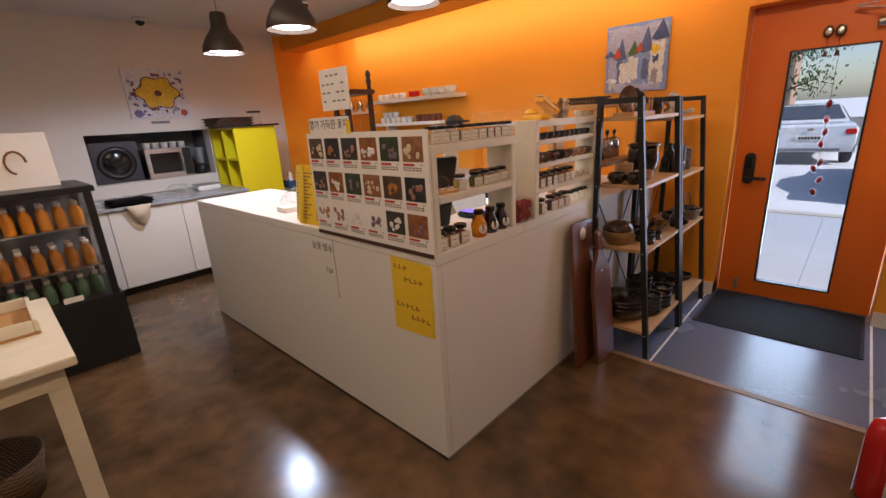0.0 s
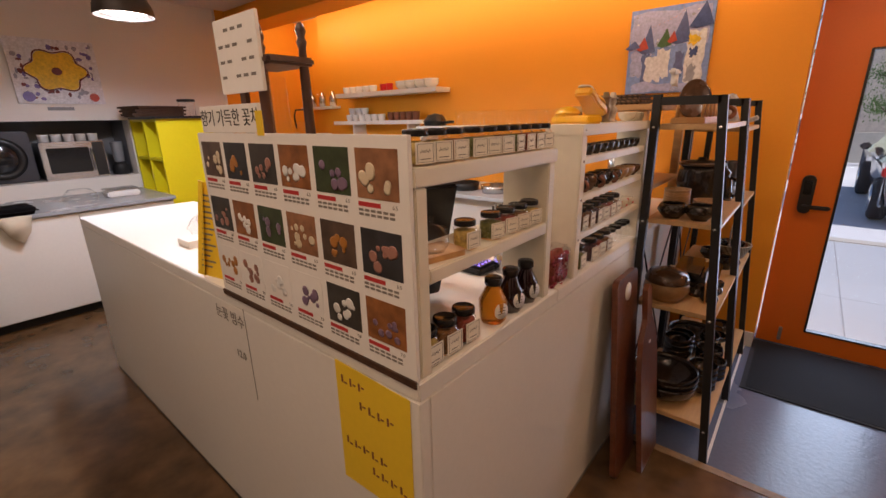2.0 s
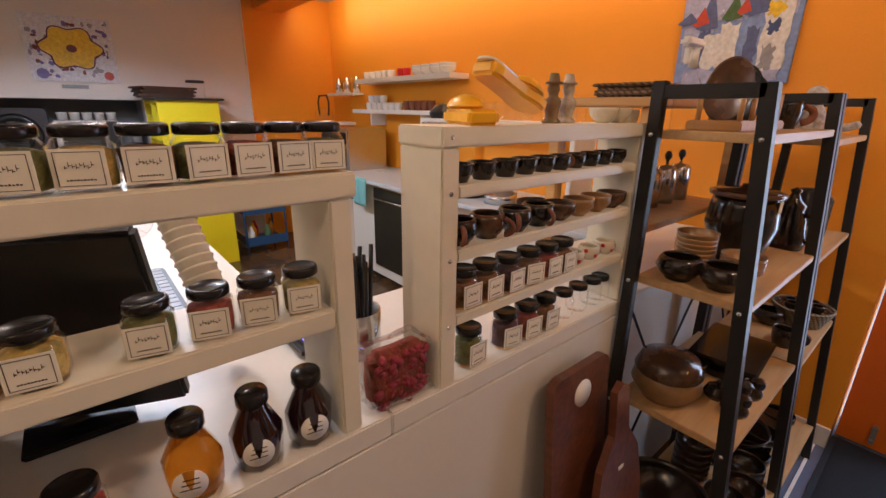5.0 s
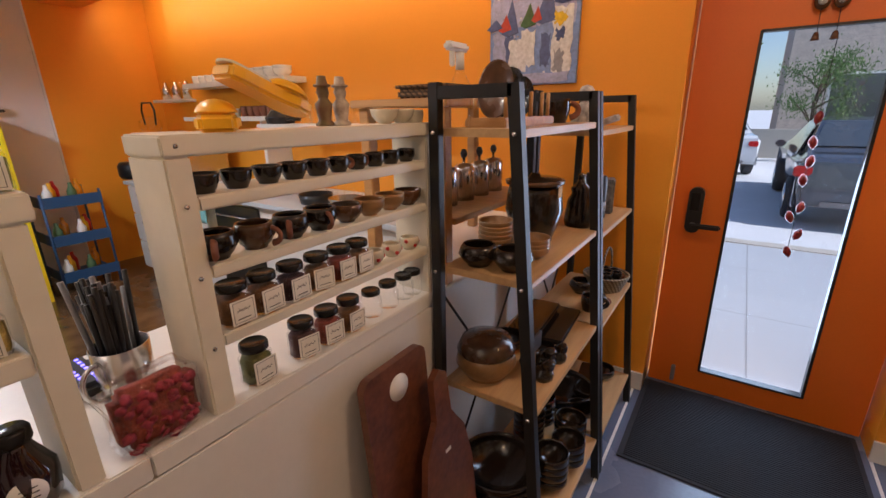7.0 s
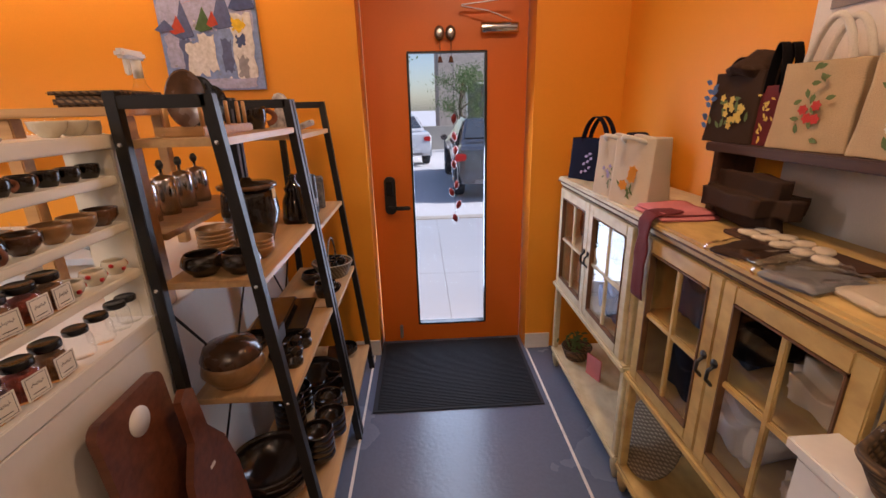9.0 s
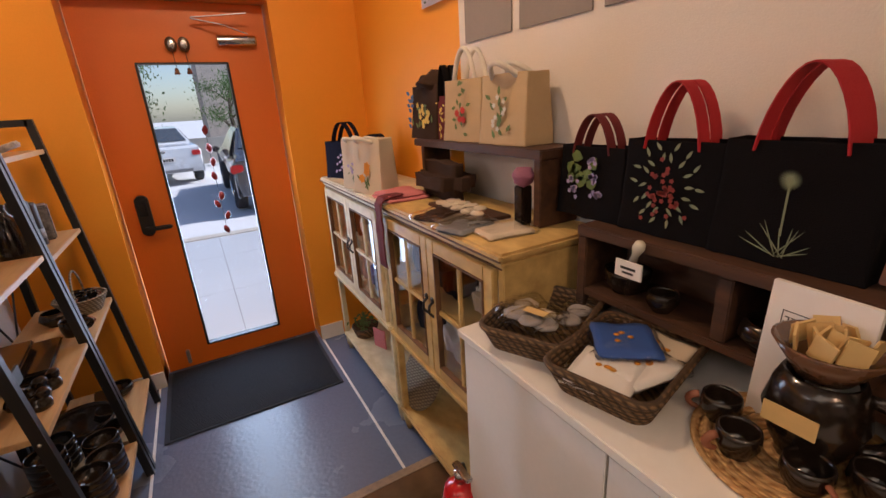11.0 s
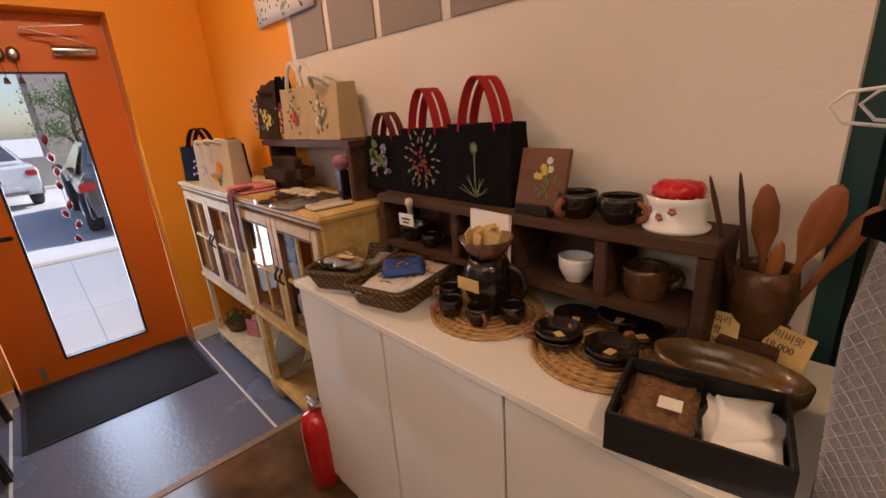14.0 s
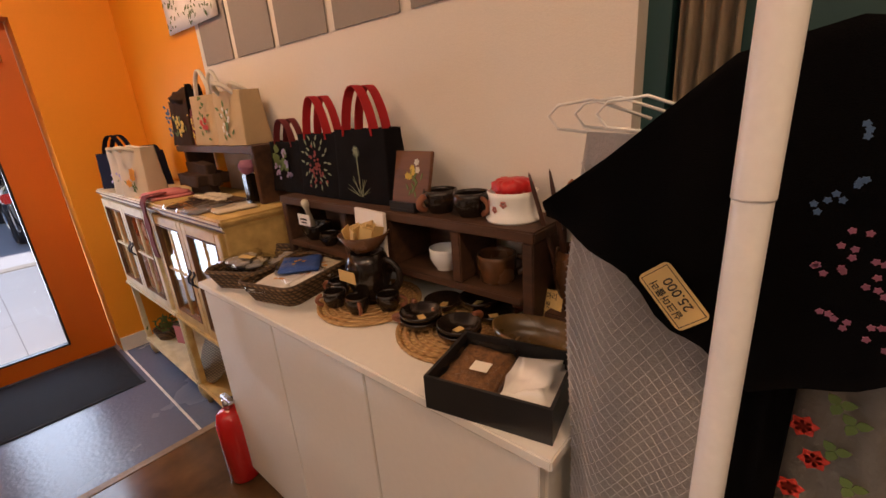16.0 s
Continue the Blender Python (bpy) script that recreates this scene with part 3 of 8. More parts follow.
def glazed_cabinet(label, y0, y1, paint, zt, depth0):
    c = thing("glazed_cabinet", label, "cabinet", (0.3, y0, ENTRY), "painted cabinets along the wall")
    x0, x1 = 0.165, 0.52
    wpart("side_board", B(x0, x1, y0 + 0.015, y0 + 0.04, 0.511, zt - 0.03, bevel=0.003), paint, c)
    for y in (y0 + 0.012, y1 - 0.042):
        for x in (x0 - 0.004, x1 - 0.035):
            wpart("leg", B(x, x + 0.03, y, y + 0.03, 0.086, 0.479, bevel=0.004), paint, c)
    wpart("side_board", B(x0, x1, y1 - 0.04, y1 - 0.015, 0.511, zt - 0.03, bevel=0.003), paint, c)
    wpart("back_board", B(x1 - 0.012, x1, y0 + 0.041, y1 - 0.041, 0.5, zt - 0.03), paint, c)
    wpart("top_board", roughen(box(B(depth0, x1 + 0.01, y0, y1, zt - 0.03, zt - 0.004, bevel=0.008), depth0 + 0.012, x1 + 0.01, y0 + 0.008, y1 - 0.008, zt - 0.05, zt - 0.03, bevel=0.006), 0.001, 25), paint, c, "worn painted top")
    wpart("rubbed_edge", B(depth0 - 0.0015, depth0 + 0.003, y0 + 0.004, y1 - 0.004, zt - 0.028, zt - 0.024), RUBBED, c)
    wpart("rubbed_edge", B(x0 - 0.003, x0, y0 + 0.02, y1 - 0.02, zt - 0.056, zt - 0.052), RUBBED, c)
    wpart("mid_board", B(x0 - 0.02, x1 - 0.013, y0 + 0.005, y1 - 0.005, 0.48, 0.51, bevel=0.008), paint, c)
    wpart("shelf_board", B(x0 + 0.02, x1 - 0.013, y0 + 0.041, y1 - 0.041, 0.76, 0.775), paint, c)
    wpart("low_board", B(x0 - 0.01, x1, y0 + 0.005, y1 - 0.005, 0.055, 0.085, bevel=0.008), paint, c)
    for y in (y0 + 0.02, y1 - 0.05):
        for x in (x0, x1 - 0.04):
            wpart("foot", lathe(bm_new(), [(0.0, 0), (0.012, 0), (0.022, 0.04), (0.026, 0.075), (0.018, 0.095), (0, 0.095)], 12, (x + 0.02, y + 0.015, ENTRY)), paint, c)
    ym = (y0 + y1) / 2
    for a, e, hy in ((y0 + 0.045, ym - 0.002, ym - 0.022), (ym + 0.002, y1 - 0.045, ym + 0.022)):
        d = glazed_door(c, a, e, 0.515, zt - 0.06, x0 + 0.005, paint)
        hb = T([(x0 - 0.014, hy, 0.815), (x0 - 0.03, hy, 0.80), (x0 - 0.032, hy, 0.775), (x0 - 0.014, hy, 0.755)], 0.005)
        lathe(hb, [(0, -0.006), (0.012, -0.004), (0.012, 0.004), (0, 0.006)], 12, m=pose(x0 - 0.015, hy, 0.82, 0, 90))
        wpart("handle", hb, BLACKPLASTIC, d, "black iron pull")
    return c


glazed_cabinet("worn cream painted cabinet with glass doors", 5.03, 5.93, DISTRESS, 1.105, 0.145)
glazed_cabinet("worn yellow-cream painted cabinet with glass doors", 4.175, 5.028, DISTRESSY, 1.105, 0.145)

# ---- low white cabinet with goods ----
low = thing("low_cabinet", "white laminate low cabinet with flat doors", "cabinet", (0.28, 3.5, 0))
LT = 0.888
wpart("body", B(0.085, 0.53, 2.88, 4.24, 0, LT - 0.025), WHITELAM, low)
wpart("top", B(0.055, 0.535, 2.86, 4.255, LT - 0.023, LT, bevel=0.003), WHITELAM, low)
for y0, y1 in ((2.885, 3.332), (3.338, 3.752), (3.758, 4.235)):
    wpart("door", B(0.063, 0.084, y0, y1, 0.06, LT - 0.03, bevel=0.002), WHITELAM, low)
# dark crates used as a shelf
crate = thing("crate_shelf", "dark stained rough wooden crate shelf on the white cabinet", "shelf", (0.42, 3.6, LT))
wpart("top_board", roughen(B(0.36, 0.535, 3.06, 4.13, 1.124, 1.152, bevel=0.004), 0.0015, 12), DARKWOOD, crate)
wpart("bottom_board", B(0.361, 0.528, 3.096, 4.099, 0.965, 0.985, bevel=0.003), DARKWOOD, crate)
for y in (3.065, 3.275, 3.53, 3.74, 4.10):
    wpart("upright", B(0.365, 0.533, y, y + 0.03, (LT if y in (3.065, 4.10) else 0.986), 1.123, bevel=0.003), DARKWOOD, crate)
wpart("back_board", B(0.529, 0.537, 3.3, 4.099, 0.95, 1.123), DARKWOOD, crate)
upper = thing("bench_shelf", "dark wooden bench shelf standing on the painted cabinet", "shelf", (0.36, 4.6, 1.1))
wpart("top_board", roughen(B(0.37, 0.535, 4.285, 5.09, 1.303, 1.332, bevel=0.004), 0.0015, 12), DARKWOOD, upper)
wpart("upright", B(0.375, 0.53, 4.29, 4.32, 1.102, 1.302, bevel=0.003), DARKWOOD, upper)
wpart("upright", B(0.40, 0.53, 5.055, 5.085, 1.102, 1.302, bevel=0.003), DARKWOOD, upper)

# ---- writing ----


def text(name, words, size, m, material, parent=None, align="CENTER"):
    cu = bpy.data.curves.new("words", "FONT")
    cu.body, cu.size, cu.extrude, cu.align_x, cu.align_y = words, size, 0.0004, align, "CENTER"
    tmp = new("words", cu)
    bpy.context.view_layer.update()
    me = bpy.data.meshes.new_from_object(tmp.evaluated_get(bpy.context.evaluated_depsgraph_get()))
    bpy.data.objects.remove(tmp)
    bpy.data.curves.remove(cu)
    me.materials.clear()
    me.materials.append(material)
    ob = new(name, me)
    ob.parent = parent
    ob.matrix_basis = m
    return ob


# ---- jars, cups and bottles ----


def spread_y(y):
    """Shifts y more toward the south end, fitting the shelf to the camera's view."""
    return y - 0.03 * (4.76 - y) / 0.56


def herb(name, c, d):
    return surface(name, tone(c, 1.5)[:3], 0.9, 0, 160, 60, 0.4, 1.0, dark=tone(d, 1.5)[:3])


HERBS = [herb("dried_yellow_flowers", (0.42, 0.30, 0.08), (0.12, 0.09, 0.03)), herb("dried_red_petals", (0.24, 0.05, 0.03), (0.06, 0.015, 0.012)), herb("dried_green_leaves", (0.13, 0.13, 0.04), (0.04, 0.04, 0.015)), herb("dried_brown_bark", (0.17, 0.08, 0.03), (0.05, 0.022, 0.01)), herb("dried_dark_petals", (0.07, 0.03, 0.03), (0.02, 0.01, 0.012))]


def label_on(parent, x, w, h, z):
    l = part("label", B(x, x + 0.0012, -w / 2, w / 2, z, z + h), LABEL, parent, "paper label with handwriting")
    b = bm_new()
    for y0, y1, z0, z1 in ((-w * 0.42, w * 0.42, 0.07, 0.085), (-w * 0.42, w * 0.42, 0.915, 0.93), (-w * 0.42, -w * 0.405, 0.07, 0.93), (w * 0.405, w * 0.42, 0.07, 0.93)):
        box(b, x + 0.0012, x + 0.0016, y0, y1, z + h * z0, z + h * z1)
    part("border", b, INK, l)
    b = bm_new()
    for i in range(8):
        y = -w * 0.26 + i * w * 0.068
        z0 = z + h * (0.5 + 0.03 * (i * 5 % 3))
        box(b, x + 0.0012, x + 0.0016, y, y + w * 0.012, z0, z0 + h * (0.09 + 0.04 * (i % 2)))
        box(b, x + 0.0012, x + 0.0016, y, y + w * 0.05, z0 + h * 0.03, z0 + h * 0.048)
    for i in range(9):
        y = -w * 0.27 + i * w * 0.06
        box(b, x + 0.0012, x + 0.0016, y, y + w * 0.042, z + h * 0.2, z + h * (0.235 + 0.01 * (i % 2)))
    part("writing", b, INK, l)
    return l


def jar(kind, w=0.050, h=0.064, label=True, words=""):
    """A square-shouldered jar with a dark lid, its contents and a label facing +x."""
    j = thing("tea_jar", words, "jar", (0, 0, -5), "tea jars on the shelves")
    r = w * 0.56
    tw = pose(0, 0, 0, 0, 0, 22.5)
    part("glass", L([(0, 0.001), (r * 0.92, 0), (r, 0.004), (r, h * 0.66), (r * 0.82, h * 0.78), (r * 0.74, h * 0.82), (r * 0.74, h * 0.86)], seg=8, m=tw), GLASS, j)
    if kind is not None:
        b = L([(0, 0.004), (r * 0.9, 0.004), (r * 0.92, h * 0.2), (r * 0.92, h * 0.6), (r * 0.6, h * 0.66), (0, h * 0.68)], seg=8, m=tw)
        part("contents", roughen(b, 0.0018, 90), HERBS[kind], j)
    lid = part("lid", L([(0, h * 0.80), (r * 0.80, h * 0.80), (r * 0.86, h * 0.82), (r * 0.86, h * 0.95), (r * 0.82, h * 0.985), (r * 0.72, h), (r * 0.68, h * 0.985), (0, h * 0.985)], seg=24), LIDBLACK, j)
    if label:
        label_on(j, r * 0.935, w * 0.86, h * 0.58, h * 0.07)
    return j


JAR_WORDS = ["small glass jar of yellow dried flowers with dark lid", "small glass jar of red dried petals with dark lid", "small glass jar of green dried leaves with dark lid", "small glass jar of brown dried bark with dark lid", "small glass jar of dark dried petals with dark lid"]
JARS = [jar(k, words=JAR_WORDS[k]) for k in range(5)]
BIGJARS = [jar(k, 0.056, 0.082, words=JAR_WORDS[k].replace("small", "tall")) for k in range(5)]
SHELFJARS = [jar(k, 0.054, 0.077, words=JAR_WORDS[k]) for k in range(5)]
EMPTYJAR = jar(None, 0.05, 0.07, False, "empty square glass jar with dark lid")


def put(ob, x, y, z, turn=0.0):
    return copy_thing(ob, pose(x, y, z, 0, 0, turn))


rnd = random.Random(4)
for i, y in enumerate((3.452, 3.505, 3.556, 3.624, 3.677, 3.729, 3.779, 3.829, 3.878, 3.928)):
    put(JARS[(0, 0, 3, 2, 0, 3, 2, 1, 3, 2)[i]], -1.348, y, 1.364, rnd.uniform(-14, 8))
for i, y in enumerate((3.60, 3.70, 3.765, 3.823, 3.882)):
    put(JARS[(0, 2, 1, 3, 0)[i]], -1.35, y, 1.172, rnd.uniform(-20, 4))
for i, y in enumerate((3.462, 3.528, 3.595)):
    put(BIGJARS[(0, 3, 1)[i]], -1.352, y, CT, rnd.uniform(-20, 0))
for i, y in enumerate((4.215, 4.325, 4.395, 4.462)):
    put(BIGJARS[(2, 4, 1, 3)[i]], -1.35, y, CT, rnd.uniform(-12, 6))
for i, y in enumerate((4.215, 4.272, 4.332, 4.395, 4.455, 4.508)):
    put(SHELFJARS[(3, 3, 4, 3, 1, 3)[i]], -1.34, spread_y(y), B_LEVELS[0], rnd.uniform(-12, 6))
for y in (4.545, 4.61, 4.675, 4.715):
    put(EMPTYJAR, -1.355, y, CT, 10)


def pot_profile(r, h, belly=1.08, foot=0.6, lip=0.92, t=0.0035):
    out = [(0, 0), (r * foot, 0), (r * foot, h * 0.06), (r * (foot + belly) / 2.05, h * 0.22), (r * belly, h * 0.55), (r * (belly + lip) / 2, h * 0.85), (r * lip, h)]
    return out + [(r * lip - t, h), (r * (belly + lip) / 2 - t * 1.2, h * 0.84), (r * belly - t * 1.5, h * 0.55), (r * foot * 0.9, h * 0.16), (0, h * 0.12)]


def cup(name, label, category, r, h, glaze, handle=None, belly=1.08, foot=0.6, lip=0.92, group="", hm=None):
    """A thrown cup or bowl; handle is its material, towards +x."""
    c = thing(name, label, category, (0, 0, -5), group)
    part("bowl", L(pot_profile(r, h, belly, foot, lip), seg=28), glaze, c)
    if handle is not None:
        part("handle", T(arc(r * belly * 0.93, h * 0.52, h * 0.42, h * 0.3, 80, -80, 10), h * 0.09, flat=1.6), handle, c, "bare clay handle")
    return c


CUPDARK = cup("teacup", "dark brown glazed teacup with rust clay handle", "cup", 0.034, 0.047, POTBLACK, POTRUST, group="cups on the shelf")
CUPBROWN = cup("teacup", "brown glazed teacup with rust clay handle", "cup", 0.034, 0.047, POTBROWN, POTRUST, group="cups on the shelf")
BOWLTAN = cup("tea_bowl", "tan and brown glazed tea bowl", "bowl", 0.034, 0.040, POTTAN, None, 1.05, 0.5, 1.08, "cups on the shelf")
BOWLBROWN = cup("tea_bowl", "brown glazed tea bowl", "bowl", 0.034, 0.040, POTBROWN, None, 1.05, 0.5, 1.08, "cups on the shelf")
SMALLBOWL = cup("small_bowl", "small flared black-brown glazed bowl", "bowl", 0.026, 0.032, POTBLACK, None, 0.95, 0.66, 1.06, "small bowls on the shelf")
SMALLCUP = cup("small_cup", "small black cup with clay handle", "cup", 0.023, 0.032, POTBLACK, POTRUST, 1.02, 0.7, 0.98, "small bowls on the shelf")
FLOWERBOWL = cup("flower_bowl", "cream tea bowl painted with small flowers", "bowl", 0.026, 0.034, POTCREAM, None, 1.08, 0.6, 0.92, "flower bowls on the shelf")
fl = bm_new()
for i in range(7):
    a = i * math.tau / 7
    lathe(fl, [(0, -0.001), (0.006, 0), (0, 0.0012)], 6, m=pose(0.0275 * math.cos(a), 0.0275 * math.sin(a), 0.014 + 0.006 * (i % 3), 0, 90, math.degrees(a)))
part("painted_flowers", fl, REDGLAZE, FLOWERBOWL, "small painted flowers")
for i, y in enumerate((4.205, 4.275, 4.35, 4.42, 4.492, 4.562, 4.632, 4.70)):
    put((CUPDARK, CUPBROWN, CUPDARK, CUPDARK, BOWLBROWN, BOWLTAN, BOWLTAN, BOWLBROWN)[i], -1.345, spread_y(y), B_LEVELS[1], (-30, 20, -40, -15, 0, 0, 0, 0)[i])
for i, y in enumerate((4.202, 4.258, 4.316, 4.37, 4.425, 4.48, 4.532, 4.588, 4.642, 4.70)):
    put(SMALLBOWL if i < 5 else SMALLCUP, -1.345, spread_y(y), B_LEVELS[2], 15 * i)
for y in (4.565, 4.63, 4.70):
    put(FLOWERBOWL, -1.345, spread_y(y), B_LEVELS[0], 40 * y)


def bottle(label, liquid):
    o = thing("syrup_bottle", label, "bottle", (0, 0, -5), "syrup bottles on the counter")
    part("body", L([(0, 0.001), (0.024, 0), (0.0265, 0.004), (0.029, 0.03), (0.029, 0.045), (0.015, 0.074), (0.0145, 0.08), (0, 0.08)], seg=8), liquid, o)
    part("lid", L([(0, 0.079), (0.0165, 0.079), (0.0175, 0.081), (0.0175, 0.092), (0.0155, 0.095), (0, 0.095)]), LIDBLACK, o)
    l = part("label", L([(0, 0.0), (0.0165, 0), (0.0165, 0.0012), (0, 0.0012)], m=pose(0.0265, 0, 0.03, 0, 86)), PAPER, o, "round white label")
    bb = bm_new()
    for i in range(3):
        box(bb, 0.0279, 0.0286, -0.010 + 0.002 * i, 0.009, 0.024 + i * 0.006, 0.0249 + i * 0.006)
    part("writing", bb, INK, l)
    return o


def liquid(name, c):
    m, nt, p = nodes_of(name)
    p.inputs["Base Color"].default_value = (*c, 1)
    p.inputs["Roughness"].default_value = 0.05
    p.inputs["Transmission Weight"].default_value = 0.75
    p.inputs["IOR"].default_value = 1.35
    return m


HONEY, PLUM = liquid("honey_syrup", (0.75, 0.30, 0.02)), surface("plum_syrup", (0.018, 0.004, 0.006), 0.06, 0, 20, 5, 0.2, 0, coat=1)
bh, bp_ = bottle("clear bottle of amber honey syrup with dark lid", HONEY), bottle("bottle of dark plum syrup with dark lid", PLUM)
for ob in (bh, bp_):
    ob.scale = (1.24, 1.24, 1.24)
put(bh, -1.35, 3.715, CT, -18)
put(bp_, -1.35, 3.797, CT, -14)
put(bp_, -1.35, 3.876, CT, -10)

# glass teapot on a wooden board
o = single("serving_board", slab(bm_new(), rounded(0.085, 0.12, 0.012), 0, 0.012), HONEYWOOD, "small light wooden serving board on the shelf", "board", (-1.37, 3.515, 1.172), turn=-12)
o = thing("glass_teapot", "clear glass teapot with lid and handle", "teapot", (-1.364, 3.505, 1.185))
part("body", L([(0, 0), (0.026, 0), (0.036, 0.016), (0.036, 0.03), (0.024, 0.046)]), GLASS, o)
part("lid", L([(0.026, 0.046), (0.02, 0.052), (0.004, 0.056), (0.004, 0.06), (0.008, 0.066), (0.004, 0.072), (0, 0.073)]), GLASS, o)
part("handle", T(arc(0, 0, 0.02, 0.018, 90, -90), 0.0035), GLASS, o).matrix_basis = pose(0.0, 0.033, 0.026, 0, 0, 90)
# straw holder and a bag of petals between the shelves
o = thing("straw_holder", "steel jug full of black straws on the counter", "straw holder", (-1.52, 4.06, CT))
part("jug", L([(0, 0), (0.042, 0), (0.044, 0.01), (0.047, 0.10), (0.045, 0.10), (0.042, 0.012), (0, 0.01)]), CHROME, o)
part("handle", T(arc(0, 0.05, 0.028, 0.035, 100, -100), 0.005), CHROME, o).matrix_basis = pose(0.02, -0.045, 0, 0, 0, -80)
for i in range(38):
    a, q = rnd.uniform(0, math.tau), rnd.uniform(0, 0.03)
    x, y = q * math.cos(a), q * math.sin(a)
    part("straw", T([(x, y, 0.012), (x * 1.6 + rnd.uniform(-0.012, 0.012), y * 1.6 + rnd.uniform(-0.012, 0.012), rnd.uniform(0.18, 0.235))], 0.0046, seg=7), BLACKPLASTIC if i % 5 else GREYPLASTIC, o)
o = thing("petal_bag", "clear bag of dried red rose petals on the counter", "bag", (-1.345, 4.035, CT))
part("petals", roughen(B(-0.024, 0.024, -0.058, 0.058, 0, 0.105, bevel=0.015), 0.006, 30), HERBS[1], o)
b = bm_new()
for i in range(60):
    lathe(b, [(0, -0.002), (rnd.uniform(0.006, 0.012), 0), (0, 0.003)], 6, m=pose(0.025, rnd.uniform(-0.05, 0.05), rnd.uniform(0.008, 0.1), rnd.uniform(-40, 40), 90 + rnd.uniform(-40, 40), 0))
part("petal", b, surface("dried_rose", (0.36, 0.04, 0.06), 0.8, 0, 120, 60, 0.5, 0.5), o)["kind"] = "stuff"
part("wrap", roughen(B(-0.032, 0.032, -0.062, 0.062, 0, 0.118, bevel=0.012), 0.004, 40), FILM, o, "clear plastic wrap")

# ---- menu panel, header, stand, price board ----
o = thing("menu_panel", "white acrylic menu panel with photo grid, on the counter", "menu", (-1.72, 3.39, CT))
wpart("panel", B(-2.125, -1.312, 3.394, 3.404, CT, 1.42, bevel=0.001), PAPER, o)
wpart("base_strip", B(-2.125, -1.312, 3.389, 3.3935, CT - 0.012, CT + 0.004), DARKWOOD, o)
PHOTO = [(0.10, 0.06, 0.04), (0.03, 0.03, 0.035), (0.05, 0.045, 0.04), (0.30, 0.11, 0.03), (0.05, 0.07, 0.03), (0.33, 0.15, 0.07)]
PH = [surface("photo_print", c, 0.4, 0, 30, 22, 0.6, 0.0, dark=tone(c, 0.35)[:3]) for c in PHOTO]
BLOB = [plain("print_cream", (0.66, 0.55, 0.38), 0.4), plain("print_amber", (0.42, 0.17, 0.03), 0.4), plain("print_pink", (0.34, 0.16, 0.12), 0.4), plain("print_white", (0.75, 0.74, 0.72), 0.4), plain("print_purple", (0.2, 0.13, 0.2), 0.4)]
for row in range(3):
    for col in range(6):
        w = 0.132
        x0, z0 = -2.108 + col * w, (1.305, 1.155, 1.012)[row]
        x1, z1 = x0 + 0.112, z0 + 0.092
        cut = row == 2 and col < 4
        ph = wpart("photo", B(x0, x1, 3.3932, 3.394, z0, z1), PAPER if cut else PH[(col + 2 * row) % 6], o)
        b = bm_new()
        for k in range(8):
            cx, cz, q = x0 + rnd.uniform(0.018, 0.094), z0 + rnd.uniform(0.016, 0.06), rnd.uniform(0.005, 0.014)
            lathe(b, [(0, 0), (q, 0.0002), (q * 0.7, 0.0006), (0, 0.0008)], 14, m=pose(cx, 3.3931, cz, 90))
        wpart("cup_print", b, BLOB[(row * 2 + col + (2 if cut else 0)) % 5], ph)
        bt = bm_new()
        box(bt, x0, x0 + 0.062, 3.3936, 3.394, z0 - 0.016, z0 - 0.007)
        wpart("title_line", bt, REDINK, o)
        bt = bm_new()
        for k in range(2):
            for q in range(6):
                box(bt, x0 + q * 0.017, x0 + q * 0.017 + 0.013, 3.3936, 3.394, z0 - 0.0255 - k * 0.0085, z0 - 0.0205 - k * 0.0085)
        wpart("text_line", bt, GREYINK, o)
        text("price", ("6.5", "6.5", "7.0")[row], 0.011, pose(x1 - 0.012, 3.3938, z0 - 0.011, 90), GREYINK, o).location -= o.location
hd = thing("header_sign", "white header sign with bold black Korean lettering", "sign", (-1.93, 3.4, 1.421))
wpart("board", B(-2.085, -1.778, 3.395, 3.403, 1.421, 1.487, bevel=0.001), PAPER, hd)
text("lettering", "향기 가득한 꽃차", 0.044, pose(0, -0.0054, 0.033, 90), INK, hd)
wpart("note", B(-1.79, -1.762, 3.392, 3.3945, 1.415, 1.47), YELLOWPAPER, hd, "yellow sticky note")
st = thing("turned_stand", "dark turned-wood cafe drip stand on the counter", "stand", (-1.75, 3.52, CT))
TURN = [(0, 0), (0.014, 0), (0.014, 0.12), (0.011, 0.13), (0.014, 0.145), (0.011, 0.16), (0.013, 0.18), (0.013, 0.33), (0.010, 0.345), (0.014, 0.36), (0.010, 0.375), (0.013, 0.40), (0.012, 0.60), (0.009, 0.66), (0.013, 0.675), (0.008, 0.685), (0.013, 0.70), (0.008, 0.715), (0, 0.72)]
for x, y in ((-1.84, 3.45), (-1.79, 3.535), (-1.92, 3.50)):
    wpart("post", L(TURN, seg=16, at=(x, y, CT)), TURNED, st)
wpart("top_frame", B(-1.945, -1.77, 3.43, 3.555, CT + 0.62, CT + 0.64, bevel=0.006), TURNED, st)
wpart("glass_tube", L([(0.002, 0.30), (0.012, 0.32), (0.022, 0.36), (0.022, 0.52), (0.02, 0.60)], at=(-1.86, 3.50, CT)), GLASS, st)
wpart("tap", box(T([(-1.86, 3.50, CT + 0.30), (-1.84, 3.47, CT + 0.295), (-1.84, 3.46, CT + 0.25)], 0.008), -1.89, -1.83, 3.49, 3.51, CT + 0.3, CT + 0.32, bevel=0.004), WHITEPLASTIC, st)
wpart("bottom_board", B(-1.945, -1.77, 3.43, 3.555, CT + 0.02, CT + 0.04, bevel=0.004), TURNED, st)
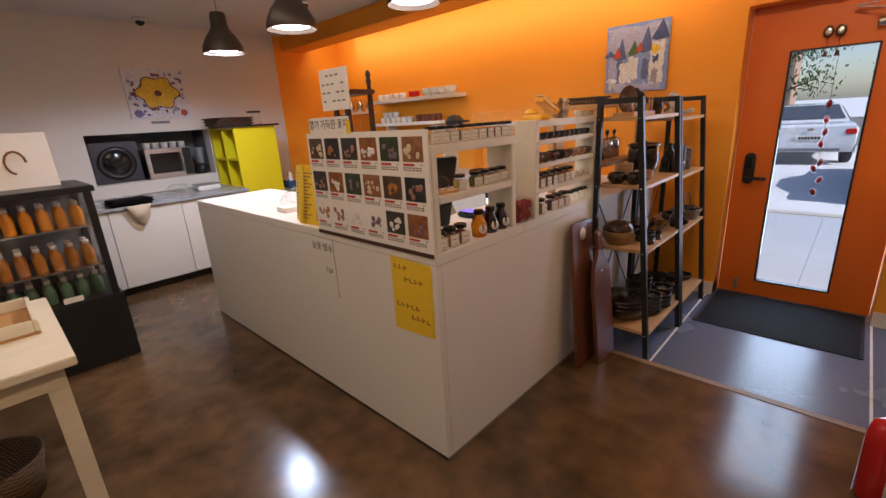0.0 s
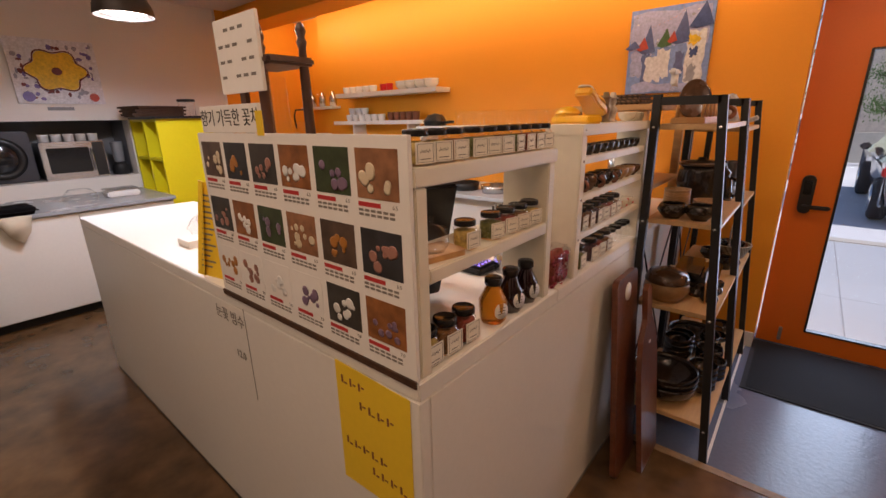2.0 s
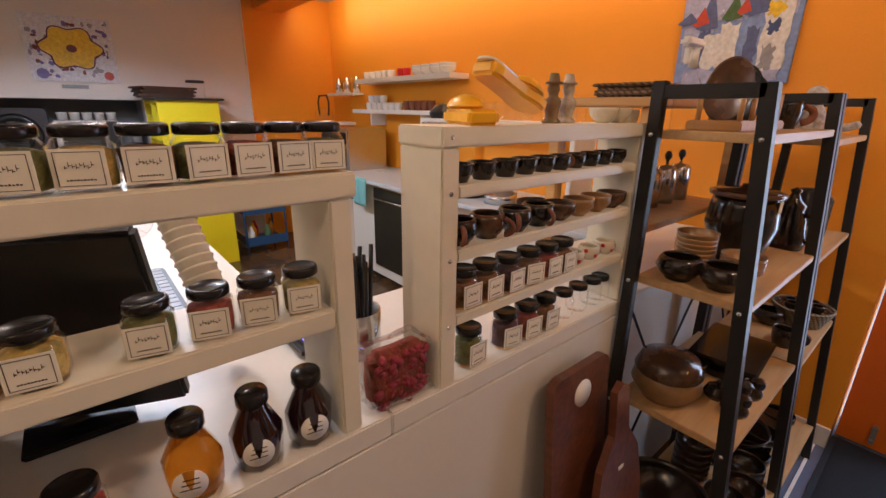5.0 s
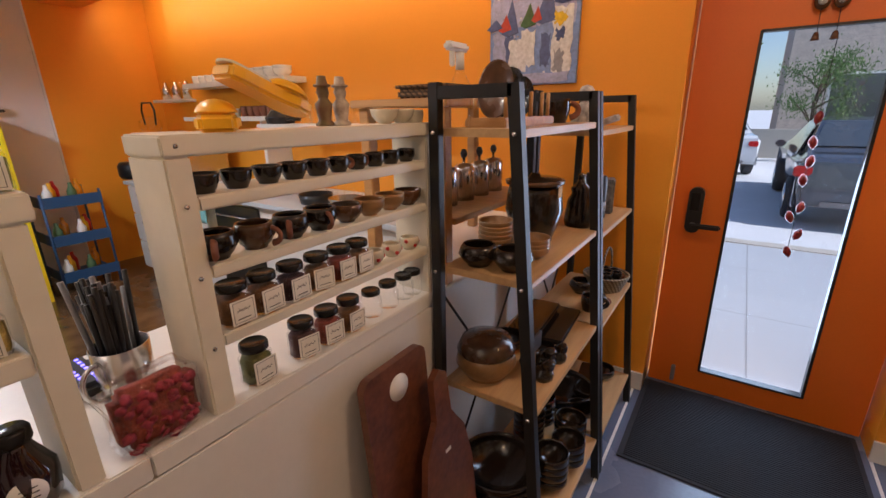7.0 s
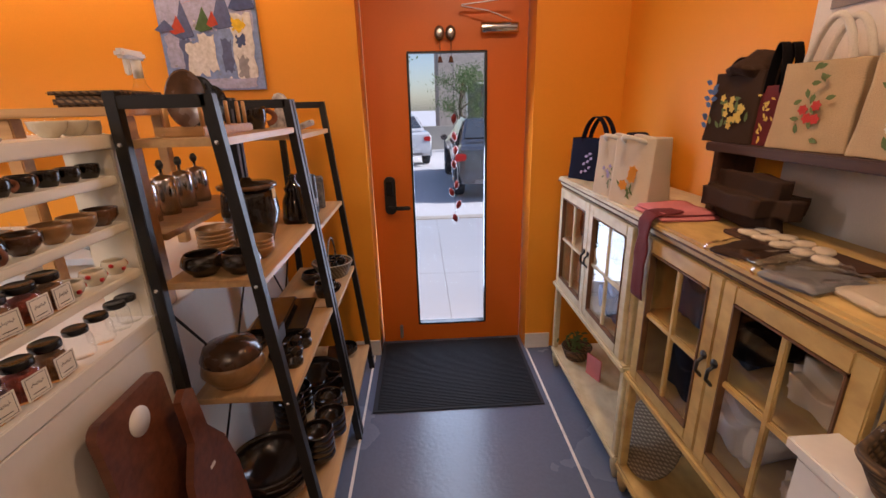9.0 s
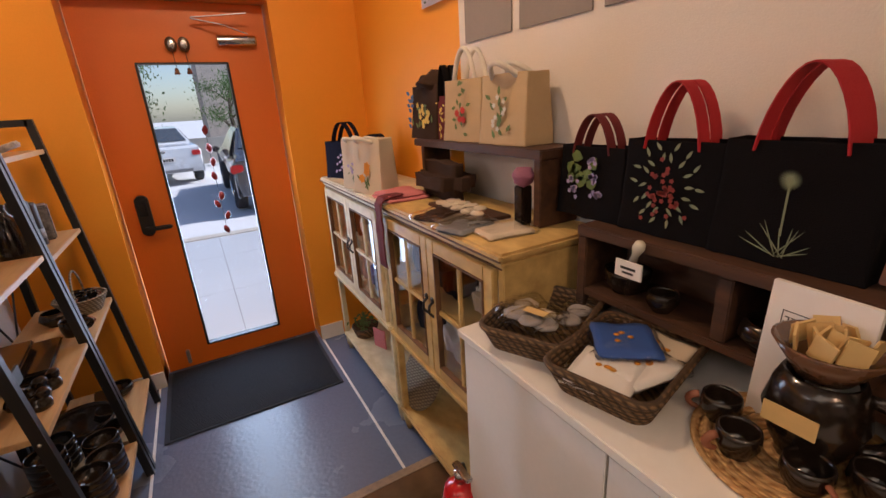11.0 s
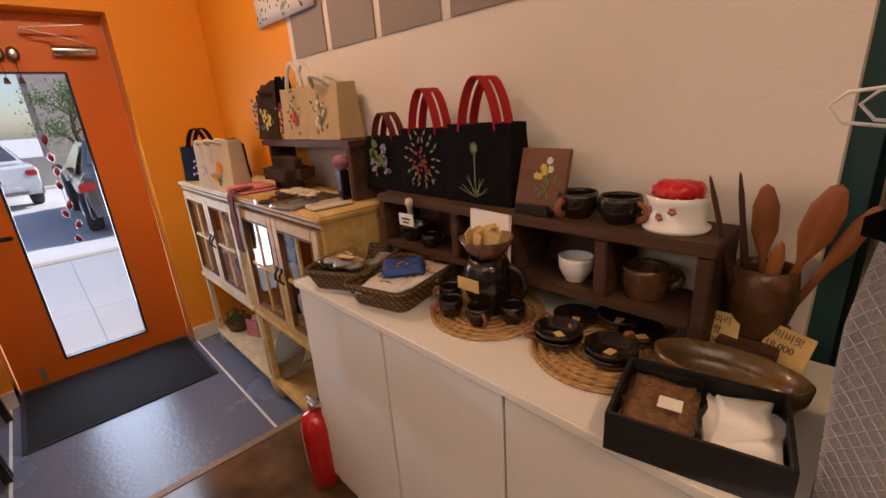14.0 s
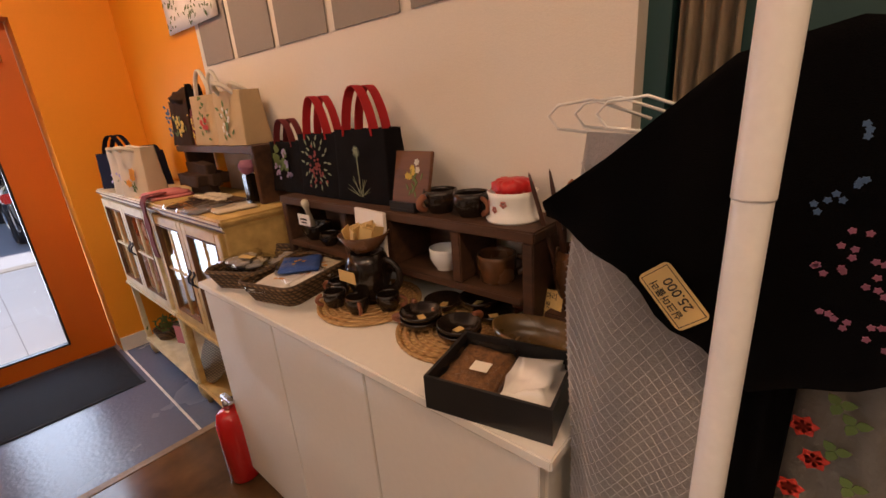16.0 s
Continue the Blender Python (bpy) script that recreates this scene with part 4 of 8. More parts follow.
pb = thing("price_board", "white price board with rows of small print", "sign", (-1.9, 3.42, 1.5))
wpart("board", B(-2.0, -1.795, 3.425, 3.434, 1.515, 1.685, bevel=0.001), PAPER, pb)
b = bm_new()
for r_ in range(4):
    for k in range(5):
        if (r_ + k) % 4:
            box(b, -1.985 + k * 0.036, -1.985 + k * 0.036 + 0.022, 3.4244, 3.425, 1.655 - r_ * 0.035, 1.662 - r_ * 0.035)
wpart("text_line", b, GREYINK, pb)
wpart("stick", B(-1.93, -1.905, 3.435, 3.447, CT, 1.6), TURNED, pb)
# yellow folded menu and yellow poster, price on the front
o = thing("folded_menu", "yellow folded menu standing on the counter", "menu", (-2.30, 3.425, CT))
for a, x in ((-9, -0.075), (9, 0.075)):
    p_ = part("leaf", B(-0.105, 0.105, -0.001, 0.001, 0, 0.31), YELLOWPAPER, o)
    p_.matrix_basis = pose(x, 0.005, 0.0, -8, a * 0.5, a * 2)
    b = bm_new()
    for k in range(14):
        for q in (0, 1):
            box(b, -0.085 + q * 0.09, -0.085 + q * 0.09 + (0.045, 0.06, 0.035)[k % 3], -0.0016, -0.001, 0.03 + k * 0.018, 0.036 + k * 0.018)
    part("text_line", b, GREYINK, p_)
o = thing("yellow_poster", "yellow handwritten poster taped to the counter front", "poster", (-1.455, 3.392, 0.58))
wpart("sheet", roughen(slab(bm_new(), [(-1.578, 0.575), (-1.335, 0.59), (-1.333, 0.905), (-1.575, 0.912)], 0.0005, 0.002, pose(0, 3.3925, 0, 90)), 0.0003, 9), YELLOWPAPER, o)
b = bm_new()
for z, xs in ((0.86, (0, 3)), (0.81, (2, 6)), (0.69, (0, 5)), (0.645, (3, 7))):
    for k in range(*xs):
        box(b, -1.555 + k * 0.03, -1.555 + k * 0.03 + 0.006, 3.3895, 3.3905, z, z + 0.02)
        box(b, -1.545 + k * 0.03, -1.545 + k * 0.03 + 0.010, 3.3895, 3.3905, z + 0.005 * (k % 3), z + 0.004 + 0.005 * (k % 3))
wpart("writing", b, POTRUST, o)
o = thing("price_decal", "black vinyl lettering with price on the counter", "sign", (-2.1, 3.39, 0.86))
text("lettering", "눈꽃 빙수", 0.048, pose(-0.02, 0.0012, 0.0, 90), GREYINK, o)
text("lettering", "12.0", 0.036, pose(0.02, 0.0012, -0.12, 90), GREYINK, o)
wpart("seam", B(-2.02, -2.0185, 3.3915, 3.393, 0.6, 0.914), GREYINK, o)

# cutting boards leaning on the counter side
o = thing("cutting_board", "dark red-brown wooden cutting board with round hole, leaning", "cutting board", (-1.245, 4.515, 0.0))
ring = rounded(0.235, 0.86, 0.03, 5)
b = slab(bm_new(), ring, 0, 0.022)
pb2 = part("board", b, REDWOOD, o)
pb2.matrix_basis = pose(0.0, 0.0, 0.43, 90, 0, 90) @ pose(0, 0, 0, -4.5, 0, 0)
part("hole", L([(0, 0), (0.035, 0), (0.035, 0.0015), (0, 0.0015)]), PAPER, pb2, "round hole").matrix_basis = pose(0.0, 0.36, 0.0222)
o = thing("cutting_board", "smaller dark wooden paddle board leaning on another", "cutting board", (-1.175, 4.62, 0.0))
prof = [(-0.11, -0.36), (0.11, -0.36), (0.115, 0.10), (0.09, 0.22), (0.035, 0.30), (0.03, 0.42), (0.0, 0.44), (-0.03, 0.42), (-0.035, 0.30), (-0.09, 0.22), (-0.115, 0.10)]
q_ = part("board", slab(bm_new(), prof, 0, 0.02), REDWOOD, o)
q_.matrix_basis = pose(0.0, 0.0, 0.36, 90, 0, 90) @ pose(0, 0, 0, -6, 0, 0)
part("sticker", B(-0.012, 0.012, 0.19, 0.20, 0.02, 0.0212), PAPER, q_)

# ---- on top of the tall display shelf ----
o = thing("yellow_clogs", "bright yellow plastic sandal ornaments, one leaning on the other", "ornament", (-1.39, 4.29, 1.42))


def shoe():
    """A thick sandal lying along y, toe at +y, with a closed rounded vamp."""
    half = [(0.026, -0.095), (0.031, -0.07), (0.030, -0.03), (0.032, 0.01), (0.039, 0.05), (0.036, 0.08), (0.018, 0.098)]
    bb = slab(bm_new(), half + [(-x, y) for x, y in half[::-1]], 0, 0.026)
    b_ = bmesh.new()
    bmesh.ops.create_uvsphere(b_, u_segments=18, v_segments=10, radius=1)
    for v in b_.verts:
        v.co = Vector((v.co.x * 0.037, 0.045 + v.co.y * 0.05, 0.024 + max(v.co.z, 0) * 0.03))
    for f in b_.faces:
        f.smooth = True
    merge(bb, b_)
    bmesh.ops.bevel(bb, geom=[e for e in bb.edges if e.is_manifold and e.calc_face_angle() > 0.9], offset=0.006, segments=3, affect="EDGES")
    return bb


part("shoe", shoe(), YELLOWPLASTIC, o).matrix_basis = pose(0.0, -0.05, 0.0, 0, 0, 60)
s_ = part("shoe", shoe(), YELLOWPLASTIC, o)
s_.matrix_basis = pose(0.005, 0.045, 0.052, -21, 0, 6)
part("insole", slab(bm_new(), rounded(0.046, 0.10, 0.02), 0, 0.004), POTCREAM, s_, "cream insole").matrix_basis = pose(0, -0.05, 0.0262)


def figure(name, label, at_, hat, top, low_):
    """A small gnome-like figurine as one plain mesh."""
    bb = lathe(bm_new(), [(0, 0), (0.018, 0), (0.02, 0.004), (0.012, 0.012), (0.016, 0.03), (0.018, 0.045), (0.010, 0.055), (0.011, 0.06), (0.014, 0.068), (0.011, 0.078), (0.018, 0.08), (0.018, 0.083), (0.011, 0.085), (0.009, 0.1), (0, 0.102)], 16)
    return single(name, roughen(bb, 0.002, 60), top, label, "figurine", at_)


figure("gnome_figurine", "small painted garden gnome figurine in brown hat", (-1.385, 4.475, 1.42), 0, surface("painted_clay_green", (0.16, 0.13, 0.05), 0.5, 0, 40, 50, 0.5, 0.1, dark=(0.12, 0.03, 0.02)), 0)
figure("gnome_figurine", "small painted garden gnome figurine in pale coat", (-1.375, 4.515, 1.42), 0, surface("painted_clay_pale", (0.55, 0.48, 0.38), 0.5, 0, 40, 50, 0.5, 0.1, dark=(0.14, 0.06, 0.04)), 0)
WHITEBOWL = cup("cream_dish", "small cream ceramic dish with wavy rim", "dish", 0.032, 0.034, POTCREAM, None, 1.0, 0.45, 1.12, "cream dishes on the shelf")
for y in (4.64, 4.70):
    put(WHITEBOWL, -1.36, y, 1.42)
single("cream_cup", L(pot_profile(0.027, 0.032, 1.02, 0.9, 1.0)), POTCREAM, "small square-sided cream cup on the shelf", "cup", (-1.36, 4.752, 1.42))

# ---- pottery on the ladder racks ----
DARKBOWL = cup("glazed_bowl", "round black-brown glazed bowl", "bowl", 0.052, 0.062, POTBLACK, None, 1.1, 0.6, 0.86, "bowls on the racks")
WIDEBOWL = cup("glazed_bowl", "wide black glazed serving bowl", "bowl", 0.13, 0.10, POTBLACK, None, 1.0, 0.45, 1.05, "bowls on the racks")
TANBOWL = cup("tan_bowl", "tan glazed stacking bowl", "bowl", 0.05, 0.036, POTTAN, None, 1.0, 0.55, 1.06, "stacked tan bowls")
MIDBOWL = cup("glazed_bowl", "shiny dark brown rice bowl", "bowl", 0.06, 0.055, POTBLACK, None, 1.04, 0.5, 1.0, "bowls on the racks")
put(DARKBOWL, -1.20, 4.825, 1.032)
put(DARKBOWL, -1.10, 4.835, 1.032)
for i in range(6):
    put(TANBOWL, -1.215, 4.955, 1.032 + i * 0.013)
for i in range(3):
    put(TANBOWL, -1.10, 4.965, 1.032 + i * 0.013)
o = thing("lidded_crock", "tall dark brown lidded crock with paper tag", "crock", (-1.17, 5.14, 1.032))
part("body", L(pot_profile(0.088, 0.19, 1.06, 0.72, 0.92, 0.005), seg=32), POTBLACK, o)
part("rim", L([(0.078, 0.186), (0.094, 0.19), (0.095, 0.2), (0.08, 0.204)], seg=32), POTBROWN, o)
part("lid", L([(0, 0.222), (0.014, 0.222), (0.02, 0.21), (0.08, 0.206), (0.088, 0.2), (0, 0.2)], seg=32), POTBLACK, o)
part("tag", B(0.086, 0.088, -0.02, 0.01, 0.15, 0.185), CARD, o)
o = thing("plate_stand", "light wooden plate stand holding dark oval plates", "plate stand", (-1.19, 5.0, 1.405))
part("base", box(B(-0.06, 0.06, -0.17, 0.17, 0.0, 0.022, bevel=0.003), -0.055, 0.055, -0.165, 0.165, 0.022, 0.024), HONEYWOOD, o)
for y in (-0.14, -0.06, 0.02, 0.10, 0.15):
    for x in (-0.045, 0.045):
        part("peg", L([(0, 0.02), (0.006, 0.02), (0.006, 0.09), (0, 0.092)], seg=8, at=(x, y, 0)), HONEYWOOD, o)
for y, r_ in ((-0.10, 0.074), (-0.02, 0.068), (0.06, 0.058)):
    pl = thing("oval_plate", "dark brown glazed oval plate standing in a rack", "plate", (-1.19, 5.0 + y, 1.425 + r_ * 0.98), "plates in the stand")
    pl.rotation_euler = (radians(82), 0, 0)
    part("dish", L([(0, -0.008), (r_ * 0.5, -0.008), (r_ * 0.95, 0.008), (r_, 0.014), (r_ * 0.93, 0.012), (r_ * 0.5, -0.002), (0, -0.002)], sx=0.72, seg=32), POTBROWN if r_ > 0.07 else POTBLACK, pl)
o = thing("spray_bottle", "clear spray bottle with white trigger", "spray bottle", (-1.245, 4.80, 1.405))
part("bottle", L([(0, 0), (0.026, 0), (0.028, 0.01), (0.028, 0.10), (0.012, 0.13), (0.012, 0.14)]), FILM, o)
part("trigger", box(box(T([(0, 0, 0.14), (0, 0, 0.18)], 0.011), -0.012, 0.012, -0.06, 0.03, 0.18, 0.2, bevel=0.006), -0.007, 0.007, -0.04, -0.03, 0.145, 0.182, bevel=0.003), WHITEPLASTIC, o)
o = put(cup("mug", "large dark mug with rust clay handle", "mug", 0.045, 0.075, POTBLACK, POTRUST, 1.02, 0.8, 0.98), -1.16, 5.26, 1.405, 30)
single("seated_doll", roughen(lathe(lathe(lathe(lathe(bm_new(), [(0, 0), (0.05, 0.0), (0.055, 0.02), (0.03, 0.09), (0.02, 0.1), (0, 0.1)], 16), [(0, 0.095), (0.03, 0.105), (0.033, 0.13), (0.02, 0.155), (0, 0.16)], 16), [(0, 0), (0.012, 0), (0.012, 0.08), (0, 0.085)], 8, m=pose(0.045, 0.02, 0.015, 0, 70)), [(0, 0), (0.012, 0), (0.012, 0.08), (0, 0.085)], 8, m=pose(0.045, -0.02, 0.015, 0, 70)), 0.003, 50), surface("doll_cloth", (0.55, 0.52, 0.50), 0.9, 0, 60, 40, 0.6, 0.3, dark=(0.12, 0.10, 0.12)), "small cloth doll seated on the rack", "doll", (-1.15, 5.56, 1.375))
o = thing("wooden_pot", "round brown lidded clay pot with paper tag", "pot", (-1.19, 4.86, 0.662))
part("body", L(pot_profile(0.088, 0.085, 1.06, 0.7, 0.95), seg=32), POTTAN, o)
part("lid", L([(0.088, 0.084), (0.09, 0.09), (0.075, 0.125), (0.03, 0.14), (0, 0.142)], seg=32), POTBROWN, o)
part("tag", B(0.062, 0.064, -0.045, 0.0, 0.10, 0.125), CARD, o)
o = thing("price_sign", "small black chalkboard sign on a wooden easel", "sign", (-1.05, 4.90, 0.662))
part("board", B(-0.004, 0.004, -0.045, 0.045, 0.10, 0.15, bevel=0.001), BLACKPLASTIC, o)
part("leg", T([(0.01, -0.01, 0.0), (0, 0, 0.11)], 0.003), HONEYWOOD, o)
for y, x, r_ in ((4.93, -1.03, 0.03), (4.99, -1.05, 0.034), (5.05, -1.03, 0.03), (4.97, -1.09, 0.028)):
    single("toad_figurine", roughen(lathe(lathe(bm_new(), [(0, 0), (r_, 0), (r_ * 1.15, r_ * 0.5), (r_ * 0.8, r_ * 1.3), (0, r_ * 1.5)], 16), [(0, r_), (r_ * 0.6, r_ * 1.1), (r_ * 0.6, r_ * 1.9), (0, r_ * 2.2)], 12, at=(r_ * 0.5, 0, 0)), 0.005, 60), POTBLACK, "small black glazed animal ornament", "ornament", (x, y, 0.662), "black animal ornaments")
TRAY = thing("black_tray", "long shallow black ceramic tray", "tray", (0, 0, -5), "trays on the racks")
part("dish", roughen(box(B(-0.05, 0.05, -0.13, 0.13, 0, 0.012, bevel=0.005), -0.056, 0.056, -0.14, 0.14, 0.012, 0.024, bevel=0.006), 0.001, 20), POTBLACK, TRAY)
for x, y, z in ((-1.12, 5.20, 0.662), (-1.09, 5.22, 0.688), (-1.16, 5.18, 0.714)):
    put(TRAY, x, y, z, 4)
put(MIDBOWL, -1.2, 5.02, 0.662)
put(WIDEBOWL, -1.15, 4.90, 0.16)
put(WIDEBOWL, -1.15, 4.905, 0.185)
put(WIDEBOWL, -1.155, 4.90, 0.21)
for x, y, n in ((-1.02, 5.04, 4), (-1.0, 5.17, 3), (-1.03, 5.29, 3), (-1.17, 5.20, 5), (-1.17, 5.32, 4)):
    for i in range(n):
        put(MIDBOWL, x, y, 0.16 + i * 0.03)
# second rack
o = thing("black_kettle", "black ceramic drip kettle with tall lid", "kettle", (-1.13, 5.52, 1.002))
part("body", L([(0, 0), (0.055, 0), (0.06, 0.02), (0.05, 0.10), (0.035, 0.13), (0.04, 0.15), (0.02, 0.17), (0.012, 0.19), (0.018, 0.2), (0, 0.21)]), POTBLACK, o)
part("handle", T(arc(0, 0.07, 0.04, 0.05, 90, -90), 0.007), POTBLACK, o).matrix_basis = pose(0.04, 0, 0)
for y, h_ in ((5.62, 0.19), (5.70, 0.17)):
    o = thing("coffee_grinder", "black cylindrical coffee tin with pale band", "tin", (-1.11, y, 1.002), "tins on the rack")
    part("body", L([(0, 0), (0.035, 0), (0.036, 0.004), (0.036, h_), (0.03, h_ + 0.008), (0, h_ + 0.01)]), BLACKPLASTIC, o)
    part("band", L([(0.0363, 0.03), (0.0365, 0.03), (0.0365, 0.07), (0.0363, 0.07)]), GREYPLASTIC, o)
o = single("printed_packet", B(-0.03, 0.03, -0.05, 0.05, 0, 0.15, bevel=0.006), surface("dark_packet_print", (0.03, 0.03, 0.035), 0.5, 0, 60, 30, 0.5, 0.1, dark=(0.3, 0.3, 0.3)), "black and white printed coffee packet", "packet", (-1.10, 5.82, 1.002), turn=12)
o = thing("wicker_basket", "round pale wicker basket with handle full of black cups", "basket", (-1.07, 5.83, 0.632))
b = bm_new()
for i in range(7):
    tube(b, [((0.07 + 0.005 * i) * math.cos(a * math.tau / 24), (0.07 + 0.005 * i) * math.sin(a * math.tau / 24), 0.006 + i * 0.011) for a in range(24)], 0.0065, seg=6, closed=True)
part("weave", b, SEAGRASS, o)
part("floor", L([(0, 0.002), (0.068, 0.002), (0.068, 0.006), (0, 0.006)]), SEAGRASS, o)
part("handle", T([(0, 0.098 * math.cos(a * math.pi / 14), 0.06 + 0.14 * math.sin(a * math.pi / 14)) for a in range(15)], 0.005), SEAGRASS, o)
for i in range(6):
    put(SMALLCUP, -1.07 + 0.045 * math.cos(i), 5.83 + 0.045 * math.sin(i), 0.69, 50 * i)
put(CUPDARK, -1.05, 5.62, 0.632)
put(cup("mug", "black glazed mug with handle on the rack", "mug", 0.04, 0.07, POTBLACK, POTBLACK, 1.02, 0.8, 0.98), -1.06, 5.55, 0.632, 20)
put(DARKBOWL, -1.15, 5.72, 0.632)
put(TRAY, -1.08, 5.72, 0.13, 8)
put(TRAY, -1.08, 5.74, 0.156, 8)
for y in (5.50, 5.62, 5.86):
    put(MIDBOWL, -1.05, y, 0.156 if y == 5.62 else 0.13)
put(WIDEBOWL, -1.15, 5.55, 0.13)

# ---- pendants, cctv, ceiling ----
BULB = glow("lamp_glow", (1.0, 0.90, 0.78), 14)
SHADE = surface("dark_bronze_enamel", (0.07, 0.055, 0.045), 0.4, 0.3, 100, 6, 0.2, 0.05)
for px, py, pz in PENDANTS:
    o = thing("pendant_lamp", "dark bell-shaped pendant lamp hanging over the counter, lit", "lamp", (px, py, pz), "pendants over the counter")
    part("shade", L([(0.15, 0.0), (0.152, 0.004), (0.145, 0.05), (0.115, 0.11), (0.075, 0.16), (0.062, 0.19), (0.058, 0.27), (0.05, 0.29), (0.0, 0.292), (0.0, 0.28), (0.05, 0.27), (0.06, 0.18), (0.11, 0.105), (0.14, 0.045), (0.147, 0.0)], seg=40), SHADE, o)
    part("diffuser", L([(0, 0.012), (0.06, 0.012), (0.11, 0.02), (0.139, 0.035), (0.10, 0.05), (0, 0.05)], seg=32), BULB, o, "glowing white diffuser").visible_shadow = False
    part("cord", T([(0, 0, 0.29), (0, 0, 2.58 - pz)], 0.003), BLACKPLASTIC, o)
for x, y in ((-5.6, 3.75), (-4.2, 4.75)):
    o = thing("dome_camera", "white dome security camera with dark lens", "camera", (x, y, 2.58))
    part("base", L([(0, 0), (0.06, 0), (0.062, -0.02), (0.05, -0.035), (0, -0.035)]), WHITEPLASTIC, o)
    part("lens", L([(0.042, -0.035), (0.036, -0.06), (0.015, -0.075), (0, -0.077)]), DARKGLASS, o)

# Ceiling rings built for the added fill lamps; no such fittings are visible.
for x, y, z in FILL_LAMPS:
    o = thing("downlight", "white ring of an added, unseen ceiling fill lamp", "lamp", (x, y, 2.58), "ceiling downlights")
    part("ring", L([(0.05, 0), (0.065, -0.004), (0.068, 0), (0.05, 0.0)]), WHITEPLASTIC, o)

# ---- paintings ----


def daubs(o, m, w, h, n, mats, seed, size=(0.015, 0.05)):
    """Palette-knife strokes laid on a canvas, each colour one part."""
    r_ = random.Random(seed)
    for k, mt in enumerate(mats):
        b = bm_new()
        for i in range(n):
            sx, sz = r_.uniform(*size), r_.uniform(*size)
            x, z = r_.uniform(-w / 2 + sx / 2, w / 2 - sx / 2), r_.uniform(-h / 2 + sz / 2, h / 2 - sz / 2)
            slab(b, [(x + sx / 2 * r_.uniform(0.6, 1) * math.cos(a), z + sz / 2 * r_.uniform(0.6, 1) * math.sin(a)) for a in (0.4, 1.2, 2.1, 3.0, 3.9, 4.8, 5.7)], 0.0, 0.0016 + 0.0004 * k + 0.00003 * i)
        part("brush_stroke", b, mt, o)["kind"] = "stuff"


def pig(name, c):
    return surface(name, c, 0.45, 0, 60, 30, 0.25, 0.5)


BLUE1, BLUE2, BLUEW, PGREY = pig("paint_pale_blue", (0.22, 0.32, 0.64)), pig("paint_deep_blue", (0.06, 0.09, 0.24)), pig("paint_white", (0.70, 0.70, 0.74)), pig("paint_grey", (0.30, 0.30, 0.36))
PRED, PGREEN, PYEL, PORG = pig("paint_red", (0.5, 0.07, 0.04)), pig("paint_green", (0.07, 0.14, 0.06)), pig("paint_yellow", (0.78, 0.52, 0.02)), pig("paint_coral", (0.78, 0.22, 0.08))
PMAROON, PPURPLE = pig("paint_maroon", (0.16, 0.03, 0.03)), pig("paint_violet", (0.16, 0.12, 0.34))
o = thing("village_painting", "square oil painting of blue village roofs under a red sun", "painting", (-1.61, 6.095, 1.83))
o.rotation_euler[0] = radians(90)
part("canvas", B(-0.24, 0.24, -0.255, 0.255, -0.022, 0.0, bevel=0.002), BLUE1, o)
LILAC, DUSK = pig("paint_lilac", (0.40, 0.42, 0.66)), pig("paint_dusk_blue", (0.10, 0.13, 0.30))


def knife(x0, x1, z0, z1, mt, lift, seed, name="house_wall"):
    """A ragged block of paint dragged on with a knife."""
    q = random.Random(seed)
    w_, h_ = x1 - x0, z1 - z0
    edge = [(x0 + w_ * k / 5, z0 + q.uniform(-0.012, 0.012)) for k in range(6)] + [(x1 + q.uniform(-0.008, 0.008), z0 + h_ * k / 6) for k in range(1, 6)]
    edge += [(x1 - w_ * k / 5, z1 + q.uniform(-0.014, 0.014)) for k in range(6)] + [(x0 + q.uniform(-0.008, 0.008), z1 - h_ * k / 6) for k in range(1, 6)]
    part(name, slab(bm_new(), edge, 0, lift), mt, o)


knife(-0.23, 0.22, 0.02, 0.235, LILAC, 0.0012, 1, "sky")
part("sun", slab(bm_new(), [((0.085 + 0.006 * (a % 2)) * math.cos(a * math.tau / 28) - 0.02, 0.225 - abs(0.08 * math.sin(a * math.tau / 56)) + (0.03 if a in (0, 28) else 0)) for a in range(29)], 0, 0.004), PORG, o)
for i, (x, z, s, k, mt) in enumerate(((-0.12, 0.0, 0.05, 3.2, DUSK), (-0.15, 0.02, 0.04, 1.8, PRED), (0.075, 0.04, 0.06, 3.0, DUSK), (-0.02, 0.03, 0.045, 2.2, PGREEN), (0.025, 0.05, 0.03, 2.0, PRED), (0.18, 0.12, 0.07, 1.9, BLUE2), (-0.21, 0.03, 0.05, 0.9, DUSK))):
    part("roof", slab(bm_new(), [(x - s, z), (x - s * 0.4, z - 0.012), (x + s * 0.9, z), (x + s * 0.5, z + s * k * 0.55), (x + s * 0.12, z + s * k), (x - s * 0.3, z + s * k * 0.6)], 0, 0.0042 + 0.0003 * i), mt, o)
for i, (x0, x1, z0, z1, mt) in enumerate(((-0.22, -0.15, -0.15, 0.01, LILAC), (-0.15, -0.10, -0.2, -0.01, DUSK), (-0.125, -0.03, -0.18, -0.04, BLUEW), (-0.06, 0.02, -0.16, 0.01, BLUEW), (0.02, 0.11, -0.2, 0.03, BLUE1), (0.05, 0.10, -0.17, -0.02, DUSK), (0.11, 0.21, -0.2, 0.09, BLUEW), (0.12, 0.17, -0.2, -0.1, PGREY), (-0.2, 0.2, -0.24, -0.19, LILAC))):
    knife(x0, x1, z0, z1, mt, 0.0022 + 0.0003 * i, 20 + i)
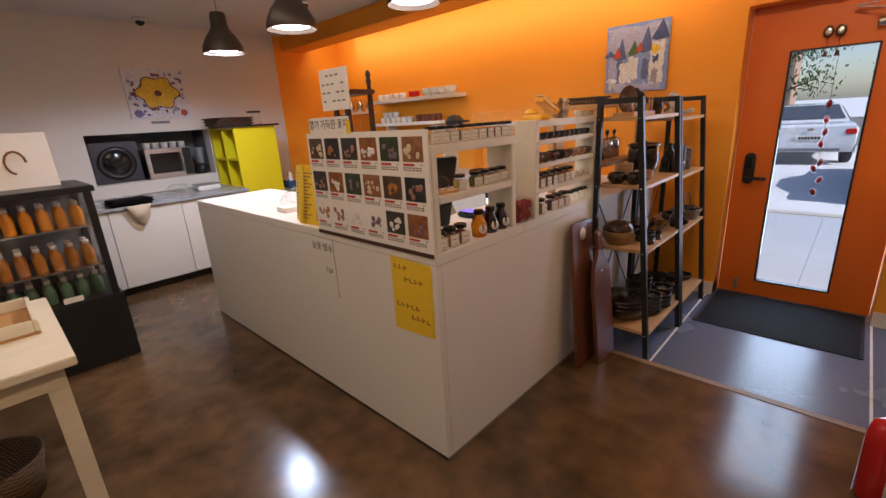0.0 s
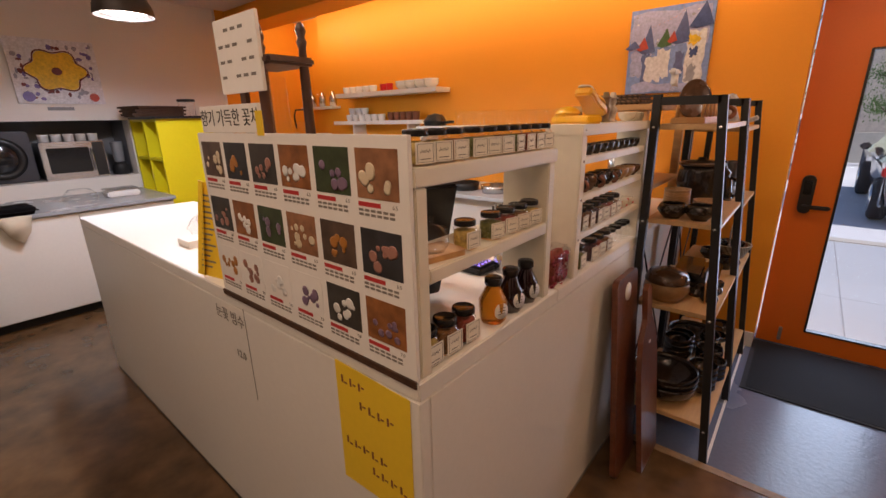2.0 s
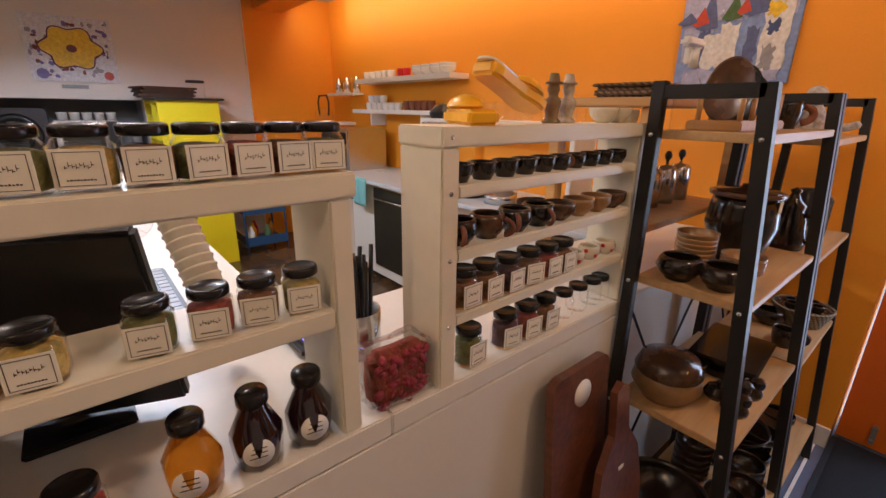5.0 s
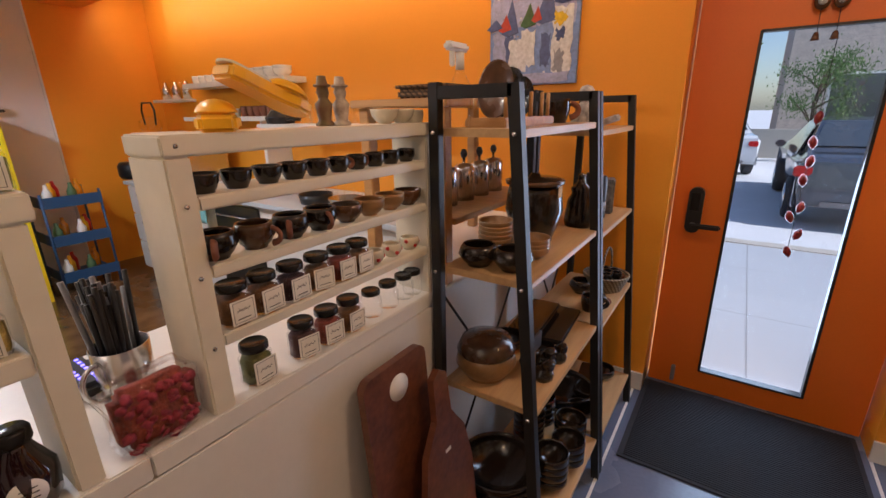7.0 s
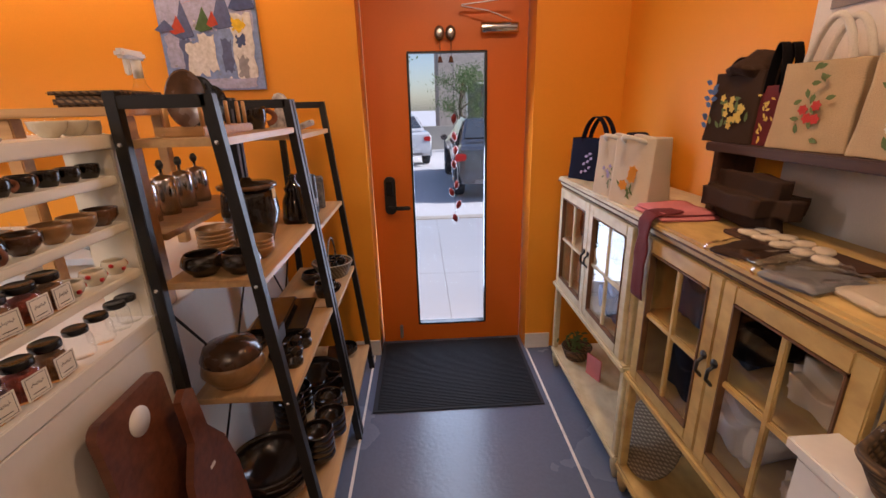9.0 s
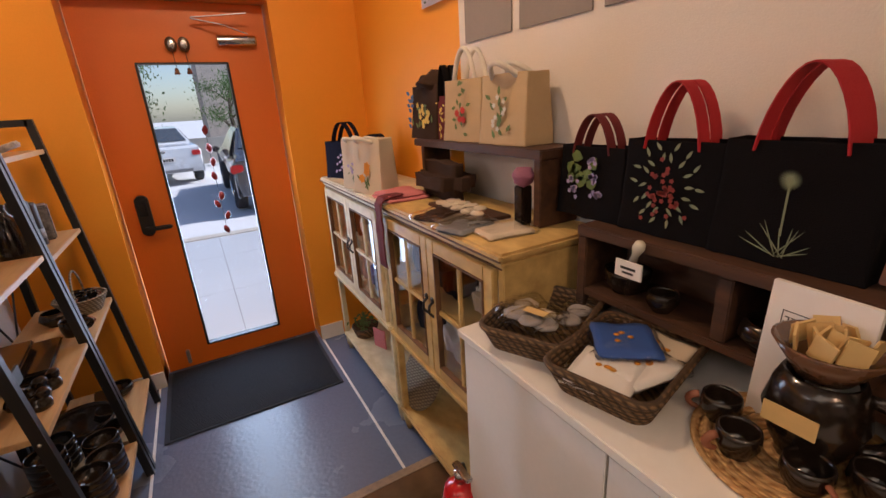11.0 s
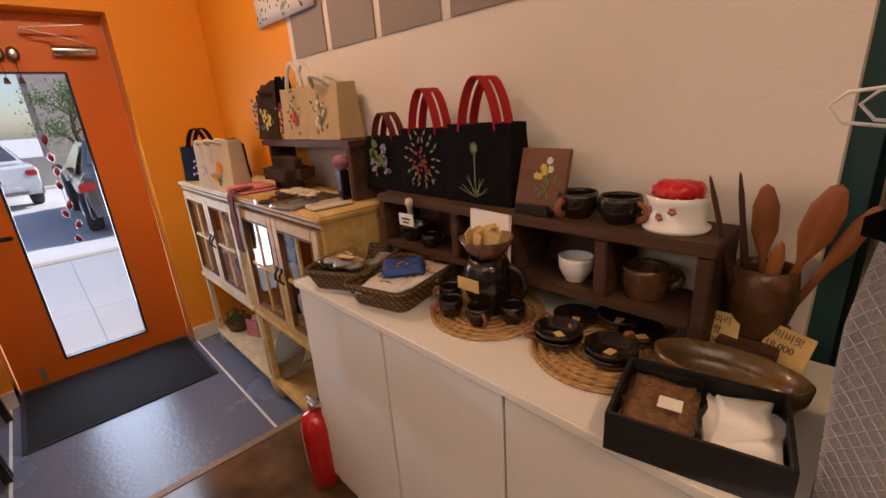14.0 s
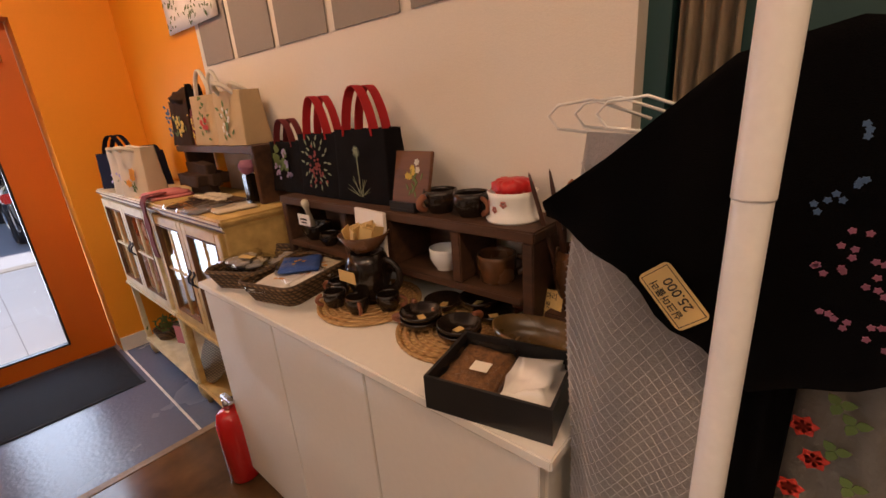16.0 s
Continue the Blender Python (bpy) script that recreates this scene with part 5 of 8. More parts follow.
knife(0.12, 0.18, 0.02, 0.07, PYEL, 0.0062, 40, "window_patch")
knife(0.13, 0.17, -0.05, 0.0, BLUE2, 0.0064, 41, "window_patch")
daubs(o, 0, 0.44, 0.47, 16, [BLUEW, LILAC, PGREY], 3, (0.008, 0.028))
o = thing("flower_painting", "oil painting of one large yellow flower on white", "painting", (-5.845, 3.83, 1.885))
o.rotation_euler = (radians(90), 0, radians(90))
part("canvas", B(-0.295, 0.295, -0.255, 0.255, -0.022, 0, bevel=0.002), BLUEW, o)
daubs(o, 0, 0.57, 0.49, 26, [PGREY, BLUEW, PMAROON, PPURPLE], 5, (0.02, 0.06))
part("flower", slab(bm_new(), [((0.17 + 0.022 * math.cos(6 * a)) * 1.08 * math.cos(a), 0.01 + (0.15 + 0.018 * math.cos(6 * a)) * math.sin(a)) for a in [i * math.tau / 60 for i in range(60)]], 0, 0.005), PYEL, o)
part("flower_rim", T([((0.178 + 0.022 * math.cos(6 * a)) * 1.08 * math.cos(a), 0.01 + (0.158 + 0.018 * math.cos(6 * a)) * math.sin(a), 0.003) for a in [i * math.tau / 60 for i in range(60)]], 0.005, closed=True), PMAROON, o)
part("flower_heart", slab(bm_new(), [(0.035 * math.cos(i * math.tau / 14), 0.005 + 0.03 * math.sin(i * math.tau / 14)) for i in range(14)], 0, 0.007), PMAROON, o)
part("berry", slab(bm_new(), [(-0.22 + 0.04 * math.cos(i * math.tau / 14), -0.2 + 0.04 * math.sin(i * math.tau / 14)) for i in range(14)], 0, 0.006), PPURPLE, o)
part("berry", slab(bm_new(), [(0.22 + 0.035 * math.cos(i * math.tau / 14), -0.2 + 0.035 * math.sin(i * math.tau / 14)) for i in range(14)], 0, 0.006), PRED, o)
single("picture_label", B(0, 0.004, -0.09, 0.09, -0.014, 0.014), GREYPLASTIC, "small grey caption plate on the wall", "label", (-5.87, 3.80, 1.59))

# ---- kitchen, west side ----
o = thing("kitchen_cabinet", "white kitchen base cabinet with flat doors", "cabinet", (-5.4, 3.4, 0))
wpart("body", B(-5.85, -5.03, 2.5, 4.25, 0.08, 0.82), WHITELAM, o)
for y0, y1 in ((2.52, 2.98), (2.985, 3.58), (3.585, 4.24)):
    wpart("door", B(-5.03, -5.01, y0, y1, 0.09, 0.81, bevel=0.002), WHITELAM, o)
# Plinth coloured black in place of the toe shadow below the doors.
wpart("plinth", B(-5.8, -5.1, 2.5, 4.25, 0, 0.079), BLACKPLASTIC, o)
WORKTOP = surface("grey_worktop", (0.34, 0.35, 0.37), 0.25, 0, 40, 3, 0.1, 0.03)
single("worktop", B(-5.86, -4.98, 2.48, 4.26, 0.821, 0.85, bevel=0.003), WORKTOP, "grey laminate kitchen worktop with dark edge", "worktop")
o = thing("front_loader", "dark front-loading dryer with round door in the niche", "appliance", (-6.2, 3.34, 0.98))
part("body", B(-0.2, 0.16, -0.22, 0.22, 0, 0.43, bevel=0.012), surface("dark_grey_enamel", (0.045, 0.045, 0.055), 0.35, 0.2, 80, 4, 0.1, 0.03), o)
part("door_ring", L([(0.17, 0), (0.175, 0.02), (0.15, 0.03), (0.12, 0.022), (0.12, 0)], seg=36, m=pose(0.16, 0, 0.21, 0, 90)), BLACKPLASTIC, o)
part("door_glass", L([(0, 0.028), (0.08, 0.024), (0.12, 0.012)], seg=36, m=pose(0.16, 0, 0.21, 0, 90)), DARKGLASS, o)
o = thing("microwave", "silver microwave oven with dark door", "microwave", (-6.12, 3.80, 0.98))
part("body", B(-0.2, 0.2, -0.21, 0.25, 0, 0.33, bevel=0.008), CHROME, o)
part("door_window", B(0.2, 0.206, -0.17, 0.13, 0.06, 0.28, bevel=0.004), DARKGLASS, o)
part("control_panel", B(0.2, 0.205, 0.16, 0.245, 0.02, 0.32, bevel=0.003), BLACKPLASTIC, o)
part("handle", T([(0.21, 0.145, 0.07), (0.235, 0.145, 0.08), (0.235, 0.145, 0.25), (0.21, 0.145, 0.26)], 0.007), CHROME, o)
for i in range(5):
    single("spice_tub", lathe(bm_new(), [(0, 0), (0.035, 0), (0.037, 0.05), (0.039, 0.052), (0.039, 0.065), (0, 0.068)]), WHITEPLASTIC, "small white lidded tub on the microwave", "tub", (-6.1, 3.66 + i * 0.09, 1.31), "tubs on the microwave")
o = thing("blender", "black countertop blender with clear jug", "blender", (-6.05, 4.18, 0.98))
part("base", L([(0, 0), (0.07, 0), (0.07, 0.08), (0.05, 0.12), (0, 0.12)], seg=16), BLACKPLASTIC, o)
part("jug", L([(0.04, 0.12), (0.055, 0.30), (0.05, 0.31), (0, 0.312)], seg=16), GREYPLASTIC, o)
single("black_bag", roughen(B(-0.16, 0.16, -0.18, 0.18, 0.0, 0.05, bevel=0.025), 0.03, 9, (0, 1)), CANVASBLACK, "crumpled black cloth bag lying on the worktop", "bag", (-5.12, 3.18, 0.85))
b = bm_new()
slab(b, [(-0.1, 0), (0.1, 0), (0.07, -0.12), (0.02, -0.19), (-0.05, -0.13)], 0, 0.008, pose(-4.965, 3.22, 0.85, 90, 0, 90))
single("hanging_cloth", roughen(b, 0.006, 14), LINEN, "pale cloth hanging over the worktop edge", "cloth")
o = thing("clear_bowl", "clear plastic bowl upside down on the worktop", "bowl", (-5.35, 3.68, 0.85))
part("bowl", L([(0.12, 0), (0.11, 0.06), (0.07, 0.10), (0, 0.105)]), FILM, o)
o = thing("kitchen_scale", "white kitchen scale with flat pan", "scale", (-5.42, 3.98, 0.85))
part("body", B(-0.10, 0.10, -0.12, 0.12, 0, 0.05, bevel=0.012), WHITEPLASTIC, o)
part("pan", B(-0.11, 0.09, -0.12, 0.12, 0.055, 0.066, bevel=0.005), CHROME, o)
o = thing("yellow_shelf", "bright yellow painted cubby shelf unit", "shelf", (-5.4, 4.5, 0))
for x0, x1 in ((-5.82, -5.795), (-5.49, -5.465), (-5.165, -5.14)):
    wpart("side_board", B(x0, x1, 4.27, 4.74, 0.0, 1.49, bevel=0.003), YELLOWPAINT, o)
wpart("back_board", B(-5.794, -5.166, 4.725, 4.74, 0, 1.49), YELLOWPAINT, o)
for z in (0.0, 0.42, 0.8, 1.13, 1.465):
    wpart("shelf_board", B(-5.794, -5.166, 4.272, 4.724, z, z + 0.024, bevel=0.003), YELLOWPAINT, o)
single("dark_tray", B(-0.34, 0.36, -0.25, 0.28, 0, 0.02, bevel=0.006), BLACKPLASTIC, "flat dark tray on the yellow shelf", "tray", (-5.45, 4.5, 1.49))
for i in range(3):
    single("wooden_tray", box(B(-0.15, 0.15, -0.2, 0.2, 0, 0.012, bevel=0.003), -0.17, 0.17, -0.22, 0.22, 0.012, 0.03, bevel=0.006), DARKWOOD, "dark wooden serving tray in a stack", "tray", (-5.55, 4.40, 1.51 + 0.031 * i), "stacked trays", turn=6 * i)
o = thing("storage_jar", "clear storage jar with dark lid", "jar", (-5.35, 4.62, 1.51))
part("glass", L([(0, 0), (0.07, 0), (0.07, 0.13)]), GLASS, o)
part("lid", L([(0, 0.13), (0.075, 0.13), (0.075, 0.15), (0, 0.15)]), BLACKPLASTIC, o)
for i in range(6):
    single("packet", roughen(B(-0.05, 0.05, -0.03, 0.03, 0, 0.12 + 0.03 * (i % 3), bevel=0.008), 0.004, 30), (CARD, GREYPLASTIC, PAPER, REDGLAZE, BLUEPLASTIC, CARD)[i], "small packet stored in the yellow shelf", "packet", (-5.72 + 0.10 * i, 4.42, (0.825, 0.825, 1.155)[i % 3]), "packets in the yellow shelf")
# display fridge
o = thing("display_fridge", "black glass-fronted drinks display fridge", "fridge", (-3.98, 2.4, 0))
wpart("base", B(-4.35, -3.66, 2.0, 2.76, 0, 0.46, bevel=0.006), BLACKPLASTIC, o)
for x, y in ((-3.69, 2.72), (-4.32, 2.72), (-3.69, 2.02), (-4.32, 2.02)):
    wpart("post", B(x - 0.02, x + 0.02, y - 0.02, y + 0.02, 0.461, 1.14, bevel=0.003), BLACKPLASTIC, o)
wpart("top", B(-4.35, -3.66, 2.0, 2.76, 1.141, 1.18, bevel=0.005), BLACKPLASTIC, o)
wpart("back", B(-4.35, -4.33, 2.05, 2.70, 0.461, 1.14), GREYPLASTIC, o)
wpart("pane", B(-3.685, -3.679, 2.041, 2.70, 0.461, 1.14), GLASS, o)
wpart("pane", B(-4.3, -3.71, 2.735, 2.741, 0.461, 1.14), GLASS, o)
for z in (0.66, 0.92):
    wpart("shelf_board", B(-4.32, -3.72, 2.045, 2.715, z, z + 0.012), CHROME, o)
JUICE, WATERB, TEAL2 = surface("orange_juice", (0.72, 0.27, 0.01), 0.15, 0, 20, 9, 0.2, 0, coat=0.8, spread=0.1), surface("amber_drink", (0.42, 0.16, 0.02), 0.12, 0, 20, 9, 0.2, 0, coat=0.8, spread=0.2), surface("green_drink", (0.08, 0.16, 0.09), 0.12, 0, 20, 9, 0.2, 0, coat=0.8, spread=0.3)
BOT = []
for mt, nm in ((JUICE, "small bottle of orange juice with white cap"), (WATERB, "small bottle of amber drink with white cap"), (TEAL2, "small green drink bottle with white cap")):
    q = thing("drink_bottle", nm, "bottle", (0, 0, -5), "bottles in the fridge")
    part("body", L([(0, 0), (0.028, 0), (0.031, 0.005), (0.031, 0.09), (0.014, 0.125), (0.014, 0.135)]), mt, q)
    part("cap", L([(0, 0.155), (0.016, 0.155), (0.017, 0.152), (0.017, 0.132), (0, 0.132)]), WHITEPLASTIC, q)
    BOT.append(q)
for z, k in ((0.932, 0), (0.672, 1), (0.46, 2)):
    for i in range(8):
        for x in (-3.80, -3.92):
            put(BOT[k], x, 2.08 + i * 0.082, z, 30 * i)
single("fridge_tag", B(0, 0.003, -0.05, 0.05, 0, 0.035), PAPER, "white price tag on the fridge", "tag", (-3.676, 2.5, 0.47))
o = thing("drawing_board", "white paper with a small brown drawing leaning on the wall", "drawing", (-4.0, 2.44, 1.18))
q = part("sheet", B(-0.003, 0.003, -0.34, 0.2, 0, 0.34), PAPER, o)
q.matrix_basis = pose(0, 0, 0, 0, -8, 0)
part("drawing", T([(0.005, 0.02 + 0.05 * math.cos(a * 0.5), 0.16 + 0.07 * math.sin(a * 0.5)) for a in range(10)], 0.007, seg=6), POTRUST, q)
# side table with a tray, chair below
o = thing("side_table", "pale painted wooden side table with square legs", "table", (-2.55, 1.95, 0))
wpart("tabletop", B(-3.0, -2.1, 1.5, 2.36, 0.69, 0.725, bevel=0.004), CREAMPAINT, o)
wpart("apron", B(-2.95, -2.14, 1.55, 2.32, 0.61, 0.689), CREAMPAINT, o)
for x, y in ((-2.17, 2.29), (-2.93, 2.29), (-2.17, 1.57), (-2.93, 1.57)):
    wpart("leg", B(x - 0.03, x + 0.03, y - 0.03, y + 0.03, 0, 0.609, bevel=0.003), CREAMPAINT, o)
o = thing("wooden_tray", "shallow light wooden tray on the side table", "tray", (-2.66, 2.0, 0.725))
part("base", B(-0.2, 0.2, -0.3, 0.3, 0, 0.01), HONEYWOOD, o)
for a in ((-0.2, 0.2, 0.285, 0.3), (-0.2, 0.2, -0.3, -0.285), (0.185, 0.2, -0.284, 0.284), (-0.2, -0.185, -0.284, 0.284)):
    part("rim", B(*a, 0.0105, 0.06, bevel=0.003), CREAMPAINT, o)
o = thing("floor_basket", "brown wicker basket on the floor below the table", "basket", (-2.6, 2.0, 0))
part("body", L([(0, 0), (0.15, 0), (0.19, 0.2), (0.18, 0.2), (0.14, 0.01), (0, 0.01)]), BASKET, o)
part("handle", T([(0.18 * math.cos(a * math.pi / 12), 0, 0.19 + 0.12 * math.sin(a * math.pi / 12)) for a in range(13)], 0.012), BASKET, o)

# ---- kitchen, back wall ----
o = thing("drawer_unit", "white drawer cabinet with cup pulls along the back wall", "cabinet", (-4.7, 5.8, 0))
wpart("body", B(-5.25, -4.3, 5.5, 6.1, 0.06, 0.86), WHITELAM, o)
for k in range(3):
    for x0 in (-5.24, -4.76):
        d = wpart("drawer", B(x0, x0 + 0.45, 5.48, 5.499, 0.08 + k * 0.26, 0.325 + k * 0.26, bevel=0.003), WHITELAM, o)
        wpart("handle", lathe(bm_new(), [(0, 0), (0.03, 0), (0.03, 0.02), (0, 0.024)], 12, m=pose(x0 + 0.22, 5.48, 0.27 + k * 0.26, 90)), GREYPLASTIC, d)
o = thing("sink_counter", "white kitchen counter with steel sink and blue cloths", "counter", (-3.4, 5.6, 0))
wpart("body", B(-4.29, -1.85, 5.55, 6.1, 0.06, 0.86), WHITELAM, o)
single("worktop", B(-5.27, -1.84, 5.46, 6.11, 0.861, 0.89, bevel=0.003), surface("pale_blue_worktop", (0.55, 0.60, 0.64), 0.3, 0, 40, 3, 0.06, 0.03), "pale worktop along the back wall", "worktop")
wpart("oven", B(-3.9, -3.35, 5.53, 5.549, 0.15, 0.82, bevel=0.004), BLACKPLASTIC, o, "black oven front")
wpart("oven_handle", T([(-3.85, 5.51, 0.74), (-3.4, 5.51, 0.74)], 0.01), CHROME, o)
for x in (-4.2, -4.08, -3.98):
    b = roughen(B(x, x + 0.10, 5.445, 5.455, 0.70 - 0.03 * (x > -4.1), 0.9, bevel=0.003), 0.006, 18)
    single("dish_cloth", b, surface("turquoise_cloth", (0.22, 0.52, 0.52), 0.9, 0, 300, 10, 0.12, 0.5), "turquoise dish cloth hanging on the worktop edge", "cloth", group="cloths on the worktop")
o = thing("espresso_machine", "steel espresso machine on the back counter", "coffee machine", (-4.6, 5.78, 0.89))
part("body", B(-0.2, 0.2, -0.2, 0.22, 0.0, 0.38, bevel=0.015), CHROME, o)
part("drip_tray", B(-0.18, 0.18, -0.32, -0.201, 0.0, 0.06, bevel=0.006), CHROME, o)
part("group_head", B(-0.12, 0.12, -0.3, -0.201, 0.24, 0.34, bevel=0.012), BLACKPLASTIC, o)
o = thing("kettle_stand", "black rice cooker with glass kettle above", "kettle", (-5.38, 5.62, 0.89))
part("body", L([(0, 0), (0.11, 0), (0.13, 0.03), (0.13, 0.12), (0.11, 0.15), (0, 0.155)]), BLACKPLASTIC, o)
o = thing("glass_kettle", "glass kettle with bamboo-wrapped arched handle", "kettle", (-5.40, 5.85, 1.30))
part("body", L([(0, 0), (0.07, 0), (0.10, 0.05), (0.09, 0.11), (0.04, 0.14), (0, 0.15)]), GLASS, o)
part("handle", T([(-0.11, 0, 0.07), (-0.13, 0, 0.2), (-0.09, 0, 0.27), (0.09, 0, 0.27), (0.13, 0, 0.2), (0.11, 0, 0.07)], 0.009), BLACKPLASTIC, o)
single("kettle_shelf", B(-5.55, -5.2, 5.72, 6.2, 1.27, 1.30, bevel=0.003), WHITELAM, "small white wall shelf", "shelf")
# wall shelves
o = thing("wall_shelf", "white floating wall shelf with cups and bowls", "shelf", (-4.1, 6.02, 1.7))
wpart("board", B(-4.82, -3.40, 5.92, 6.119, 1.672, 1.712, bevel=0.003), WHITELAM, o)
o = thing("wall_shelf", "white lower wall shelf with stacked cups", "shelf", (-4.2, 6.02, 1.43))
wpart("board", B(-4.86, -3.55, 5.90, 6.119, 1.40, 1.435, bevel=0.003), WHITELAM, o)
for x in (-4.6, -3.8):
    wpart("bracket", B(x, x + 0.02, 5.95, 6.118, 1.29, 1.399), WHITELAM, o)
single("corner_shelf", B(-5.6, -5.0, 6.0, 6.2, 1.575, 1.60, bevel=0.003), WHITELAM, "small white corner shelf with glasses", "shelf")
RED = cup("red_cup", "small red glass cup on the wall shelf", "cup", 0.035, 0.07, REDGLAZE, None, 0.98, 0.75, 1.0, "cups on the wall shelf")
WB = cup("white_bowl", "white porcelain bowl with blue pattern", "bowl", 0.065, 0.055, PORCELAIN, None, 1.0, 0.45, 1.08, "bowls on the wall shelf")
WC = cup("white_cup", "plain white porcelain cup on the shelf", "cup", 0.04, 0.065, PORCELAIN, None, 1.0, 0.8, 1.0, "cups on the wall shelf")
BC = cup("brown_cup", "brown pottery cup on the shelf", "cup", 0.035, 0.08, POTRUST, None, 1.0, 0.8, 1.0, "cups on the wall shelf")
for x in (-4.17, -4.08):
    put(RED, x, 6.02, 1.712)
for i in range(4):
    put(WB, -3.90 + i * 0.12, 6.02, 1.712)
    put(WB, -3.90 + i * 0.12, 6.02, 1.735)
for i in range(5):
    put(WC, -4.74 + i * 0.105, 6.02, 1.712)
for i in range(6):
    put(WC, -4.72 + i * 0.10, 6.02, 1.435)
for i in range(3):
    put(WC, -4.67 + i * 0.10, 6.02, 1.50)
for i in range(5):
    put(BC, -4.08 + i * 0.085, 6.02, 1.435)
for i in range(5):
    single("shaker", lathe(bm_new(), [(0, 0), (0.04, 0), (0.045, 0.1), (0.02, 0.13), (0.015, 0.16), (0, 0.165)]), (CHROME, FILM)[i % 2], "steel or clear shaker on the corner shelf", "shaker", (-5.5 + 0.1 * i, 6.1, 1.60), "shakers on the shelf")
# glasses on a rack shelf in front of the wall
o = thing("glass_rack", "white rack shelf crowded with clear glasses", "shelf", (-3.0, 5.7, 0.89))
wpart("board", B(-3.4, -2.1, 5.65, 5.9, 1.36, 1.385, bevel=0.003), WHITELAM, o)
for x in (-3.38, -2.14):
    wpart("leg", B(x, x + 0.03, 5.67, 5.88, 0.891, 1.359, bevel=0.003), WHITELAM, o)
TG = thing("tumbler", "clear glass tumbler on the rack", "glass", (0, 0, -5), "tumblers on the rack")
part("glass", L([(0, 0.004), (0.03, 0.002), (0.037, 0.11)]), GLASS, TG)
for i in range(9):
    put(TG, -3.0 + i * 0.10, 5.74, 1.385)
    put(TG, -3.0 + i * 0.10, 5.83, 1.385)
for i in range(6):
    put(TG, -3.3 + i * 0.16, 5.75, 0.89)
single("kitchen_gadget", roughen(lathe(lathe(bm_new(), [(0, 0), (0.09, 0), (0.1, 0.04), (0.06, 0.09), (0, 0.1)], 16), [(0, 0.0), (0.05, 0.0), (0.05, 0.02), (0, 0.02)], 16, at=(0.14, 0, 0.02)), 0.004, 20), BLACKPLASTIC, "black plastic mixing gadget on the rack", "gadget", (-3.28, 5.76, 1.385))
for i in range(4):
    single("steel_pan", lathe(bm_new(), [(0, 0), (0.1, 0), (0.11, 0.06), (0.105, 0.06), (0.095, 0.008), (0, 0.008)]), (BLACKPLASTIC, CHROME)[i % 2], "round pan on the back counter", "pan", (-2.9 + 0.28 * i, 5.68, 0.89), "pans on the back counter")
# utility trolley
o = thing("utility_trolley", "blue three-tier trolley full of bottles", "trolley", (-5.4, 5.05, 0))
for z in (0.1, 0.42, 0.74):
    wpart("tray", box(B(-5.62, -5.22, 4.86, 5.26, z, z + 0.015), -5.62, -5.22, 4.85, 4.86, z, z + 0.09), BLUEPLASTIC, o)
    wpart("tray_side", B(-5.22, -5.21, 4.86, 5.26, z, z + 0.09), BLUEPLASTIC, o)
for x, y in ((-5.63, 4.85), (-5.22, 4.85), (-5.63, 5.25), (-5.22, 5.25)):
    wpart("post", T([(x, y, 0.0), (x, y, 0.86)], 0.01), BLUEPLASTIC, o)
for z in (0.115, 0.435, 0.755):
    for i in range(6):
        single("condiment_bottle", lathe(bm_new(), [(0, 0), (0.032, 0), (0.034, 0.1), (0.015, 0.14), (0.013, 0.17), (0, 0.172)], 14), (JUICE, WHITEPLASTIC, YELLOWPLASTIC, REDGLAZE, PGREEN, FILM)[(i + int(z * 10)) % 6], "small condiment bottle on the trolley", "bottle", (-5.30 - 0.12 * (i % 3), 4.92 + 0.11 * (i // 1) * 0.5, z), "bottles on the trolley")
# staff desk side: monitor, keyboard, printer, paper cup stack
o = thing("monitor", "black till monitor seen from behind", "monitor", (-1.62, 3.60, CT))
q = part("screen", B(-0.014, 0.014, -0.17, 0.16, 0.02, 0.36, bevel=0.006), BLACKPLASTIC, o)
q.matrix_basis = pose(0, 0, 0, 0, 18, -20)
part("stand", box(B(-0.07, 0.07, -0.07, 0.07, 0, 0.012, bevel=0.003), -0.1, -0.07, -0.02, 0.02, 0.0, 0.16, bevel=0.004), BLACKPLASTIC, o)
o = thing("cup_stack", "leaning stack of cream paper cups", "cup stack", (-1.62, 3.84, CT + 0.04))
for i in range(11):
    part("cup", L([(0.026, 0), (0.034, 0.09), (0.0365, 0.092), (0.035, 0.096)], at=(0, 0, i * 0.02), m=pose(0, 0, 0, 0, -32, 15)), POTCREAM, o)
o = thing("keyboard", "black keyboard on the counter", "keyboard", (-2.1, 3.75, CT))
part("base", B(-0.2, 0.2, -0.07, 0.07, 0, 0.018, bevel=0.004), BLACKPLASTIC, o)
for i in range(12):
    for k in range(4):
        part("key", B(-0.185 + i * 0.031, -0.159 + i * 0.031, -0.058 + k * 0.03, -0.033 + k * 0.03, 0.018, 0.024), GREYPLASTIC, o)
o = thing("charging_mat", "black pad with rows of blue lights", "gadget", (-1.62, 4.0, CT))
part("pad", B(-0.07, 0.07, -0.05, 0.05, 0, 0.03, bevel=0.01), BLACKPLASTIC, o)
LED = glow("blue_led", (0.25, 0.2, 1.0), 3)
b = bm_new()
for i in range(7):
    for k in range(4):
        box(b, -0.055 + i * 0.017, -0.049 + i * 0.017, -0.035 + k * 0.02, -0.029 + k * 0.02, 0.0302, 0.032)
part("led", b, LED, o)["kind"] = "stuff"
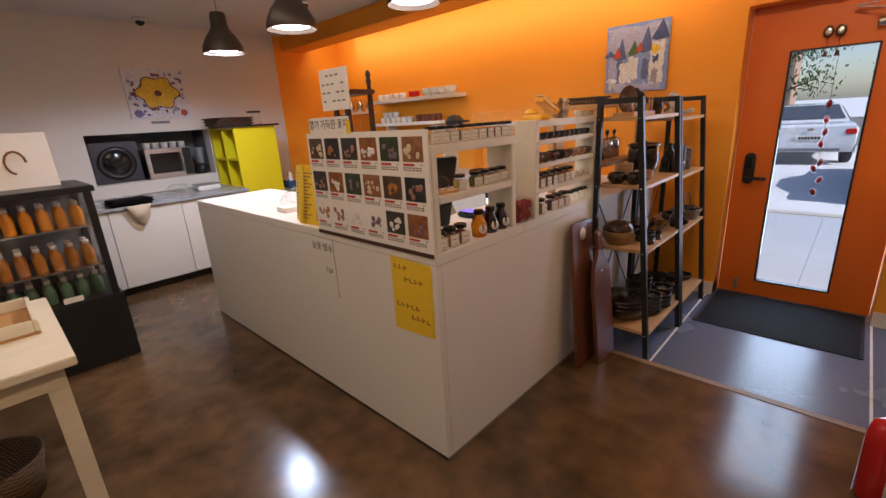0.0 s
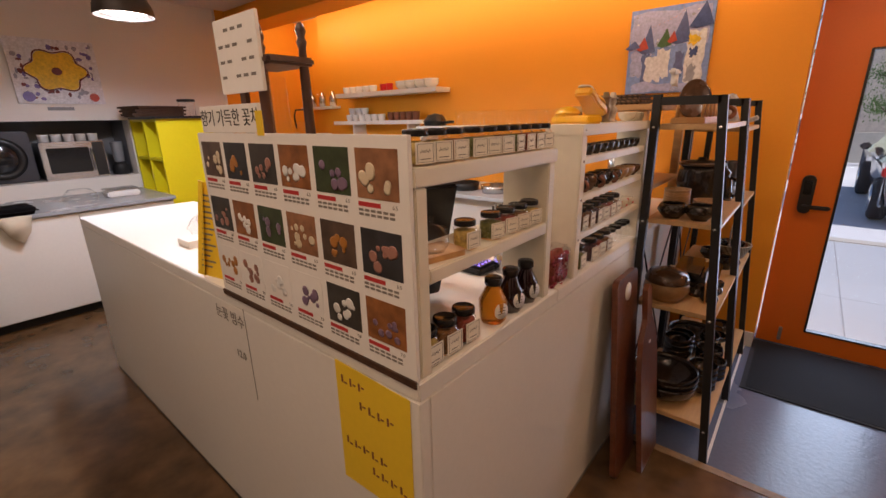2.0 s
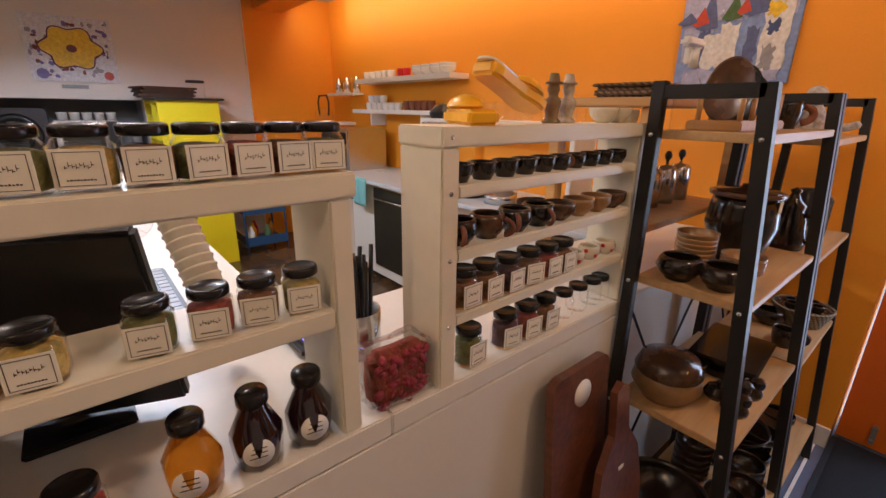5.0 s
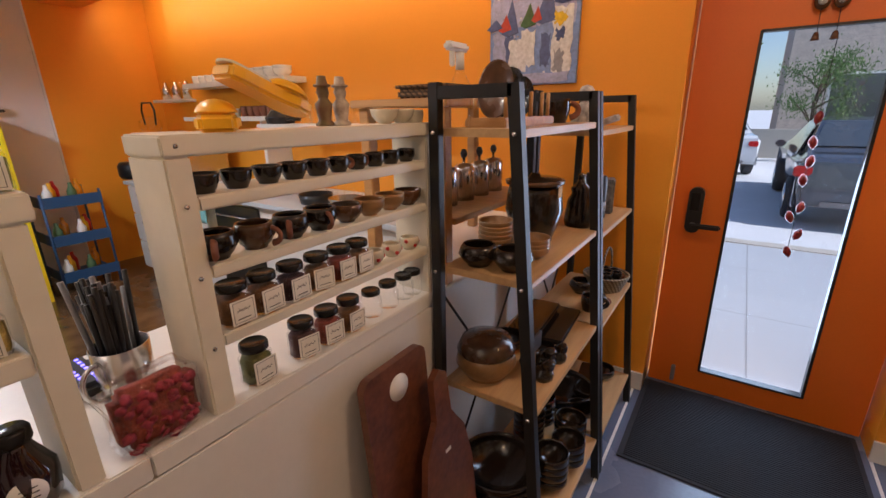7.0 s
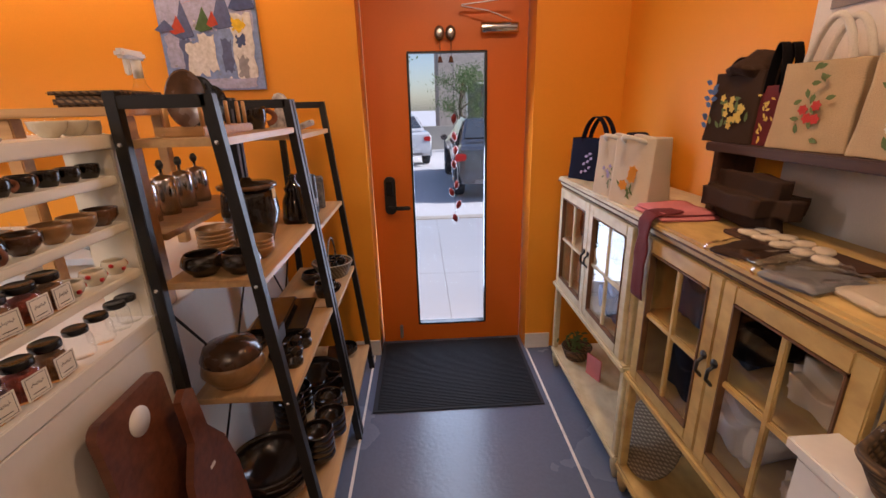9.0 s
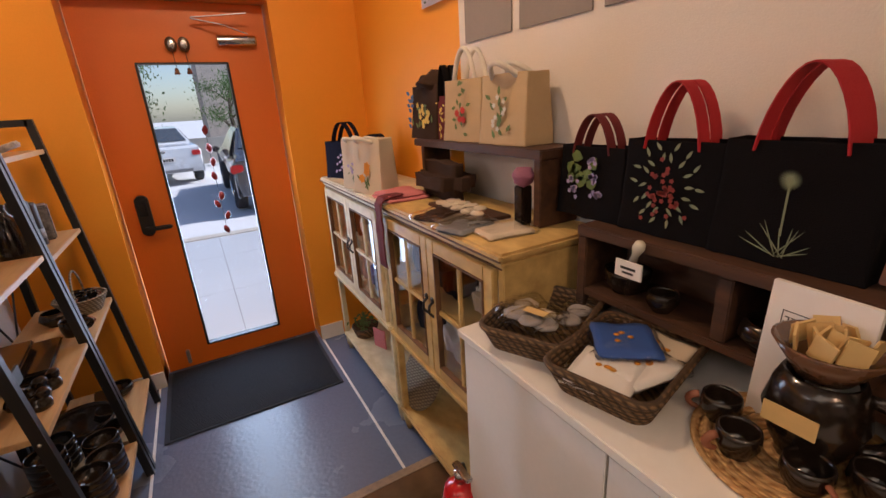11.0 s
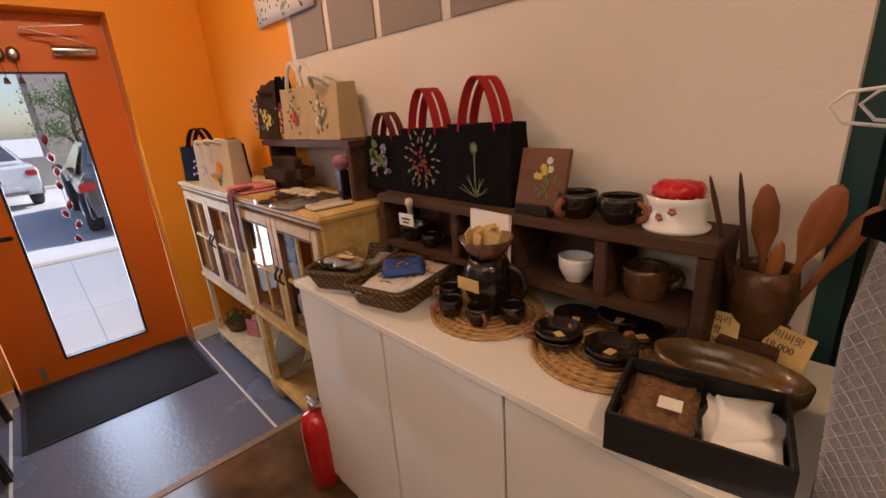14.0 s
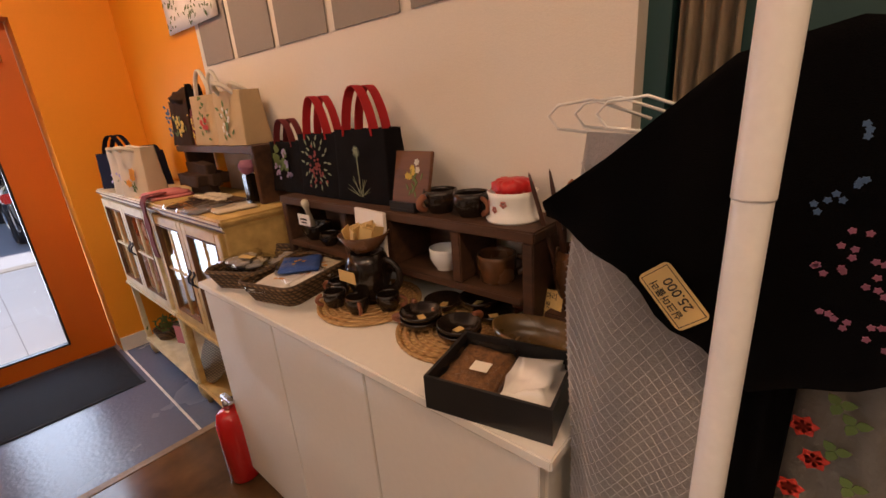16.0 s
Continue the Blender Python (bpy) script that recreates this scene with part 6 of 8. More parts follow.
single("paper_stack", B(-0.06, 0.06, -0.09, 0.09, 0, 0.03, bevel=0.002), PAPER, "stack of paper slips on the counter", "paper", (-2.75, 3.6, CT))
single("plastic_bag", roughen(lathe(bm_new(), [(0, 0), (0.13, 0), (0.15, 0.04), (0.1, 0.1), (0.04, 0.13), (0, 0.14)], 20), 0.03, 12), FILM, "crumpled clear plastic bag on the counter", "bag", (-2.85, 3.72, CT))
# wooden frame stand behind the racks
o = thing("wooden_stand", "honey wood open stand with coffee tools", "stand", (-1.55, 5.2, 0.905))
for x in (-1.70, -1.40):
    for y in (4.90, 5.60):
        wpart("post", B(x, x + 0.04, y, y + 0.04, 0.905, 1.46, bevel=0.003), HONEYWOOD, o)
wpart("top", B(-1.72, -1.34, 4.88, 5.66, 1.461, 1.485, bevel=0.003), HONEYWOOD, o)
wpart("shelf_board", B(-1.71, -1.35, 4.942, 5.598, 1.10, 1.12, bevel=0.003), HONEYWOOD, o)
for i in range(5):
    o = thing("french_press", "steel coffee press with black knob", "coffee press", (-1.50, 5.0 + i * 0.12, 1.12), "coffee presses on the stand")
    part("body", L([(0, 0), (0.04, 0), (0.04, 0.12), (0.03, 0.135), (0.006, 0.14), (0.006, 0.16), (0, 0.16)]), CHROME, o)
    part("knob", L([(0, 0.16), (0.01, 0.16), (0.014, 0.175), (0.008, 0.19), (0, 0.192)]), BLACKPLASTIC, o)
o = thing("flat_basket", "flat wicker tray with wrapped goods on the stand", "basket", (-1.52, 5.1, 1.485))
part("weave", B(-0.10, 0.10, -0.10, 0.10, 0, 0.035, bevel=0.010), BASKET, o)
part("lid", B(-0.105, 0.105, -0.105, 0.105, 0.036, 0.046, bevel=0.006), BASKET, o)

# ---- tote bags ----
PETALRED, PETALORANGE, PETALWHITE, PETALLILAC, PETALPINK = plain("thread_red", (0.62, 0.05, 0.03), 0.7), plain("thread_orange", (0.80, 0.33, 0.02), 0.7), plain("thread_white", (0.72, 0.70, 0.62), 0.7), plain("thread_lilac", (0.42, 0.36, 0.62), 0.7), plain("thread_pink", (0.26, 0.09, 0.15), 0.7)
LEAFG, LEAFPALE, PETALYEL, THREADBLUE = plain("thread_green", (0.12, 0.18, 0.05), 0.7), plain("thread_sage", (0.24, 0.28, 0.17), 0.7), plain("thread_yellow", (0.75, 0.55, 0.10), 0.7), plain("thread_blue", (0.06, 0.12, 0.24), 0.7)


def leaf(b, x, z, ln, w, a, y):
    """A pointed leaf or petal lying on a face turned to -y."""
    pts = [(0, 0), (ln * 0.3, w / 2), (ln * 0.65, w * 0.42), (ln, 0), (ln * 0.65, -w * 0.42), (ln * 0.3, -w / 2)]
    slab(b, pts, 0, 0.0012, pose(x, y, z, 90) @ pose(0, 0, 0, 0, 0, a))


def blossom(b, x, z, r, n, y, turn=0):
    for i in range(n):
        leaf(b, x, z, r, r * 0.75, turn + 360 * i / n, y)


def tote(name, label, w, h, d, cloth, handle, hh, hw=0.018, rope=False, droop=0.0):
    """A cloth bag; its front faces -y at y = 0, its foot stands at z = 0."""
    o = thing(name, label, "bag", (0, 0, -4))
    b = bmesh.new()
    n = 8
    ring = []
    for k in range(n + 1):
        z = h * k / n
        s = 1 - 0.05 * (k / n)
        q = 0.5 + 0.5 * (1 - 0.55 * k / n)
        ring.append([b.verts.new((x * w / 2 * s, y0 * d * q + d * (1 - q) / 2, z)) for x, y0 in ((-1, 0), (-0.5, -0.03), (0, -0.05), (0.5, -0.03), (1, 0), (1.01, 0.5), (1, 1), (0, 1.03), (-1, 1), (-1.01, 0.5))])
    for a, c in zip(ring, ring[1:]):
        for i in range(10):
            b.faces.new((a[i], a[(i + 1) % 10], c[(i + 1) % 10], c[i]))
    b.faces.new(ring[0][::-1])
    inner = [b.verts.new(v.co * 0.97 + Vector((0, d * 0.015, -h * 0.1))) for v in ring[-1]]
    for i in range(10):
        b.faces.new((ring[-1][i], ring[-1][(i + 1) % 10], inner[(i + 1) % 10], inner[i]))
    b.faces.new(inner)
    bb = merge(bm_new(), b)
    roughen(bb, 0.003, 18)
    part("body", bb, cloth, o)
    for y in (d * 0.22, d * 0.78):
        pts = [(w * 0.27 * math.cos(math.pi * i / 14) * (1 - 0.25 * math.sin(math.pi * i / 14)), y + droop * math.sin(math.pi * i / 14), h - 0.02 + hh * math.sin(math.pi * i / 14) ** 0.9) for i in range(15)]
        part("handle", T(pts, hw * 0.45, seg=8) if rope else strap(bm_new(), pts, hw, 0.003, (0.25, 1, 0)), handle, o)
    return o


def place(o, x, y, z, turn):
    o.matrix_basis = pose(x, y, z, 0, 0, turn)
    return o


EAST = -90.0   # front turned to the room


def deco(o, mat_, draw):
    b = bm_new()
    draw(b)
    part("embroidery", b, mat_, o)["kind"] = "stuff"


r5 = random.Random(11)
# three black bags on the crate
o = place(tote("tote_bag", "black canvas tote painted with pale grapes, wine handles", 0.22, 0.19, 0.07, CANVASBLACK, WINECLOTH, 0.10, 0.024), 0.425, 4.16, 1.152, EAST)
deco(o, LEAFG, lambda b: [leaf(b, r5.uniform(-0.06, 0.04), 0.12 + r5.uniform(-0.05, 0.05), 0.04, 0.032, r5.uniform(0, 360), -0.0035) for i in range(9)])
deco(o, PETALLILAC, lambda b: [blossom(b, cx + r5.uniform(-0.018, 0.018), cz + r5.uniform(-0.026, 0.026), 0.007, 5, -0.005) for cx, cz in ((-0.05, 0.08), (0.02, 0.135), (0.03, 0.085)) for i in range(12)])
o = place(tote("tote_bag", "black canvas tote painted with red berries, red handles", 0.235, 0.215, 0.08, CANVASBLACK, REDCLOTH, 0.14, 0.028), 0.42, 3.935, 1.152, EAST)
deco(o, LEAFPALE, lambda b: [leaf(b, 0.075 * math.cos(a) * q, 0.12 + 0.085 * math.sin(a) * q, 0.022, 0.007, math.degrees(a) + r5.uniform(-30, 30), -0.004) for a in [i * math.tau / 14 for i in range(14)] for q in (0.6, 0.9)])
deco(o, plain("berry_red", (0.30, 0.05, 0.04), 0.6), lambda b: [blossom(b, r5.gauss(0, 0.025), 0.11 + r5.gauss(0, 0.03), 0.006, 5, -0.0055) for i in range(40)])
o = place(tote("tote_bag", "black canvas tote painted with a dandelion, red handles", 0.255, 0.225, 0.09, CANVASBLACK, REDCLOTH, 0.145, 0.03), 0.415, 3.70, 1.152, EAST)
deco(o, LEAFPALE, lambda b: [leaf(b, r5.uniform(-0.012, 0.012), 0.02, r5.uniform(0.05, 0.075), 0.002, a, -0.0055) for a in (35, 52, 68, 82, 97, 112, 128, 145, 20, 160)] + [box(b, -0.0015, 0.0015, -0.0065, -0.005, 0.06, 0.155)])
deco(o, LEAFPALE, lambda b: [leaf(b, 0, 0.16, 0.018, 0.0014, a, -0.006) for a in range(0, 360, 15)])
# bags on the bench shelf
o = place(tote("tote_bag", "natural jute tote embroidered with red hollyhocks, rope handles", 0.21, 0.215, 0.10, JUTE, ROPE, 0.12, 0.02, True), 0.40, 4.745, 1.332, EAST + 8)
deco(o, LEAFG, lambda b: [leaf(b, r5.gauss(0, 0.018), 0.03 + i * 0.012, 0.024, 0.012, r5.uniform(0, 360), -0.005) for i in range(16)])
deco(o, PETALRED, lambda b: [blossom(b, x, z, 0.014, 6, -0.0065, 10) for x, z in ((-0.014, 0.10), (0.018, 0.11), (0.0, 0.08), (0.02, 0.078))])
o = place(tote("tote_bag", "natural jute tote embroidered with white flowers, rope handles", 0.22, 0.215, 0.12, JUTE, ROPE, 0.05, 0.02, True, -0.05), 0.395, 4.50, 1.332, EAST + 4)
deco(o, LEAFG, lambda b: [leaf(b, r5.gauss(0, 0.02), 0.02 + i * 0.011, 0.03, 0.013, r5.uniform(20, 160), -0.005) for i in range(13)])
deco(o, PETALWHITE, lambda b: [blossom(b, r5.gauss(0, 0.02), 0.05 + 0.012 * i, 0.009, 5, -0.0065, 30 * i) for i in range(9)])
o = place(tote("bottle_bag", "narrow wine red embroidered bag with black handle", 0.095, 0.165, 0.07, WINECLOTH, CANVASBLACK, 0.13, 0.024), 0.41, 4.90, 1.332, EAST + 6)
deco(o, PETALYEL, lambda b: [leaf(b, r5.gauss(0, 0.015), 0.02 + i * 0.007, 0.016, 0.006, r5.uniform(0, 360), -0.005) for i in range(18)])
o = place(tote("drawstring_bag", "dark brown gathered cloth bag with yellow flowers", 0.20, 0.21, 0.13, BROWNCLOTH, BROWNCLOTH, 0.06, 0.03), 0.39, 5.03, 1.332, EAST + 4)
deco(o, PETALYEL, lambda b: [blossom(b, r5.gauss(0.02, 0.025), r5.uniform(0.05, 0.15), 0.012, 5, -0.006) for i in range(14)])
deco(o, LEAFG, lambda b: [leaf(b, r5.gauss(0.0, 0.035), r5.uniform(0.03, 0.16), 0.03, 0.012, r5.uniform(0, 180), -0.005) for i in range(14)])
deco(o, THREADBLUE, lambda b: [leaf(b, -0.09 + r5.uniform(0, 0.02), r5.uniform(0.03, 0.18), 0.03, 0.016, r5.uniform(0, 180), -0.005) for i in range(10)])
single("gathered_cloth", roughen(lathe(bm_new(), [(0, 0), (0.07, 0), (0.085, 0.02), (0.05, 0.05), (0.02, 0.065), (0, 0.07)], 20), 0.02, 14), BROWNCLOTH, "gathered top of dark brown cloth", "cloth", (0.45, 5.03, 1.53))
# bags on the painted cabinet
o = place(tote("tote_bag", "small navy tote embroidered with lilac wisteria", 0.27, 0.20, 0.09, NAVY, NAVY, 0.12, 0.026), 0.24, 5.74, 1.102, EAST + 30)
deco(o, PETALLILAC, lambda b: [leaf(b, -0.055 + 0.02 * (i % 3) + 0.01 * (i // 3), 0.03 + 0.014 * i, 0.022, 0.013, r5.uniform(0, 60), -0.005) for i in range(8)])
place(tote("tote_bag", "small black cloth tote behind other bags", 0.20, 0.20, 0.08, NAVY, NAVY, 0.05, 0.03), 0.36, 5.62, 1.102, EAST + 10)
o = place(tote("gift_bag", "cream linen gift bag embroidered with lilac sprig, rope handles", 0.17, 0.235, 0.10, LINEN, ROPE, 0.025, 0.018, True, -0.05), 0.175, 5.37, 1.102, EAST + 22)
deco(o, LEAFPALE, lambda b: [leaf(b, r5.gauss(0, 0.014), 0.03 + 0.008 * i, 0.018, 0.007, r5.uniform(20, 160), -0.005) for i in range(10)])
deco(o, PETALLILAC, lambda b: [blossom(b, r5.gauss(0, 0.014), 0.08 + 0.01 * i, 0.009, 5, -0.006) for i in range(5)])
o = place(tote("gift_bag", "cream linen gift bag embroidered with orange lilies, rope handles", 0.18, 0.24, 0.11, LINEN, ROPE, 0.025, 0.018, True, -0.06), 0.175, 5.20, 1.102, EAST + 22)
deco(o, LEAFG, lambda b: [leaf(b, r5.gauss(0, 0.012), 0.02 + 0.006 * i, 0.03, 0.008, r5.uniform(30, 150), -0.005) for i in range(8)])
deco(o, PETALORANGE, lambda b: [blossom(b, x, z, 0.022, 6, -0.0065, 15) for x, z in ((-0.02, 0.07), (0.015, 0.10), (0.02, 0.125))])
# cushion, pink cloth, wrapped goods, wood slices
single("cushion", roughen(box(bm_new(), -0.07, 0.07, -0.17, 0.17, 0, 0.15, bevel=0.05), 0.012, 12), BROWNCLOTH, "dark brown cushion with gold embroidery under the bench shelf", "cushion", (0.38, 4.86, 1.104))
o = thing("folded_cloth", "folded pink cloth with wine border hanging over the edge", "cloth", (0.25, 5.02, 1.103))
part("fold", roughen(box(B(-0.09, 0.10, -0.10, 0.09, 0, 0.012, bevel=0.005), -0.085, 0.09, -0.09, 0.085, 0.012, 0.026, bevel=0.006), 0.006, 14), PINKCLOTH, o)
b = strap(bm_new(), [(-0.02, -0.06, 0.03), (-0.10, -0.055, 0.022), (-0.117, -0.05, 0.0), (-0.122, -0.05, -0.12), (-0.12, -0.048, -0.27)], 0.07, 0.004, (0, 1, 0))
part("border", roughen(b, 0.006, 20), WINECLOTH, o, "wine red hanging edge")
for i in range(9):
    o = single("wood_slice", lathe(bm_new(), [(0, 0), (0.022, 0), (0.024, 0.003), (0.022, 0.008), (0, 0.008)], 16, sx=1.0, sy=1.3), LINEN, "painted round wooden slice ornament", "ornament", (0.30 + 0.05 * (i % 2), 4.74 - 0.058 * (i // 2), 1.115), "wood slices on the board", turn=20 * i)
single("display_board", B(0.27, 0.39, 4.44, 4.80, 1.102, 1.114, bevel=0.003), DARKWOOD, "thin dark wooden display board on the cabinet", "board")
for x, y, t_, mt in ((0.22, 4.62, 20, BROWNCLOTH), (0.24, 4.52, -10, SEAGRASS), (0.21, 4.44, 12, GREYPLASTIC), (0.27, 4.33, -8, LINEN)):
    o = thing("wrapped_cloth", "folded cloth in clear plastic wrap on the cabinet", "packet", (x, y, 1.102), "wrapped cloths", turn=t_)
    part("cloth", roughen(B(-0.075, 0.075, -0.06, 0.06, 0, 0.012, bevel=0.004), 0.004, 30), mt, o)
    part("wrap", roughen(B(-0.085, 0.085, -0.07, 0.07, 0, 0.02, bevel=0.005), 0.005, 40), FILM, o)
single("pink_flower", roughen(lathe(bm_new(), [(0, 0), (0.03, 0.005), (0.035, 0.03), (0.02, 0.05), (0, 0.05)], 12), 0.012, 40), PETALPINK, "pink cloth flower ornament beside the bench shelf", "ornament", (0.37, 4.36, 1.224))
single("dark_block", B(-0.02, 0.02, -0.02, 0.02, 0, 0.12, bevel=0.004), POTBLACK, "small dark ceramic block under the bench shelf", "ornament", (0.37, 4.36, 1.104))
# lower shelf and inside of the painted cabinet
o = thing("flower_basket", "small wicker basket with dried greenery", "basket", (0.26, 5.78, 0.086))
part("weave", L([(0, 0), (0.06, 0), (0.085, 0.07), (0.078, 0.07), (0.055, 0.008), (0, 0.008)]), BASKET, o)
b = bm_new()
for i in range(60):
    leaf(b, r5.gauss(0, 0.03), 0.06 + r5.uniform(0, 0.08), 0.03, 0.012, r5.uniform(0, 360), r5.uniform(-0.05, 0.05))
part("greenery", b, LEAFG, o)["kind"] = "stuff"
single("pink_card", B(-0.004, 0.004, -0.05, 0.05, 0, 0.12), PINKCLOTH, "pink card standing on the low shelf", "card", (0.28, 5.58, 0.086), turn=20)
o = single("seagrass_mat", lathe(bm_new(), [(0, 0), (0.15, 0), (0.16, 0.006), (0.15, 0.012), (0, 0.012)], 36, m=pose(0, 0, 0, 0, -62, 0)), SEAGRASS, "round grey seagrass mat leaning below the cabinet", "mat", (0.27, 4.98, 0.23))
for i, (y, z, mt) in enumerate(((4.35, 0.512, LINEN), (4.62, 0.512, PAPER), (4.85, 0.512, NAVY), (4.4, 0.776, LINEN), (4.68, 0.776, CANVASBLACK), (4.85, 0.776, THREADBLUE), (5.2, 0.512, LINEN), (5.45, 0.512, BLUE1), (5.75, 0.512, PAPER), (5.2, 0.776, THREADBLUE), (5.5, 0.776, LINEN), (5.75, 0.776, BROWNCLOTH))):
    single("stored_cloth", roughen(B(-0.10, 0.09, -0.10, 0.10, 0, 0.12 + 0.03 * (i % 3), bevel=0.03), 0.025, 11), mt, "folded cloth stored behind the glass door", "cloth", (0.34, y, z), "cloths in the cabinet")

WAFF = surface("grey_felt", (0.34, 0.31, 0.30), 0.9, 0, 200, 20, 0.2, 0.5)

# ---- goods on the low white cabinet ----


def tray_basket(label, x, y, turn, l=0.30, w=0.225):
    o = thing("tray_basket", label, "basket", (x, y, LT), "wicker trays on the white cabinet", turn)
    b = bm_new()
    for i in range(8):
        k = 0.82 + 0.18 * i / 7
        pts = rounded(w * k, l * k, 0.035 * k, 5)
        tube(b, [(px, py, 0.005 + i * 0.0086) for px, py in pts], 0.0052 if i < 7 else 0.008, seg=6, closed=True)
    part("weave", b, BASKET, o)
    part("floor", slab(bm_new(), rounded(w * 0.82, l * 0.82, 0.03), 0.001, 0.006), BASKET, o)
    return o


tray_basket("brown wicker tray of wrapped grey brooches", 0.225, 4.10, -64)
r6 = random.Random(8)
for i in range(9):
    o = thing("wrapped_brooch", "grey felt ornament in clear plastic wrap", "packet", (0.225 + r6.uniform(-0.09, 0.09), 4.10 + r6.uniform(-0.06, 0.06), LT + 0.042 + 0.004 * i), "brooches in the wicker tray", r6.uniform(0, 180))
    part("felt", roughen(lathe(bm_new(), [(0, 0), (0.028, 0), (0.032, 0.006), (0.02, 0.012), (0, 0.013)], 14), 0.004, 50), (LINEN, WAFF, WAFF)[i % 3], o)
    part("wrap", roughen(B(-0.045, 0.045, -0.05, 0.05, -0.003, 0.018, bevel=0.006), 0.006, 40), FILM, o)
single("price_tag", B(-0.012, 0.012, -0.03, 0.03, 0, 0.002), CARD, "kraft paper tag in the wicker tray", "tag", (0.17, 4.07, LT + 0.092), turn=15)
tray_basket("brown wicker tray of wrapped handkerchiefs", 0.235, 3.86, -76)
for dx, dy, mt, t_ in ((-0.075, -0.01, PAPER, 20), (0.03, 0.03, surface("royal_blue_cloth", (0.03, 0.09, 0.34), 0.8, 0, 200, 8, 0.2, 0.3), 50), (0.0, -0.03, PAPER, -10), (0.08, -0.02, LINEN, 5)):
    o = thing("handkerchief", "folded embroidered handkerchief in clear wrap", "packet", (0.235 + dx, 3.86 + dy, LT + (0.062 if mt.name.startswith("royal") else 0.044)), "handkerchiefs in the wicker tray", t_)
    part("cloth", roughen(B(-0.068, 0.068, -0.065, 0.065, 0, 0.014, bevel=0.004), 0.004, 30), mt, o)
    part("wrap", roughen(B(-0.074, 0.074, -0.07, 0.07, -0.002, 0.02, bevel=0.004), 0.005, 40), FILM, o)
    b = bm_new()
    for i in range(4):
        lathe(b, [(0, 0), (0.007, 0.0005), (0, 0.001)], 7, at=(r6.uniform(-0.02, 0.02), r6.uniform(-0.02, 0.02), 0.0155))
    part("embroidery", b, PETALORANGE, o)
o = thing("mortar", "dark mortar with pale wooden pestle", "mortar", (0.43, 4.02, 0.985))
part("bowl", L(pot_profile(0.055, 0.06, 1.0, 0.6, 1.05)), POTBLACK, o)
part("pestle", L([(0, 0), (0.014, 0.005), (0.011, 0.07), (0.008, 0.12), (0.014, 0.15), (0.012, 0.165), (0, 0.17)], m=pose(-0.02, -0.01, 0.04, 40, 0, -40)), POTCREAM, o, "pale wooden pestle")
o = thing("sign_holder", "white price card in a clear stand", "sign", (0.345, 3.955, LT + 0.085))
part("card", B(-0.002, 0.002, -0.035, 0.035, 0.09, 0.13), PAPER, o)
part("stand", box(T([(0, 0, 0), (0, 0, 0.09)], 0.006), -0.03, 0.03, -0.03, 0.03, -0.003, 0.004), FILM, o)
part("writing", box(B(-0.003, -0.002, -0.02, 0.02, 0.11, 0.116), -0.003, -0.002, -0.015, 0.015, 0.099, 0.104), INK, o)
o = thing("paper_menu", "stack of white cards with a boxed title standing up", "cards", (0.338, 3.60, LT))
q = part("card", B(-0.006, 0.006, -0.074, 0.074, 0, 0.265, bevel=0.001), PAPER, o)
q.matrix_basis = pose(0, 0, 0, 0, 3, -6)
text("writing", "꽃차공방", 0.026, pose(-0.0066, 0, 0.195, 90, 0, -90), INK, q)
b = bm_new()
for a in ((-0.05, 0.05, 0.172, 0.1735), (-0.05, 0.05, 0.2165, 0.218), (-0.05, -0.0485, 0.172, 0.218), (0.0485, 0.05, 0.172, 0.218)):
    box(b, -0.0068, -0.0062, *a)
part("frame_line", b, INK, q)
# straw mats
for x, y, r_ in ((0.285, 3.565, 0.155), (0.30, 3.24, 0.16)):
    o = thing("straw_mat", "round braided straw place mat", "mat", (x, y, LT), "straw mats on the white cabinet")
    b = bm_new()
    for i in range(1, 9):
        q = r_ * i / 8 - 0.008
        n = 14 + 5 * i
        tube(b, [(q * math.cos(a * math.tau / n), q * math.sin(a * math.tau / n), 0.005 + 0.0012 * (a % 2)) for a in range(n)], 0.0105 if i > 6 else 0.0085, seg=6, closed=True, flat=0.5)
    part("braid", b, STRAW, o)
    part("center", L([(0, 0.001), (r_ * 0.97, 0.001), (r_ * 0.97, 0.003), (0, 0.003)], seg=40), STRAW, o)
MT = LT + 0.011
MUG = cup("small_mug", "small black glazed mug with clay handle", "mug", 0.033, 0.048, POTBLACK, POTRUST, 1.04, 0.7, 0.96, "mugs on the straw mat")
for x, y, t_ in ((0.205, 3.62, 150), (0.265, 3.68, 120), (0.215, 3.53, -120), (0.275, 3.47, -60)):
    put(MUG, x, y, MT, t_)
o = thing("drip_pot", "black coffee pot with dripper of wooden chips on top", "coffee pot", (0.29, 3.56, MT))
o.scale = (1.18, 1.18, 1.32)
part("pot", L(pot_profile(0.055, 0.115, 1.06, 0.62, 0.78, 0.004), seg=32), POTBLACK, o)
part("handle", T(arc(0.05, 0.062, 0.034, 0.034, 95, -95), 0.008, flat=1.4), POTBLACK, o).matrix_basis = pose(0, 0, 0, 0, 0, -70)
part("dripper", L([(0, 0.113), (0.03, 0.113), (0.062, 0.155), (0.058, 0.156), (0.028, 0.122), (0, 0.122)], seg=32), POTBROWN, o, "brown dripper")
for i in range(14):
    a = i * math.tau / 14
    part("chip", B(-0.014, 0.014, -0.0015, 0.0015, 0, 0.03), CARD, o, "pale wooden chip").matrix_basis = pose(0.035 * math.cos(a) * (0.4 + 0.6 * (i % 2)), 0.035 * math.sin(a) * (0.4 + 0.6 * (i % 2)), 0.142, 18 * math.sin(a * 3), 15, math.degrees(a) + 70)
